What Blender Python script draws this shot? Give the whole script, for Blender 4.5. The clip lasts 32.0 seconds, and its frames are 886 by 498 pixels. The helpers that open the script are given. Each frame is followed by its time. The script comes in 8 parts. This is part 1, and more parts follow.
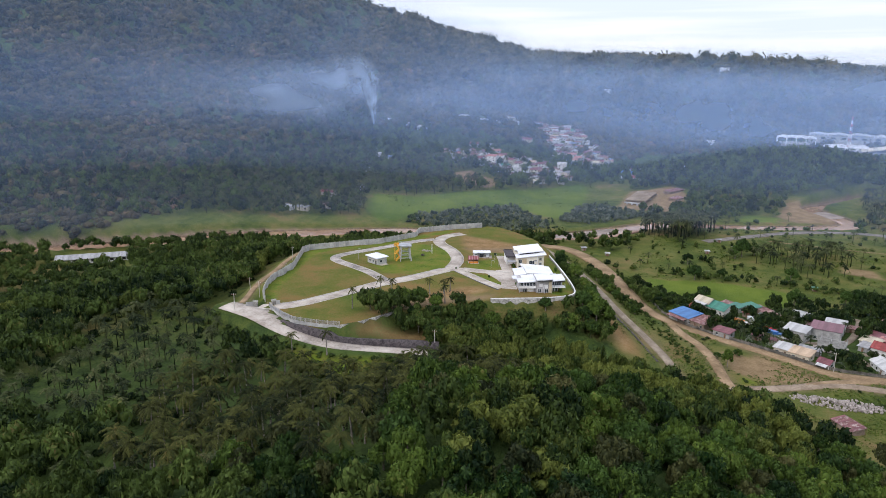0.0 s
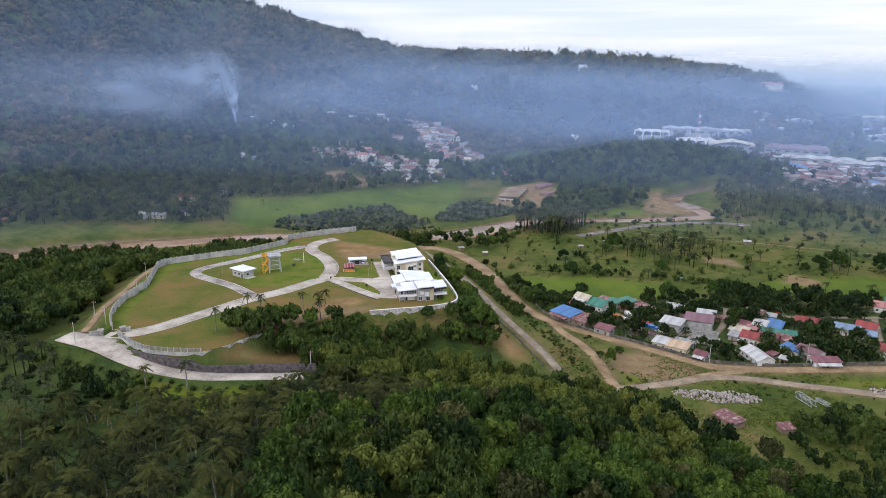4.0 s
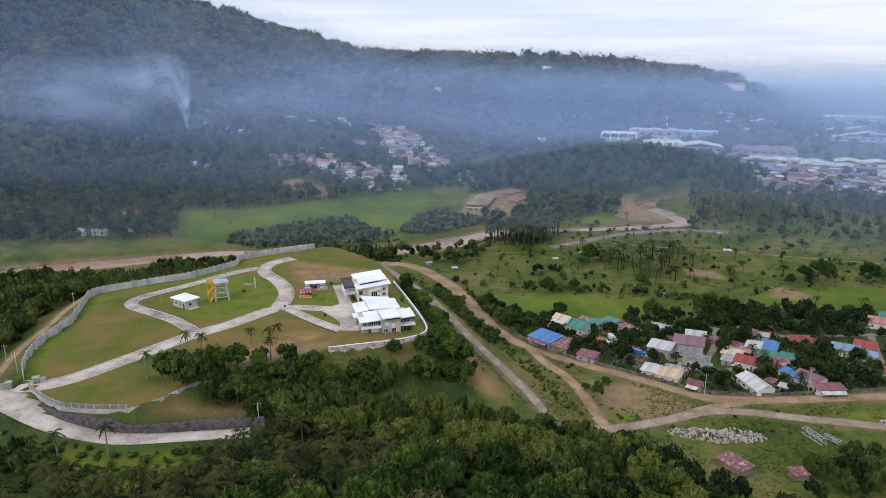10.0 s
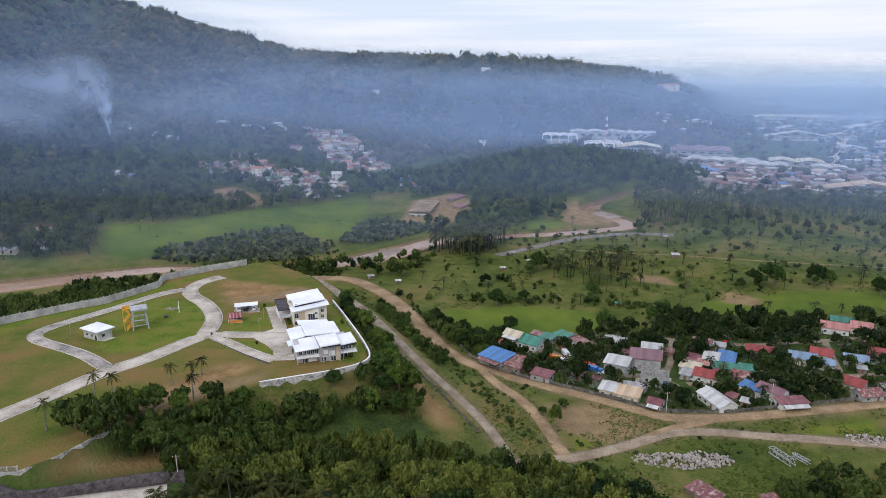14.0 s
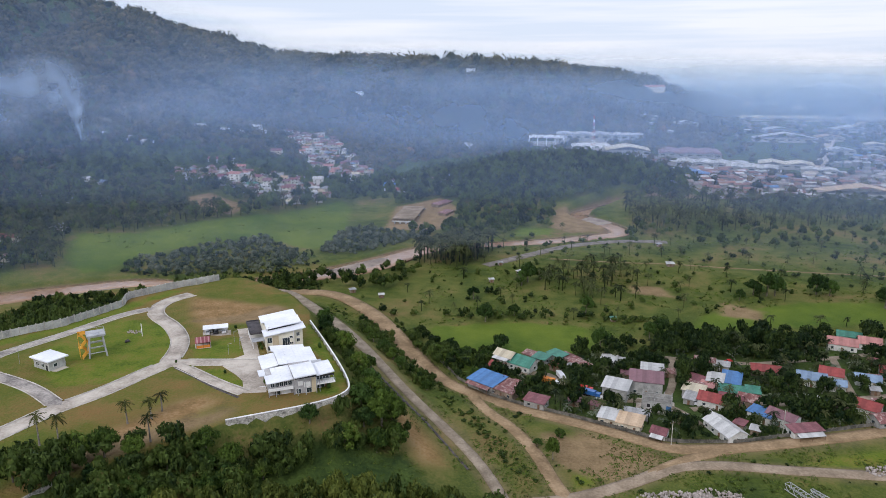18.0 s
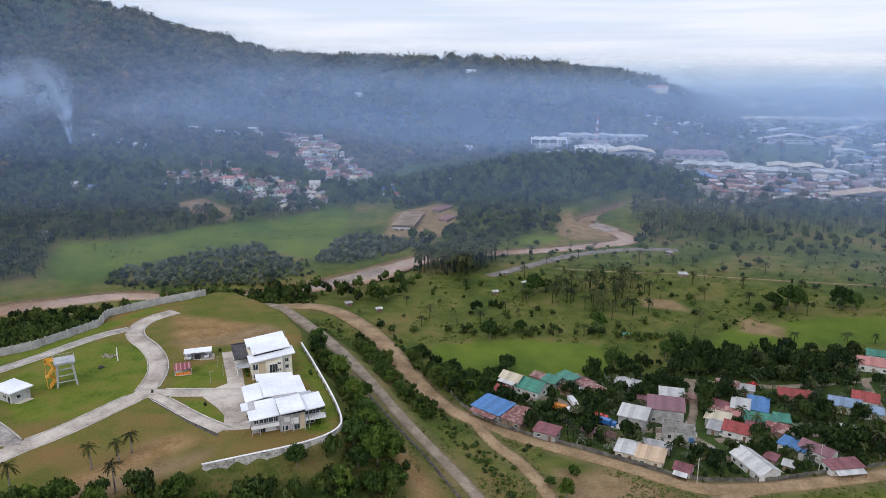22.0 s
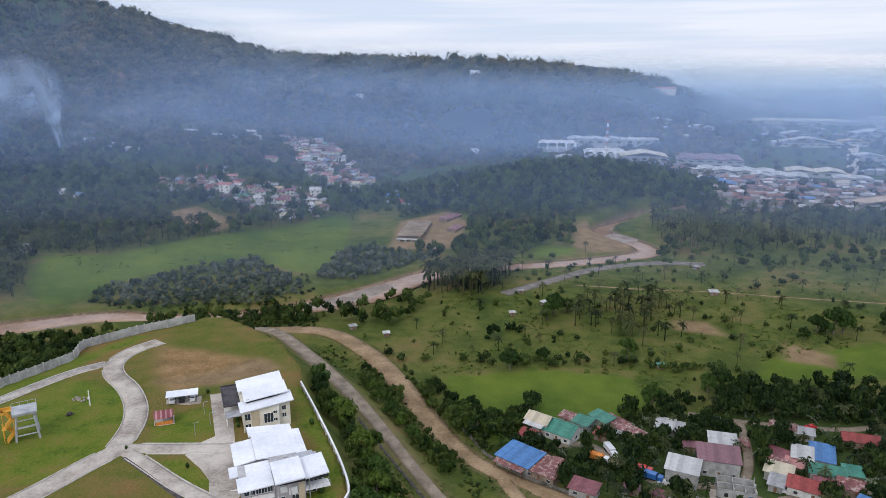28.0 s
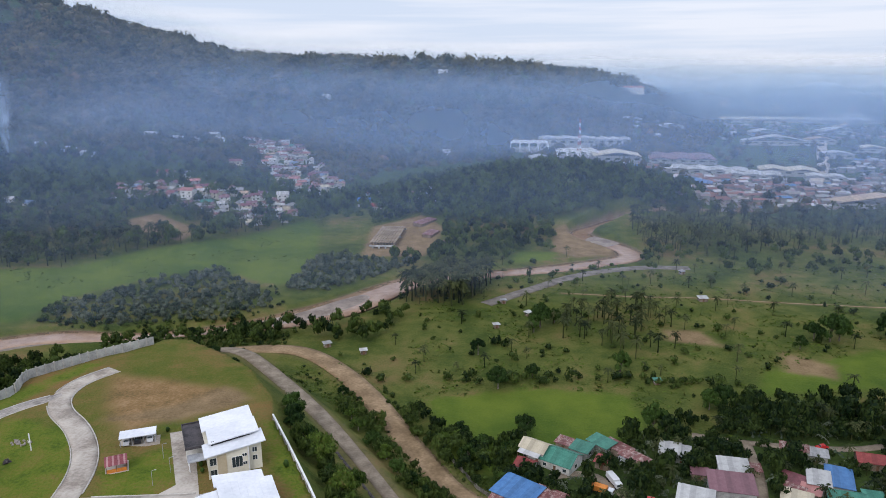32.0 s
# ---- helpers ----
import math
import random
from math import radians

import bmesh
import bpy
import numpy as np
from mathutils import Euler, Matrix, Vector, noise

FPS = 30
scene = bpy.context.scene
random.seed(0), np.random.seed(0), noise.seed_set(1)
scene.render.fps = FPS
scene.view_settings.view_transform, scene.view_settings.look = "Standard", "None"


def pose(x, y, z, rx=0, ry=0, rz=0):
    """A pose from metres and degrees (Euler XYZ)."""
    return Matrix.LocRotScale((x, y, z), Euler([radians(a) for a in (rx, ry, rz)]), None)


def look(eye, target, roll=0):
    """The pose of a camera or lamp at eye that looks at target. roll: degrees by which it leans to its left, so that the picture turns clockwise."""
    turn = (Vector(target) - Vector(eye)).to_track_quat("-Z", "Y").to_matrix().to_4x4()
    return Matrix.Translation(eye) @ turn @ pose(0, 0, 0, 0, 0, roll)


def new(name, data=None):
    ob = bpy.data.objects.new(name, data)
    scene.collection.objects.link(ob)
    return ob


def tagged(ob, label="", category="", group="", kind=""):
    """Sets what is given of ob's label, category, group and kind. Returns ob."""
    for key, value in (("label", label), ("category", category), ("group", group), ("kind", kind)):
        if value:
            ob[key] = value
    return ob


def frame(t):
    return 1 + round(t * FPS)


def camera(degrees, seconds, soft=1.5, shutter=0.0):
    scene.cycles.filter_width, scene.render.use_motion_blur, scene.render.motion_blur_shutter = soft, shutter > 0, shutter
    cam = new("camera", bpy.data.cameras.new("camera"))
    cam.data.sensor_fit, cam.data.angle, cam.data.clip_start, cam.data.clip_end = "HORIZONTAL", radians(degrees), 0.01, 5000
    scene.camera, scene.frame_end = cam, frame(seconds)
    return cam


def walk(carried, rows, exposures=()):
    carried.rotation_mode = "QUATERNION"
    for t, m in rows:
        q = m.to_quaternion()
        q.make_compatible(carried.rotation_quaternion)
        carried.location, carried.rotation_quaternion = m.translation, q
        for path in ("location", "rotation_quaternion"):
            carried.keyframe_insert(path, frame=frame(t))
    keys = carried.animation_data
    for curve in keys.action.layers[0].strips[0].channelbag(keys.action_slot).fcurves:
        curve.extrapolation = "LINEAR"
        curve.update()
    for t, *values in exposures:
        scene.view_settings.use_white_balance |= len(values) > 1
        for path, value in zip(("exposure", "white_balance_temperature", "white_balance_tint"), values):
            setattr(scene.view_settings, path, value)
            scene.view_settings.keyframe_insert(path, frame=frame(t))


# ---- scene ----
cam = camera(64.39, 32.0, soft=0.65)
# seconds, place of the lens in metres, heading to the left, pitch, roll in degrees
PATH = [
    (0, 0.00, 0.00, 126.07, 23.499, -14.651, 0.053),
    (0.5, -0.89, 1.96, 126.00, 21.130, -14.717, 0.078),
    (1, -1.79, 3.94, 125.94, 20.527, -14.773, 0.143),
    (1.5, -2.70, 6.01, 125.90, 19.823, -14.808, 0.176),
    (2, -3.61, 8.21, 125.89, 19.342, -14.852, 0.237),
    (2.5, -4.56, 10.56, 125.90, 16.804, -14.893, 0.307),
    (3, -5.58, 13.00, 125.89, 13.484, -14.898, 0.368),
    (3.5, -6.62, 15.48, 125.88, 12.903, -14.913, 0.360),
    (5.5, -9.93, 25.76, 126.12, 12.903, -14.951, 0.305),
    (6, -10.63, 28.43, 126.24, 12.898, -14.962, 0.278),
    (6.5, -11.29, 31.14, 126.35, 12.919, -14.960, 0.257),
    (7, -11.92, 33.88, 126.42, 12.937, -14.953, 0.229),
    (7.5, -12.53, 36.63, 126.45, 12.558, -14.920, 0.208),
    (8, -13.13, 39.37, 126.46, 11.691, -14.890, 0.189),
    (8.5, -13.76, 42.11, 126.45, 10.685, -14.859, 0.173),
    (9, -14.39, 44.88, 126.41, 10.018, -14.829, 0.181),
    (9.5, -14.99, 47.67, 126.41, 9.991, -14.811, 0.137),
    (10, -15.54, 50.46, 126.41, 9.984, -14.795, 0.119),
    (10.5, -16.07, 53.27, 126.41, 9.991, -14.766, 0.086),
    (11, -16.55, 56.07, 126.37, 9.765, -14.752, 0.082),
    (11.5, -17.02, 58.86, 126.33, 9.104, -14.735, 0.068),
    (12, -17.49, 61.63, 126.31, 8.240, -14.690, 0.044),
    (12.5, -17.94, 64.41, 126.30, 7.390, -14.677, 0.072),
    (13, -18.37, 67.21, 126.29, 6.576, -14.666, 0.026),
    (13.5, -18.81, 70.01, 126.30, 5.788, -14.656, 0.029),
    (14, -19.24, 72.81, 126.35, 5.165, -14.650, -0.026),
    (14.5, -19.64, 75.60, 126.43, 4.750, -14.628, 0.003),
    (16.5, -20.73, 86.59, 126.67, 3.896, -14.597, -0.021),
    (17, -20.97, 89.39, 126.75, 3.886, -14.580, -0.022),
    (17.5, -21.21, 92.20, 126.81, 3.903, -14.587, -0.037),
    (18, -21.44, 95.00, 126.84, 3.911, -14.582, -0.043),
    (18.5, -21.64, 97.85, 126.83, 3.917, -14.563, -0.068),
    (19, -21.84, 100.73, 126.82, 3.915, -14.552, -0.088),
    (19.5, -22.05, 103.62, 126.80, 3.905, -14.546, -0.102),
    (20, -22.30, 106.49, 126.81, 3.922, -14.541, -0.093),
    (20.5, -22.58, 109.35, 126.81, 3.914, -14.541, -0.109),
    (21, -22.91, 112.19, 126.83, 3.902, -14.544, -0.136),
    (21.5, -23.28, 115.04, 126.87, 3.910, -14.541, -0.120),
    (22, -23.71, 117.88, 126.89, 3.911, -14.545, -0.121),
    (22.5, -24.21, 120.70, 126.93, 3.905, -14.549, -0.119),
    (23, -24.76, 123.49, 126.94, 3.888, -14.548, -0.134),
    (23.5, -25.36, 126.27, 126.94, 3.877, -14.542, -0.142),
    (24, -26.02, 129.08, 126.95, 3.866, -14.537, -0.115),
    (24.5, -26.73, 131.90, 126.97, 3.870, -14.538, -0.069),
    (25, -27.47, 134.70, 127.00, 3.867, -14.548, -0.080),
    (25.5, -28.22, 137.48, 127.01, 3.867, -14.541, -0.082),
    (27.5, -31.70, 148.58, 126.95, 3.910, -14.478, -0.060),
    (28, -32.53, 151.29, 126.92, 3.914, -14.475, -0.077),
    (28.5, -33.35, 154.01, 126.87, 3.946, -14.468, -0.111),
    (29, -34.17, 156.73, 126.80, 3.950, -14.478, -0.123),
    (29.5, -34.97, 159.48, 126.72, 3.969, -14.480, -0.161),
    (30, -35.79, 162.25, 126.64, 3.653, -14.496, -0.183),
    (30.5, -36.66, 165.02, 126.56, 3.015, -14.511, -0.227),
    (31, -37.57, 167.76, 126.44, 2.378, -14.503, -0.218),
    (31.5, -38.49, 170.48, 126.30, 1.791, -14.505, -0.255),
    (32, -39.42, 173.17, 126.14, 1.217, -14.497, -0.224),
]


def flight(x, y, z, yaw, pitch, roll):
    a, b = radians(yaw), radians(pitch)
    ahead = Vector((-math.sin(a) * math.cos(b), math.cos(a) * math.cos(b), math.sin(b)))
    return look(Vector((x, y, z)), Vector((x, y, z)) + 10 * ahead, roll)


walk(cam, [(t, flight(*r)) for t, *r in PATH], [(0.0, 0.68, 6100, 16), (9.0, 0.50, 6100, 15), (20.0, 0.46, 6100, 14.5), (32.0, 0.36, 6000, 14)])

# ---- light and sky ----
SUN_AT = (radians(38), radians(205))
world = bpy.data.worlds.new("sky")
scene.world = world
world.use_nodes = True
wn, wl = world.node_tree.nodes, world.node_tree.links
wn.clear()
w_out, w_bg = wn.new("ShaderNodeOutputWorld"), wn.new("ShaderNodeBackground")
w_sky, w_mix = wn.new("ShaderNodeTexSky"), wn.new("ShaderNodeMix")
w_sky.sky_type, w_sky.sun_disc = "NISHITA", False
w_sky.sun_elevation, w_sky.sun_rotation = SUN_AT
w_sky.air_density, w_sky.dust_density = 1.0, 1.5
w_scale = wn.new("ShaderNodeVectorMath")
w_scale.operation = "SCALE"
w_scale.inputs["Scale"].default_value = 0.10
wl.new(w_sky.outputs[0], w_scale.inputs[0])
w_co, w_map, w_noise = wn.new("ShaderNodeTexCoord"), wn.new("ShaderNodeMapping"), wn.new("ShaderNodeTexNoise")
w_map.inputs["Scale"].default_value = (1.6, 1.6, 34)
w_noise.inputs["Scale"].default_value, w_noise.inputs["Detail"].default_value = 1.7, 5
wl.new(w_co.outputs["Generated"], w_map.inputs[0])
wl.new(w_map.outputs[0], w_noise.inputs["Vector"])
w_ramp = wn.new("ShaderNodeValToRGB")
w_ramp.color_ramp.elements[0].position, w_ramp.color_ramp.elements[0].color = 0.36, (0.88, 0.97, 1.08, 1)
w_ramp.color_ramp.elements[1].position, w_ramp.color_ramp.elements[1].color = 0.58, (1.10, 1.12, 1.15, 1)
wl.new(w_noise.outputs["Fac"], w_ramp.inputs[0])
w_mix.data_type = "RGBA"
w_sep, w_high = wn.new("ShaderNodeSeparateXYZ"), wn.new("ShaderNodeMapRange")
wl.new(w_co.outputs["Generated"], w_sep.inputs[0])
wl.new(w_sep.outputs["Z"], w_high.inputs["Value"])
w_high.inputs["From Min"].default_value, w_high.inputs["From Max"].default_value = 0.30, 0.75
w_high.inputs["To Min"].default_value, w_high.inputs["To Max"].default_value = 0.90, 0.84
wl.new(w_high.outputs[0], w_mix.inputs["Factor"])
wl.new(w_scale.outputs[0], w_mix.inputs["A"])
wl.new(w_ramp.outputs[0], w_mix.inputs["B"])
w_over, w_lift = wn.new("ShaderNodeMapRange"), wn.new("ShaderNodeVectorMath")
w_over.inputs["From Min"].default_value, w_over.inputs["From Max"].default_value = 0.16, 0.85
w_over.inputs["To Min"].default_value, w_over.inputs["To Max"].default_value = 1.0, 1.40
wl.new(w_sep.outputs["Z"], w_over.inputs["Value"])
w_lift.operation = "SCALE"
wl.new(w_mix.outputs["Result"], w_lift.inputs[0])
wl.new(w_over.outputs[0], w_lift.inputs["Scale"])
wl.new(w_lift.outputs[0], w_bg.inputs["Color"])
w_bg.inputs["Strength"].default_value = 0.64
wl.new(w_bg.outputs[0], w_out.inputs[0])
sun = new("sun", bpy.data.lights.new("sun", "SUN"))
sun.data.energy, sun.data.angle, sun.data.color = 1.0, radians(22), (1.0, 0.92, 0.82)
sun.matrix_world = look((0, 0, 400), (400 * math.cos(SUN_AT[0]) * -math.sin(SUN_AT[1]), 400 * math.cos(SUN_AT[0]) * -math.cos(SUN_AT[1]), 400 - 400 * math.sin(SUN_AT[0])))
scene.view_settings.exposure = 0.0

# ---- materials ----


def material(name, dark, light, scale=0.5, rough=0.85, fine=6.0, bump=0.15, metal=0.0, vary=0.0, spec=0.3, third=None):
    """A surface whose colour drifts between two tones at two scales, with fine relief."""
    m = bpy.data.materials.new(name)
    m.use_nodes = True
    n, l = m.node_tree.nodes, m.node_tree.links
    p = n["Principled BSDF"]
    geo = n.new("ShaderNodeNewGeometry")
    a, b = n.new("ShaderNodeTexNoise"), n.new("ShaderNodeTexNoise")
    for node, s, d in ((a, scale, 4), (b, scale * fine, 3)):
        node.inputs["Scale"].default_value, node.inputs["Detail"].default_value = s, d
        l.new(geo.outputs["Position"], node.inputs["Vector"])
    add = n.new("ShaderNodeMath")
    add.operation = "MULTIPLY_ADD"
    add.inputs[1].default_value = 0.45
    l.new(b.outputs["Fac"], add.inputs[0])
    l.new(a.outputs["Fac"], add.inputs[2])
    ramp = n.new("ShaderNodeValToRGB")
    e = ramp.color_ramp.elements
    e[0].position, e[0].color = 0.52, (*dark, 1)
    e[1].position, e[1].color = 0.92, (*light, 1)
    if third:
        t = e.new(0.72)
        t.color = (*third, 1)
    l.new(add.outputs[0], ramp.inputs[0])
    colour = ramp.outputs[0]
    if vary:
        info, hsv, sub = n.new("ShaderNodeObjectInfo"), n.new("ShaderNodeHueSaturation"), n.new("ShaderNodeMapRange")
        sub.inputs["To Min"].default_value, sub.inputs["To Max"].default_value = 1 - vary, 1 + vary
        l.new(info.outputs["Random"], sub.inputs["Value"])
        l.new(sub.outputs[0], hsv.inputs["Value"])
        l.new(colour, hsv.inputs["Color"])
        colour = hsv.outputs[0]
    l.new(colour, p.inputs["Base Color"])
    p.inputs["Roughness"].default_value, p.inputs["Metallic"].default_value = rough, metal
    p.inputs["Specular IOR Level"].default_value = spec
    if bump:
        bm = n.new("ShaderNodeBump")
        bm.inputs["Strength"].default_value, bm.inputs["Distance"].default_value = bump, 0.1
        l.new(b.outputs["Fac"], bm.inputs["Height"])
        l.new(bm.outputs[0], p.inputs["Normal"])
    return m


def foliage(name, dark, light, dry=None, tint=True, rough=0.6):
    """Leaves: the tone goes by tree, by leaf and by a drift over the land."""
    m = bpy.data.materials.new(name)
    m.use_nodes = True
    n, l = m.node_tree.nodes, m.node_tree.links
    p = n["Principled BSDF"]
    geo = n.new("ShaderNodeNewGeometry")
    info = n.new("ShaderNodeAttribute" if tint else "ShaderNodeObjectInfo")
    if tint:
        info.attribute_name = "tint"
    whole = info.outputs["Fac"] if tint else info.outputs["Random"]
    noise_n = n.new("ShaderNodeTexNoise")
    noise_n.inputs["Scale"].default_value, noise_n.inputs["Detail"].default_value = 0.7, 3
    l.new(geo.outputs["Position"], noise_n.inputs["Vector"])
    x = n.new("ShaderNodeMath")
    x.operation = "MULTIPLY_ADD"
    x.inputs[1].default_value = 0.35
    l.new(geo.outputs["Random Per Island"], x.inputs[0])
    y = n.new("ShaderNodeMath")
    y.operation = "MULTIPLY_ADD"
    y.inputs[1].default_value = 0.55
    l.new(whole, y.inputs[0])
    l.new(x.outputs[0], y.inputs[2])
    z = n.new("ShaderNodeMath")
    z.operation = "MULTIPLY_ADD"
    z.inputs[1].default_value, z.inputs[2].default_value = 0.5, -0.25
    l.new(noise_n.outputs["Fac"], z.inputs[0])
    l.new(z.outputs[0], x.inputs[2])
    ramp = n.new("ShaderNodeValToRGB")
    e = ramp.color_ramp.elements
    e[0].position, e[0].color = 0.16, (*dark, 1)
    e[1].position, e[1].color = 0.80, (*light, 1)
    if dry:
        d = e.new(0.93)
        d.color = (*dry, 1)
    l.new(y.outputs[0], ramp.inputs[0])
    l.new(ramp.outputs[0], p.inputs["Base Color"])
    p.inputs["Roughness"].default_value, p.inputs["Specular IOR Level"].default_value = rough, 0.12
    tr, mix = n.new("ShaderNodeBsdfTranslucent"), n.new("ShaderNodeMixShader")
    l.new(ramp.outputs[0], tr.inputs["Color"])
    mix.inputs[0].default_value = 0.22
    l.new(p.outputs[0], mix.inputs[1])
    l.new(tr.outputs[0], mix.inputs[2])
    l.new(mix.outputs[0], n["Material Output"].inputs["Surface"])
    return m


def plain(name, colour, rough=0.6, metal=0.0, spec=0.4):
    m = bpy.data.materials.new(name)
    m.use_nodes = True
    p = m.node_tree.nodes["Principled BSDF"]
    p.inputs["Base Color"].default_value = (*colour, 1)
    p.inputs["Roughness"].default_value, p.inputs["Metallic"].default_value = rough, metal
    p.inputs["Specular IOR Level"].default_value = spec
    return m


M_CONC = material("concrete_road", (0.24, 0.205, 0.17), (0.50, 0.45, 0.39), 0.14, 0.9, 9, 0.15, third=(0.39, 0.345, 0.295))
M_ASPH = material("grey_gravel_road", (0.10, 0.088, 0.078), (0.22, 0.195, 0.170), 0.2, 0.95, 8, 0.2)
M_DIRT = material("dirt_road", (0.16, 0.108, 0.058), (0.33, 0.235, 0.140), 0.12, 0.95, 8, 0.25, third=(0.24, 0.165, 0.092))
M_WORN = material("worn_asphalt", (0.15, 0.135, 0.125), (0.44, 0.40, 0.36), 0.16, 0.9, 8, 0.2, third=(0.30, 0.27, 0.245))
M_TRACK = material("gravel_track", (0.14, 0.11, 0.08), (0.29, 0.24, 0.18), 0.22, 0.95, 7, 0.25, third=(0.21, 0.17, 0.125))
M_PALE = material("pale_gravel", (0.165, 0.125, 0.085), (0.32, 0.255, 0.185), 0.15, 0.95, 8, 0.2, third=(0.24, 0.185, 0.13))
M_SILT = material("river_silt", (0.15, 0.12, 0.10), (0.30, 0.25, 0.21), 0.09, 0.9, 8, 0.2)
M_KERB = material("kerb", (0.30, 0.28, 0.25), (0.55, 0.52, 0.47), 0.5)
M_WALLC = material("concrete_wall", (0.26, 0.26, 0.25), (0.50, 0.50, 0.47), 0.25, 0.9, 6, 0.15, vary=0.06)
M_STONE = material("stained_stone_wall", (0.09, 0.085, 0.075), (0.42, 0.40, 0.36), 0.5, 0.95, 4, 0.5, third=(0.26, 0.25, 0.22))
M_DARKSTONE = material("dark_riprap", (0.028, 0.024, 0.026), (0.11, 0.095, 0.095), 0.8, 0.95, 4, 0.7)
M_ROOFW = material("white_metal_roof", (0.58, 0.60, 0.64), (0.78, 0.79, 0.82), 0.12, 0.5, 9, 0.03, spec=0.4)
M_CREAM = material("cream_render", (0.60, 0.56, 0.45), (0.74, 0.71, 0.60), 0.3, 0.85, 6, 0.05)
M_BEIGE = material("beige_panel", (0.46, 0.38, 0.25), (0.56, 0.48, 0.34), 0.3, 0.85)
M_GREYR = material("grey_render", (0.30, 0.29, 0.29), (0.46, 0.45, 0.45), 0.4, 0.85)
M_WHITE = material("white_paint", (0.62, 0.62, 0.61), (0.80, 0.80, 0.79), 0.3, 0.7, 6, 0.05)
M_DARKROOF = material("dark_membrane", (0.03, 0.028, 0.032), (0.09, 0.08, 0.085), 0.4, 0.8)
M_BLOCK = material("dark_block_wall", (0.045, 0.045, 0.038), (0.20, 0.185, 0.16), 0.4, 0.95, 5, 0.4, third=(0.11, 0.105, 0.09))
M_GLASS = plain("window_glass", (0.03, 0.045, 0.055), 0.08, 0.0, 0.9)
M_DARK = plain("dark_opening", (0.02, 0.02, 0.022), 0.9)
M_STEEL = material("grey_steel", (0.30, 0.31, 0.33), (0.48, 0.49, 0.51), 0.6, 0.5, metal=0.3)
M_YELLOW = material("yellow_paint", (0.55, 0.27, 0.03), (0.72, 0.40, 0.06), 0.8, 0.55)
M_BARK = material("bark", (0.10, 0.085, 0.065), (0.24, 0.21, 0.17), 1.2, 0.95, 4, 0.4)
M_PALMBARK = material("palm_bark", (0.12, 0.105, 0.09), (0.27, 0.245, 0.215), 1.4, 0.95, 4, 0.4)
M_ROCK = material("limestone_boulder", (0.19, 0.165, 0.145), (0.40, 0.355, 0.325), 0.7, 0.9, 5, 0.4, vary=0.15)
M_WATER = plain("sea_water", (0.16, 0.20, 0.22), 0.15, 0.0, 0.6)
M_LEAF = foliage("leaf", (0.009, 0.028, 0.006), (0.108, 0.165, 0.026), (0.165, 0.150, 0.042), tint=False)
M_OLIVE = foliage("olive_leaf", (0.014, 0.022, 0.008), (0.100, 0.105, 0.034), (0.150, 0.120, 0.055), tint=False)
M_LEAFD = foliage("dense_leaf", (0.006, 0.020, 0.006), (0.064, 0.115, 0.022), tint=False)
M_BAMBOO = foliage("bamboo_leaf", (0.024, 0.046, 0.010), (0.165, 0.19, 0.038), (0.19, 0.18, 0.05), tint=False)
M_FROND = foliage("palm_frond", (0.006, 0.012, 0.004), (0.078, 0.084, 0.020), (0.15, 0.115, 0.04), tint=False, rough=0.8)
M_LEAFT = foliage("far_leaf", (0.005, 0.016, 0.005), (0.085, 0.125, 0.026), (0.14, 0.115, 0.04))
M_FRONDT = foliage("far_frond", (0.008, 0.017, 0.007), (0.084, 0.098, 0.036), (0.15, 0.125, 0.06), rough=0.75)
M_BANK = foliage("banana_leaf", (0.024, 0.044, 0.026), (0.165, 0.185, 0.125))
M_HILL = foliage("hill_leaf", (0.008, 0.017, 0.008), (0.118, 0.098, 0.040), (0.25, 0.13, 0.075))
M_GRASS = foliage("rough_grass", (0.034, 0.062, 0.008), (0.100, 0.140, 0.021), (0.160, 0.135, 0.048))

# ---- building blocks ----
RNG = np.random.default_rng(7)


def part(name, bm, mat, parent=None, label="", smooth=False):
    """Links a bmesh as one mesh object, under a thing or a part."""
    me = bpy.data.meshes.new(name)
    bm.to_mesh(me)
    bm.free()
    return placed(name, me, mat, parent, label, smooth)


def placed(name, me, mat=None, parent=None, label="", smooth=False):
    if mat and not me.materials:
        me.materials.append(mat)
    if smooth:
        me.polygons.foreach_set("use_smooth", [True] * len(me.polygons))
    ob = new(name, me)
    if parent:
        ob.parent = parent
    return tagged(ob, label) if label else ob


def soup(name, verts, tris, tint=None):
    """A mesh from arrays of corners and triangles."""
    me = bpy.data.meshes.new(name)
    verts, tris = np.asarray(verts, np.float32), np.asarray(tris, np.int32)
    me.vertices.add(len(verts))
    me.vertices.foreach_set("co", verts.ravel())
    me.loops.add(tris.size)
    me.loops.foreach_set("vertex_index", tris.ravel())
    me.polygons.add(len(tris))
    me.polygons.foreach_set("loop_start", np.arange(0, tris.size, 3, dtype=np.int32))
    me.update(calc_edges=True)
    if tint is not None:
        me.attributes.new("tint", "FLOAT", "POINT").data.foreach_set("value", np.asarray(tint, np.float32))
    return me


def thing(name, x, y, z, turn=0.0, label="", category="", group="", kind=""):
    ob = new(name)
    ob.empty_display_size = 0.5
    ob.matrix_basis = pose(x, y, z, 0, 0, turn)
    return tagged(ob, label, category, group, kind)


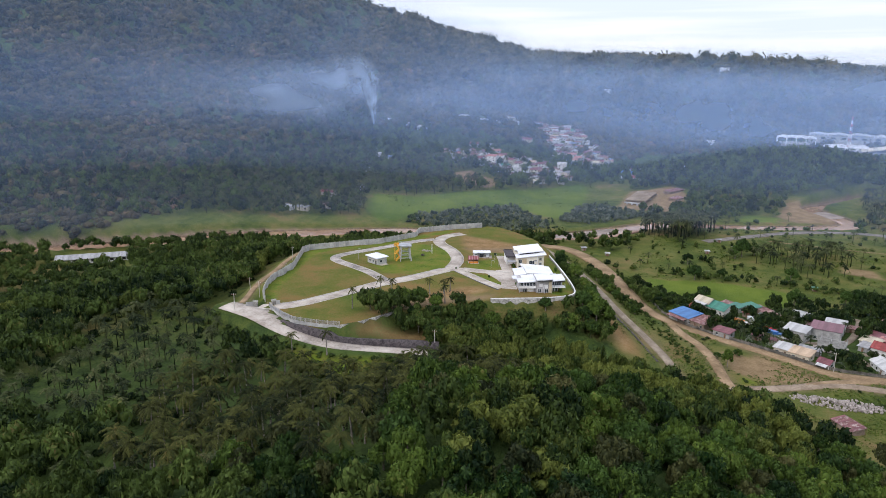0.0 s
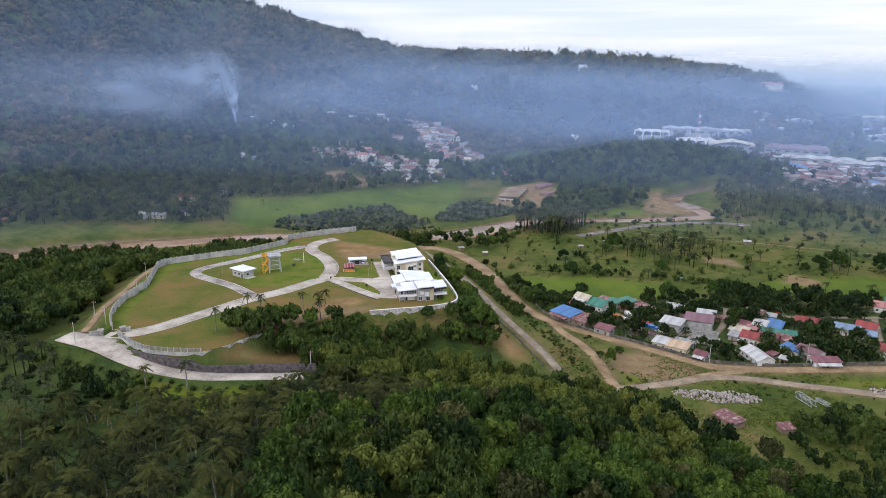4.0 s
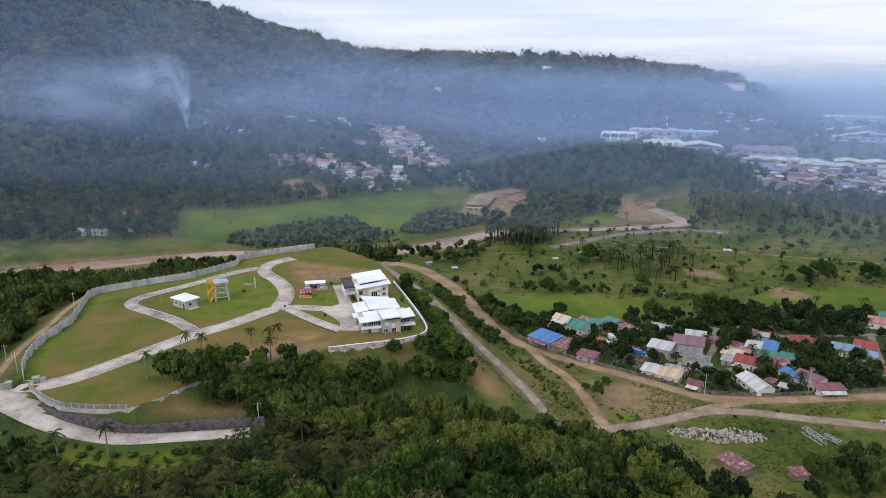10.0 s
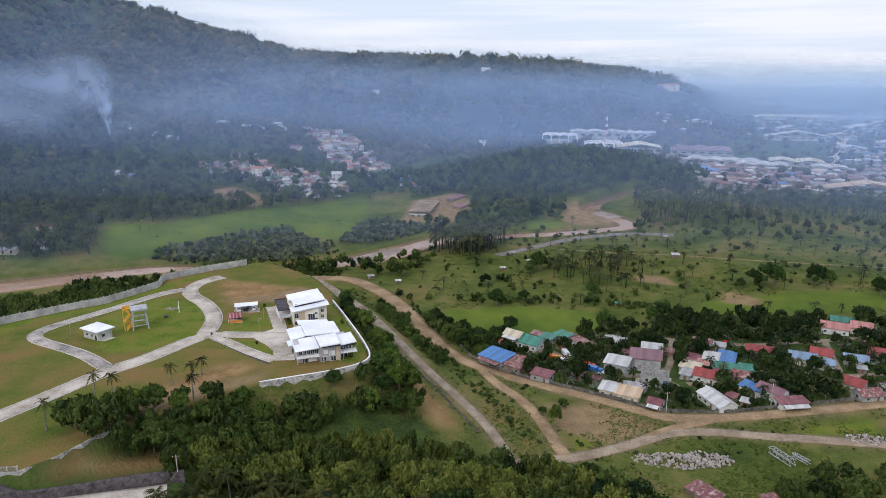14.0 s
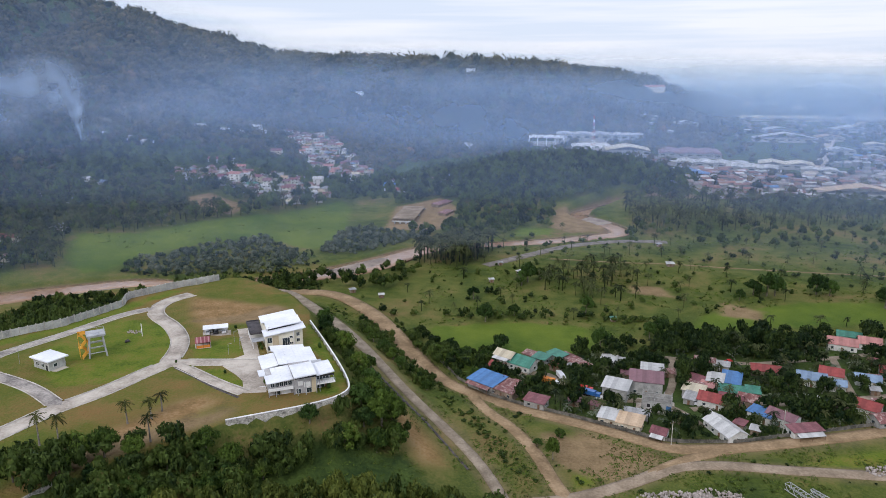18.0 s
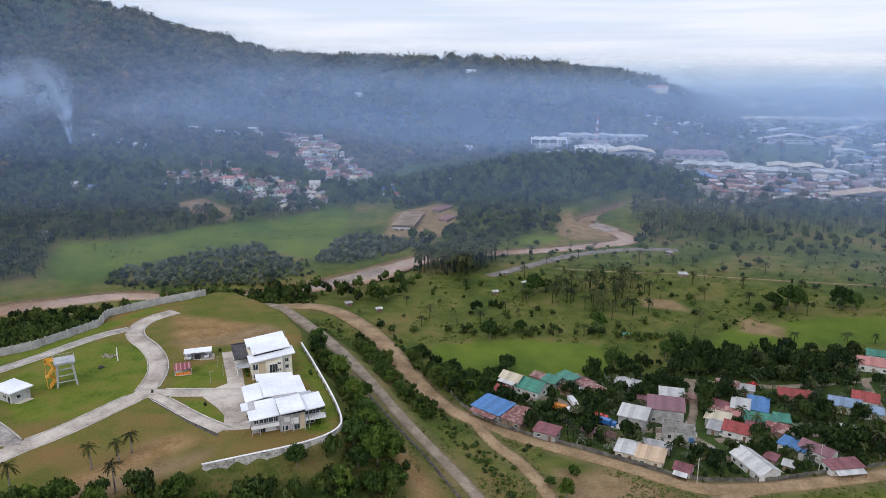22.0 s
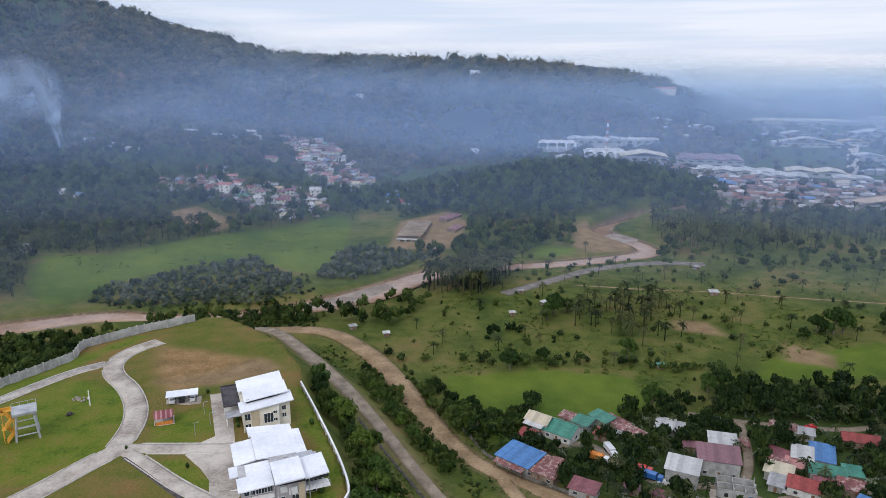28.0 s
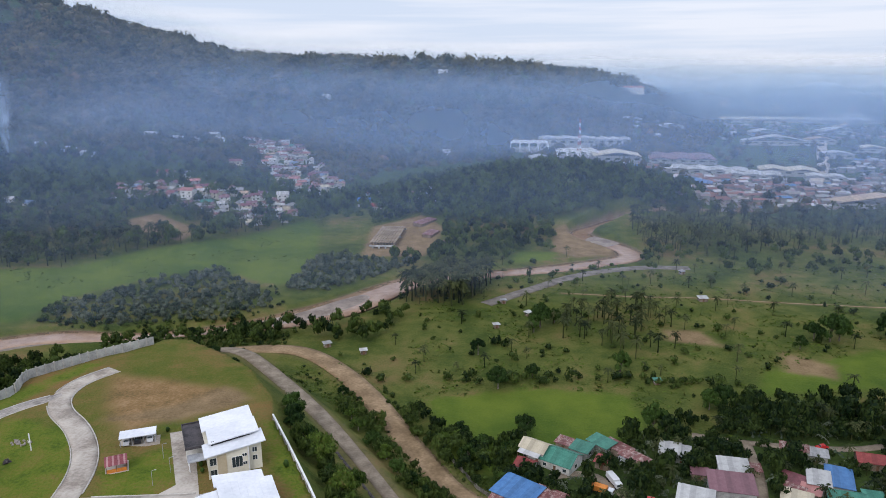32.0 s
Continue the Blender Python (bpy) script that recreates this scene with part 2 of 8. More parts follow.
def box(bm, x0, y0, z0, x1, y1, z1, bevel=0.0):
    """Adds a box between two corners."""
    r = bmesh.ops.create_cube(bm, size=1, matrix=Matrix.Translation(((x0 + x1) / 2, (y0 + y1) / 2, (z0 + z1) / 2)) @ Matrix.Diagonal((abs(x1 - x0), abs(y1 - y0), abs(z1 - z0), 1)))
    if bevel:
        bmesh.ops.bevel(bm, geom=list({e for v in r["verts"] for e in v.link_edges}), offset=bevel, segments=1, affect="EDGES")
    return bm


def boxes(*some, bevel=0.0):
    bm = bmesh.new()
    for b in some:
        box(bm, *b, bevel=bevel)
    return bm


def bar(bm, a, b, r=0.05, n=6):
    """Adds a round bar from a to b."""
    a, b = Vector(a), Vector(b)
    m = Matrix.Translation((a + b) / 2) @ (b - a).to_track_quat("Z", "Y").to_matrix().to_4x4()
    bmesh.ops.create_cone(bm, cap_ends=True, segments=n, radius1=r, radius2=r, depth=(b - a).length, matrix=m)
    return bm


def slab(bm, corners, thick):
    """Adds a plate: four or more corners, given round, and its thickness downwards."""
    up = [bm.verts.new(c) for c in corners]
    down = [bm.verts.new((c[0], c[1], c[2] - thick)) for c in corners]
    bm.faces.new(up)
    bm.faces.new(down[::-1])
    for i in range(len(up)):
        j = (i + 1) % len(up)
        bm.faces.new((up[j], up[i], down[i], down[j]))
    return bm


def smooth_line(points, step):
    """A polyline with rounded bends, resampled at even steps."""
    p = np.array(points, float)
    for _ in range(3):
        q = np.empty((2 * len(p), p.shape[1]))
        q[0], q[-1] = p[0], p[-1]
        q[1:-1:2], q[2:-1:2] = 0.75 * p[:-1] + 0.25 * p[1:], 0.25 * p[:-1] + 0.75 * p[1:]
        p = q
    return even_line(p, step)


def even_line(points, step):
    p = np.array(points, float)
    s = np.r_[0, np.cumsum(np.hypot(*np.diff(p[:, :2], axis=0).T))]
    t = np.linspace(0, s[-1], max(2, int(round(s[-1] / step)) + 1))
    return np.stack([np.interp(t, s, c) for c in p.T], 1)


def far_from(x, y, line):
    """How far points lie from a polyline, and the value at its nearest place (third column)."""
    best, value = np.full(np.shape(x), 1e9), np.zeros(np.shape(x))
    line = np.array(line, float)
    for a, b in zip(line[:-1], line[1:]):
        d = b[:2] - a[:2]
        t = np.clip(((x - a[0]) * d[0] + (y - a[1]) * d[1]) / (d @ d + 1e-9), 0, 1)
        r = np.hypot(x - a[0] - t * d[0], y - a[1] - t * d[1])
        near = r < best
        best = np.where(near, r, best)
        if line.shape[1] > 2:
            value = np.where(near, a[2] + t * (b[2] - a[2]), value)
    return best, value


def inside(x, y, ring):
    """Signed distance to a closed outline: negative within."""
    ring = np.array(ring, float)
    odd = np.zeros(np.shape(x), bool)
    for (ax, ay), (bx, by) in zip(ring, np.roll(ring, -1, 0)):
        odd ^= ((ay > y) != (by > y)) & (x < (bx - ax) * (y - ay) / (by - ay + 1e-12) + ax)
    d, _ = far_from(x, y, np.r_[ring, ring[:1]])
    return np.where(odd, -d, d)


def step01(v, a, b):
    t = np.clip((v - a) / (b - a), 0, 1)
    return t * t * (3 - 2 * t)


# ---- the plan ----
WALL_WEST = [(-181.9, 229.4), (-188.4, 236.4), (-195.3, 247.5), (-200.9, 260.2), (-203.5, 273), (-206, 284.3), (-221.5, 315), (-221.5, 320.5), (-218, 325.5), (-207, 339), (-194, 354), (-188.5, 367), (-183.5, 380.5)]
WALL_NORTH = [(-183.7, 381.2), (-187, 392), (-175, 409), (-157.2, 426.7)]
WALL_EAST = [(-95.2, 365.1), (-85.5, 345.7), (-72.8, 319.2), (-66.8, 304.5), (-65.4, 299), (-68.0, 293), (-76.3, 286.4), (-85.8, 281.2), (-97, 275)]
EDGE_NORTH = [(-158, 431), (-148, 434.5), (-128.5, 419), (-114, 405), (-99, 380)]
STONE_SOUTH = [(-125.9, 242.1), (-129.7, 232), (-132.9, 222.2), (-137.4, 216.5)]
FENCE_SOUTH = [(-137.4, 216.5), (-147.4, 214.6), (-157.2, 214.4), (-164.7, 217.6), (-171.8, 221.8), (-176.5, 225)]
COMPOUND = WALL_WEST + WALL_NORTH + EDGE_NORTH + WALL_EAST + [(-108, 262), (-120, 249)] + STONE_SOUTH + FENCE_SOUTH[1:]
MAIN_ROAD = [(-181, 226), (-173.9, 226.3), (-167.7, 234.5), (-162.9, 247.7), (-156.8, 263.8), (-151.5, 279.8), (-146.2, 287.2), (-141.5, 297.2), (-137, 309.6), (-132.4, 319)]
NORTH_ROAD = [(-133.5, 316), (-134.5, 324), (-136.6, 334), (-141.8, 345.3), (-151.5, 358.4), (-161.2, 366.9), (-167.3, 377.3), (-167.5, 390), (-160.5, 401)]
LOOP_ROAD = [(-151.5, 281.5), (-166.5, 293), (-180.3, 299.7), (-193.5, 305.2), (-199.5, 311), (-198.5, 320), (-191.3, 335.2), (-186.1, 345.9), (-181.7, 358.4), (-175.5, 371.5), (-167, 379)]
YARD_ROAD = [(-134, 318), (-125.8, 318.6), (-115, 319.3), (-103, 320.5)]
BRANCH_ROAD = [(-130, 316.5), (-120.8, 310), (-110, 301.8), (-98.5, 295)]
YARD = [(-122.0, 354.2), (-117.2, 356.2), (-108, 337), (-103.5, 326), (-97.5, 310.5), (-91.5, 296), (-98.4, 294.6), (-102.3, 304.3), (-106.5, 309.3), (-113.6, 316), (-112.2, 323), (-109.6, 327)]
OUTER_ROAD = [(-194, 219, 29.2), (-184, 218.5, 28.8), (-174.5, 217, 28.3), (-166, 213, 27.6), (-155, 209.3, 26.6), (-143, 207.4, 25.7), (-132.5, 208.6, 24.9), (-124, 213.6, 23.6), (-112, 221, 21.6), (-104, 224.6, 21.1)]
WEST_TRACK = [(-190, 224, 29.0), (-196, 236, 27.8), (-204, 250, 26.4), (-211, 266, 25.2), (-217, 284, 24.0), (-229, 312, 22), (-238, 340, 19.0)]
SLOPE_ROAD = [(-150, 462, 5), (-132.6, 455, 8.5), (-113.7, 431, 9.2), (-89.5, 398, 9.8), (-74, 373.5, 9.8), (-62.5, 354.5, 9.2), (-51.5, 337, 7.6), (-40.5, 322, 5.8), (-28.5, 306, 3.6), (-21.5, 294, 2.3), (-16, 280, 1.6)]
DIRT_ROAD = [(-150, 468, 2), (-122.1, 470, 3.0), (-104.6, 465, 3.0), (-84, 440.3, 3.0), (-69.3, 415.3, 2.8), (-57.9, 391.7, 2.2), (-46.7, 371.6, 1.5), (-40.5, 363, 1.2), (-29.5, 352.6, 1.0), (-13.5, 342, 1.0), (2.5, 334, 1), (19.8, 326, 1), (34.1, 317.4, 1), (42.3, 313.3, 1), (59.7, 315, 1), (89.8, 322, 1), (114.6, 329, 1), (190, 352, 1), (300, 395, 1)]
LOW_ROAD = [(-24, 270, 1.6), (-10, 279.8, 1), (0, 281, 1), (13.8, 286.7, 1), (28.8, 295.5, 1), (40, 303, 1), (50, 304.4, 1), (62, 304.4, 1), (73.3, 303, 1), (88.6, 302.4, 1), (104.5, 301.6, 1), (160, 296, 1), (260, 280, 1)]
JOIN_ROADS = [[(-27, 349, 1.0), (-21.5, 335, 1.6), (-12.3, 324.5, 1.5), (-4.5, 308, 1.1), (-0.5, 292, 1.0), (3, 282.5, 1.0)], [(29, 296, 1.0), (40.3, 304.8, 1.0), (51.7, 311, 1.0), (62, 315, 1.0)]]
VILLAGE_ROADS = [[(-10, 371, .6), (2.4, 374.2, .6), (9, 366, .6), (14.1, 354.4, .6), (29.4, 349.5, .6), (43.4, 350.5, .6), (52, 342, .6), (57, 330, .6)],
                 [(43, 398, .6), (62, 392, .6), (93.6, 388.1, .6), (110.2, 392.5, .6), (137, 398.7, .6), (180, 412, .6)],
                 [(56, 344, .6), (80, 350.5, .6), (91.5, 350.1, .6), (115.1, 355.5, .6), (160, 366, .6)],
                 [(47, 350, .6), (55, 366, .6), (60, 392, .6)], [(132, 398, .6), (127, 378, .6), (122, 357, .6)]]
FIELD_PATH = [(20, 560, .1), (65.4, 552.3, .1), (98.2, 552, .1), (132.3, 544.2, .1), (207, 533.5, .1), (330, 520, .1)]
RIVER = [(-520, 270, 22), (-444, 330, 18), (-392, 384, 16), (-345, 428, 15), (-310, 450, 14), (-280, 471, 12), (-262, 480, 11), (-245, 490, 9.5), (-228, 494, 9), (-212, 492, 6), (-190, 494, 5), (-165, 501, 6), (-143, 509, 9), (-118, 524, 15), (-96, 545, 15), (-80, 572, 12), (-62, 592, 10), (-27, 601, 8), (17, 612, 8.5), (52, 628, 9), (79, 640, 9.5), (84, 658, 9), (74, 680, 9), (58, 700, 9), (56, 720, 8), (78, 740, 8), (96, 764, 9), (150, 780, 10), (240, 800, 12)]
GRAVEL_ROAD = [(-24, 540, .1), (7.4, 570, .1), (35.6, 597, .1), (78.3, 615, .1), (110, 612, .1)]
LUSH = [[(-192, 226), (-207, 250), (-216, 276), (-232, 310), (-227, 316), (-213, 288), (-204, 262), (-196, 242)], [(-158, 202), (-132, 201), (-106, 216), (-100, 212), (-110, 194), (-130, 186)], [(-186, 232), (-198, 250), (-206, 276), (-219, 310), (-218, 322), (-192, 354), (-184, 384), (-172, 408), (-168, 406), (-176, 384), (-186, 352), (-212, 322), (-212, 310), (-200, 276), (-192, 252), (-181, 236)], [(-184, 340), (-173.4, 363.7), (-158, 356), (-147.9, 350.5), (-137.7, 329.8), (-134, 318.5), (-141.9, 301), (-160, 296), (-186, 318)], [(-132, 335), (-117.7, 345.4), (-109, 324.7), (-124.4, 319)], [(-118.3, 312.3), (-113.4, 314.3), (-98, 301), (-108, 299)],
        [(-98.5, 362), (-94, 364.5), (-67, 306), (-70, 296), (-78, 298), (-75, 312), (-84, 332)], [(-122, 272), (-108, 282), (-103, 276), (-116, 264)], [(8, 301), (18, 304.5), (36, 304.4), (37, 298), (13, 282), (5, 280)], [(79, 305), (90, 312), (117, 319), (112, 309), (86, 303)]]
DRY = [[(-161.8, 399.7), (-152, 396), (-137.6, 393), (-112.2, 384.8), (-107.8, 370.7), (-123.3, 364.6), (-135.4, 351), (-150, 372)], [(-131.7, 250.9), (-132, 264), (-124.5, 276), (-117, 291), (-109.6, 293.6), (-100.6, 289), (-107, 276.6), (-116.5, 265.8), (-122.7, 253), (-130, 236), (-138, 234)],
       [(-62, 336), (-52, 324), (-36, 298), (-32, 290), (-42, 288), (-52, 304)],
       [(-133, 218), (-130, 229), (-125, 233), (-113, 246), (-104, 256), (-100, 257), (-107, 245), (-110, 238), (-122, 228)]]
# bank below the trees: their shade is put into the ground colour
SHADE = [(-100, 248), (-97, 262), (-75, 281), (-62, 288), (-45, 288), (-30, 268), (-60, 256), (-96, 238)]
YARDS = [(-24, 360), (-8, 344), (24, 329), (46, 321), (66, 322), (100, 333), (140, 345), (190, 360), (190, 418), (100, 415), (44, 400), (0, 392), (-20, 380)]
MEADOWS = [[(-276, 502), (-263, 512), (-256, 545), (-226, 579), (-192, 607), (-160, 580), (-142, 574), (-137, 640), (-148, 720), (-166, 762), (-203, 676), (-245, 637), (-282, 588), (-322, 576), (-304, 530)],
           [(-42, 380), (-30, 372), (8, 392), (30, 400), (28, 430), (-10, 436), (-52, 425)]]
MEADOWS += [[(-8, 622), (24, 630), (30, 650), (4, 652)],
           [(80, 430), (150, 440), (200, 455), (205, 480), (150, 476), (90, 452)]]
BARE = [[(-146, 362), (-126, 374), (-116, 388), (-105, 378), (-121, 362)], [(-128, 244), (-136, 254), (-124, 265), (-108, 277), (-98, 284), (-98, 277), (-112, 262)],
        [(100, 452), (118, 446), (124, 460), (108, 474)], [(-296, 688), (-279, 718), (-232, 684), (-237, 655), (-270, 668)], [(-106, 640), (-62, 640), (-50, 720), (-70, 760), (-108, 730)]]
BARE += [[(8, 318), (26, 304), (33, 310), (14, 327)], [(20, 290), (40, 300), (34, 314), (10, 320), (-4, 322), (2, 300)], [(46, 722), (60, 702), (76, 668), (74, 648), (42, 638), (27, 655), (36, 711)],
        [(60, 488), (84, 480), (80, 500), (62, 502)]]


def terrace(y):
    """The level of the walled hilltop, which falls gently to the north."""
    return 25.6 - 0.032 * (np.clip(y, 180, 440) - 320)


def table(v, pairs):
    return np.interp(v, [p[0] for p in pairs], [p[1] for p in pairs])


def ground_height(x, y):
    x, y = np.asarray(x, float), np.asarray(y, float)
    d = inside(x, y, COMPOUND)
    reach = 22 + 34 * step01(-x, 170, 240) * (1 - step01(y, 340, 420)) - 8 * step01(y, 380, 430)
    top = (terrace(y) - (2.0 + 1.6 * (x > -125) * (y < 310)) * step01(d, 0.0, 1.5)) * np.exp(-np.maximum(d - 1, 0) / reach)
    sx, sy = np.where(x < -45, 76, 54), np.where(y < 125, 120, 68)
    fore = 46 * np.exp(-(((x + 45) / sx) ** 2 + ((y - 125) / sy) ** 2) / 2)
    west = 22.5 * np.exp(-(((x + 190) / 125) ** 4 + ((y - 180) / 112) ** 4))
    z = (np.maximum(top, 0) ** 5 + fore**5 + west**5) ** 0.2
    z = np.where(d < 0, terrace(y), z)
    # the wooded mountain and its ridge, by bearing and distance
    r, b = np.hypot(x, y), np.degrees(np.arctan2(-x, np.maximum(y, 1e-3) + 0 * x))
    b = np.where(y < 0, 90.0 * np.sign(-x), b)
    rise = table(b, [(-15, -2.2), (-11.5, -1.1), (-8.4, -0.25), (-4, 0.2), (1.3, 0.6), (9.3, 0.82), (16.4, 0.95), (20.2, 2.1), (23.5, 3.0), (27.5, 4.2), (30, 4.8), (40, 7.2), (55, 9), (80, 9)])
    far = table(b, [(-14, 1900), (12, 2050), (18, 2300), (30, 2600), (80, 2600)])
    near = table(b, [(-12, 1150), (6, 1000), (18, 590), (40, 520), (60, 480), (80, 700)])
    crest = 118 + far * np.tan(np.radians(rise)) - 8
    s = (r - near) / (far - near)
    up = crest * np.clip(s, 0, 1) ** 1.2 * (1 - 0.5 * step01(r, far * 1.02, far * 1.5))
    up = up * step01(b, -17, -11)
    fold = 1 + 0.10 * np.sin(b * 0.9 + r / 210) * step01(r, 1000, 1500) * (1 - step01(s, 0.8, 1.0))
    spur = 0.055 * np.sin(b * 1.15 + r / 150) + 0.035 * np.sin(b * 2.7 - r / 95 + 1.0)
    fold = fold + spur * step01(r, 800, 1200) * (1 - step01(s, 0.86, 1.0))
    z = z + up * fold
    z = z + 30 * np.exp(-(((x - 55) / 120) ** 2 + ((y - 850) / 95) ** 2))
    z = z + 4.0 * step01(r, 800, 1400) * (1 - step01(r, 2300, 3000))
    z = z - 9 * step01(x + 0.25 * (y - 3000), 1400, 1600) * step01(y, 2500, 2900) * (1 - step01(y, 3700, 3900))
    z = z - 3 * step01(x + 0.25 * (y - 3000), 600, 900) * step01(y, 2800, 3000)
    # river bed and road benches
    dr, wr = far_from(x, y, smooth_line(RIVER, 8))
    k = (1 - step01(dr - wr, -2, 4)) * (r < 1000)
    z = z * (1 - k) - 2.8 * k
    for line, half in ((OUTER_ROAD, 4.6), (SLOPE_ROAD, 3.4), (DIRT_ROAD, 3.8), (LOW_ROAD, 3.4), (WEST_TRACK, 2.0), *((v, 2.4) for v in VILLAGE_ROADS + JOIN_ROADS)):
        q, level = far_from(x, y, smooth_line(line, 6))
        k = np.where(d < 0, 0, 1 - step01(q, half, half + 5))
        z = z * (1 - k) + (level - 0.12) * k
    return z


def axis(*spans):
    out = []
    for a, b, s in spans:
        out += list(np.arange(a, b, s))
    return np.array(out + [spans[-1][1]])


XS = axis((-4800, -1500, 150), (-1500, -700, 25), (-700, -310, 9), (-310, 150, 2.3), (150, 420, 9), (420, 1500, 25), (1500, 4800, 150))
YS = axis((-600, 0, 60), (0, 60, 8), (60, 500, 3.0), (500, 780, 4.5), (780, 1300, 10), (1300, 2700, 28), (2700, 4900, 110))
GX, GY = np.meshgrid(XS, YS)
GZ = ground_height(GX, GY)


def level(x, y):
    """The ground's height at a place, read from its own mesh."""
    x, y = np.asarray(x, float), np.asarray(y, float)
    i, j = np.clip(np.searchsorted(XS, x) - 1, 0, len(XS) - 2), np.clip(np.searchsorted(YS, y) - 1, 0, len(YS) - 2)
    u, v = np.clip((x - XS[i]) / (XS[i + 1] - XS[i]), 0, 1), np.clip((y - YS[j]) / (YS[j + 1] - YS[j]), 0, 1)
    return (GZ[j, i] * (1 - u) + GZ[j, i + 1] * u) * (1 - v) + (GZ[j + 1, i] * (1 - u) + GZ[j + 1, i + 1] * u) * v


def ground_sheet():
    ny, nx = GX.shape
    k = np.arange(nx * ny).reshape(ny, nx)
    a, b, c, e = k[:-1, :-1].ravel(), k[:-1, 1:].ravel(), k[1:, 1:].ravel(), k[1:, :-1].ravel()
    me = soup("ground", np.stack([GX.ravel(), GY.ravel(), GZ.ravel()], 1), np.r_[np.c_[a, b, c], np.c_[a, c, e]])
    x, y = GX.ravel(), GY.ravel()
    covers = {"lawn": inside(x, y, COMPOUND), "meadow": np.min([inside(x, y, m) for m in MEADOWS], 0), "bare": np.min([inside(x, y, m) for m in BARE], 0)}
    dr, wr = far_from(x, y, smooth_line(RIVER, 8))
    covers["bank"] = dr - wr
    roads = [far_from(x, y, smooth_line(v, 6))[0] - w for v, w in ((SLOPE_ROAD, 3.2), (DIRT_ROAD, 4.0), (LOW_ROAD, 3.0), (WEST_TRACK, 1.5), (FIELD_PATH, 0.6), *((v, 3.0) for v in JOIN_ROADS))]
    covers["verge"] = np.min(roads, 0)
    covers["wild_and_shade"] = -np.max([20 * np.exp(-((x + 60) / 150) ** 2 - ((y - 110) / 110) ** 2) * (np.where(x + 0.9 * y > 262, -1, 1)), 0 * x + 12 * (np.hypot(x, y) > 800)], 0)
    covers["lush"] = np.min([inside(x, y, m) for m in LUSH], 0)
    covers["dry"] = np.min([inside(x, y, m) for m in DRY], 0)
    # yards take the dark cover too; SHADE adds the painted tree shade
    covers["wild_and_shade"] = np.minimum(covers["wild_and_shade"], np.minimum(inside(x, y, YARDS) - 2, inside(x, y, SHADE) - 4))
    for name, v in covers.items():
        me.attributes.new(name, "FLOAT", "POINT").data.foreach_set("value", np.clip(v, -40, 40).astype(np.float32))
    me.polygons.foreach_set("use_smooth", [True] * len(me.polygons))
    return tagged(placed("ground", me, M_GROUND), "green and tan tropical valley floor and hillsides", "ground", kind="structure")


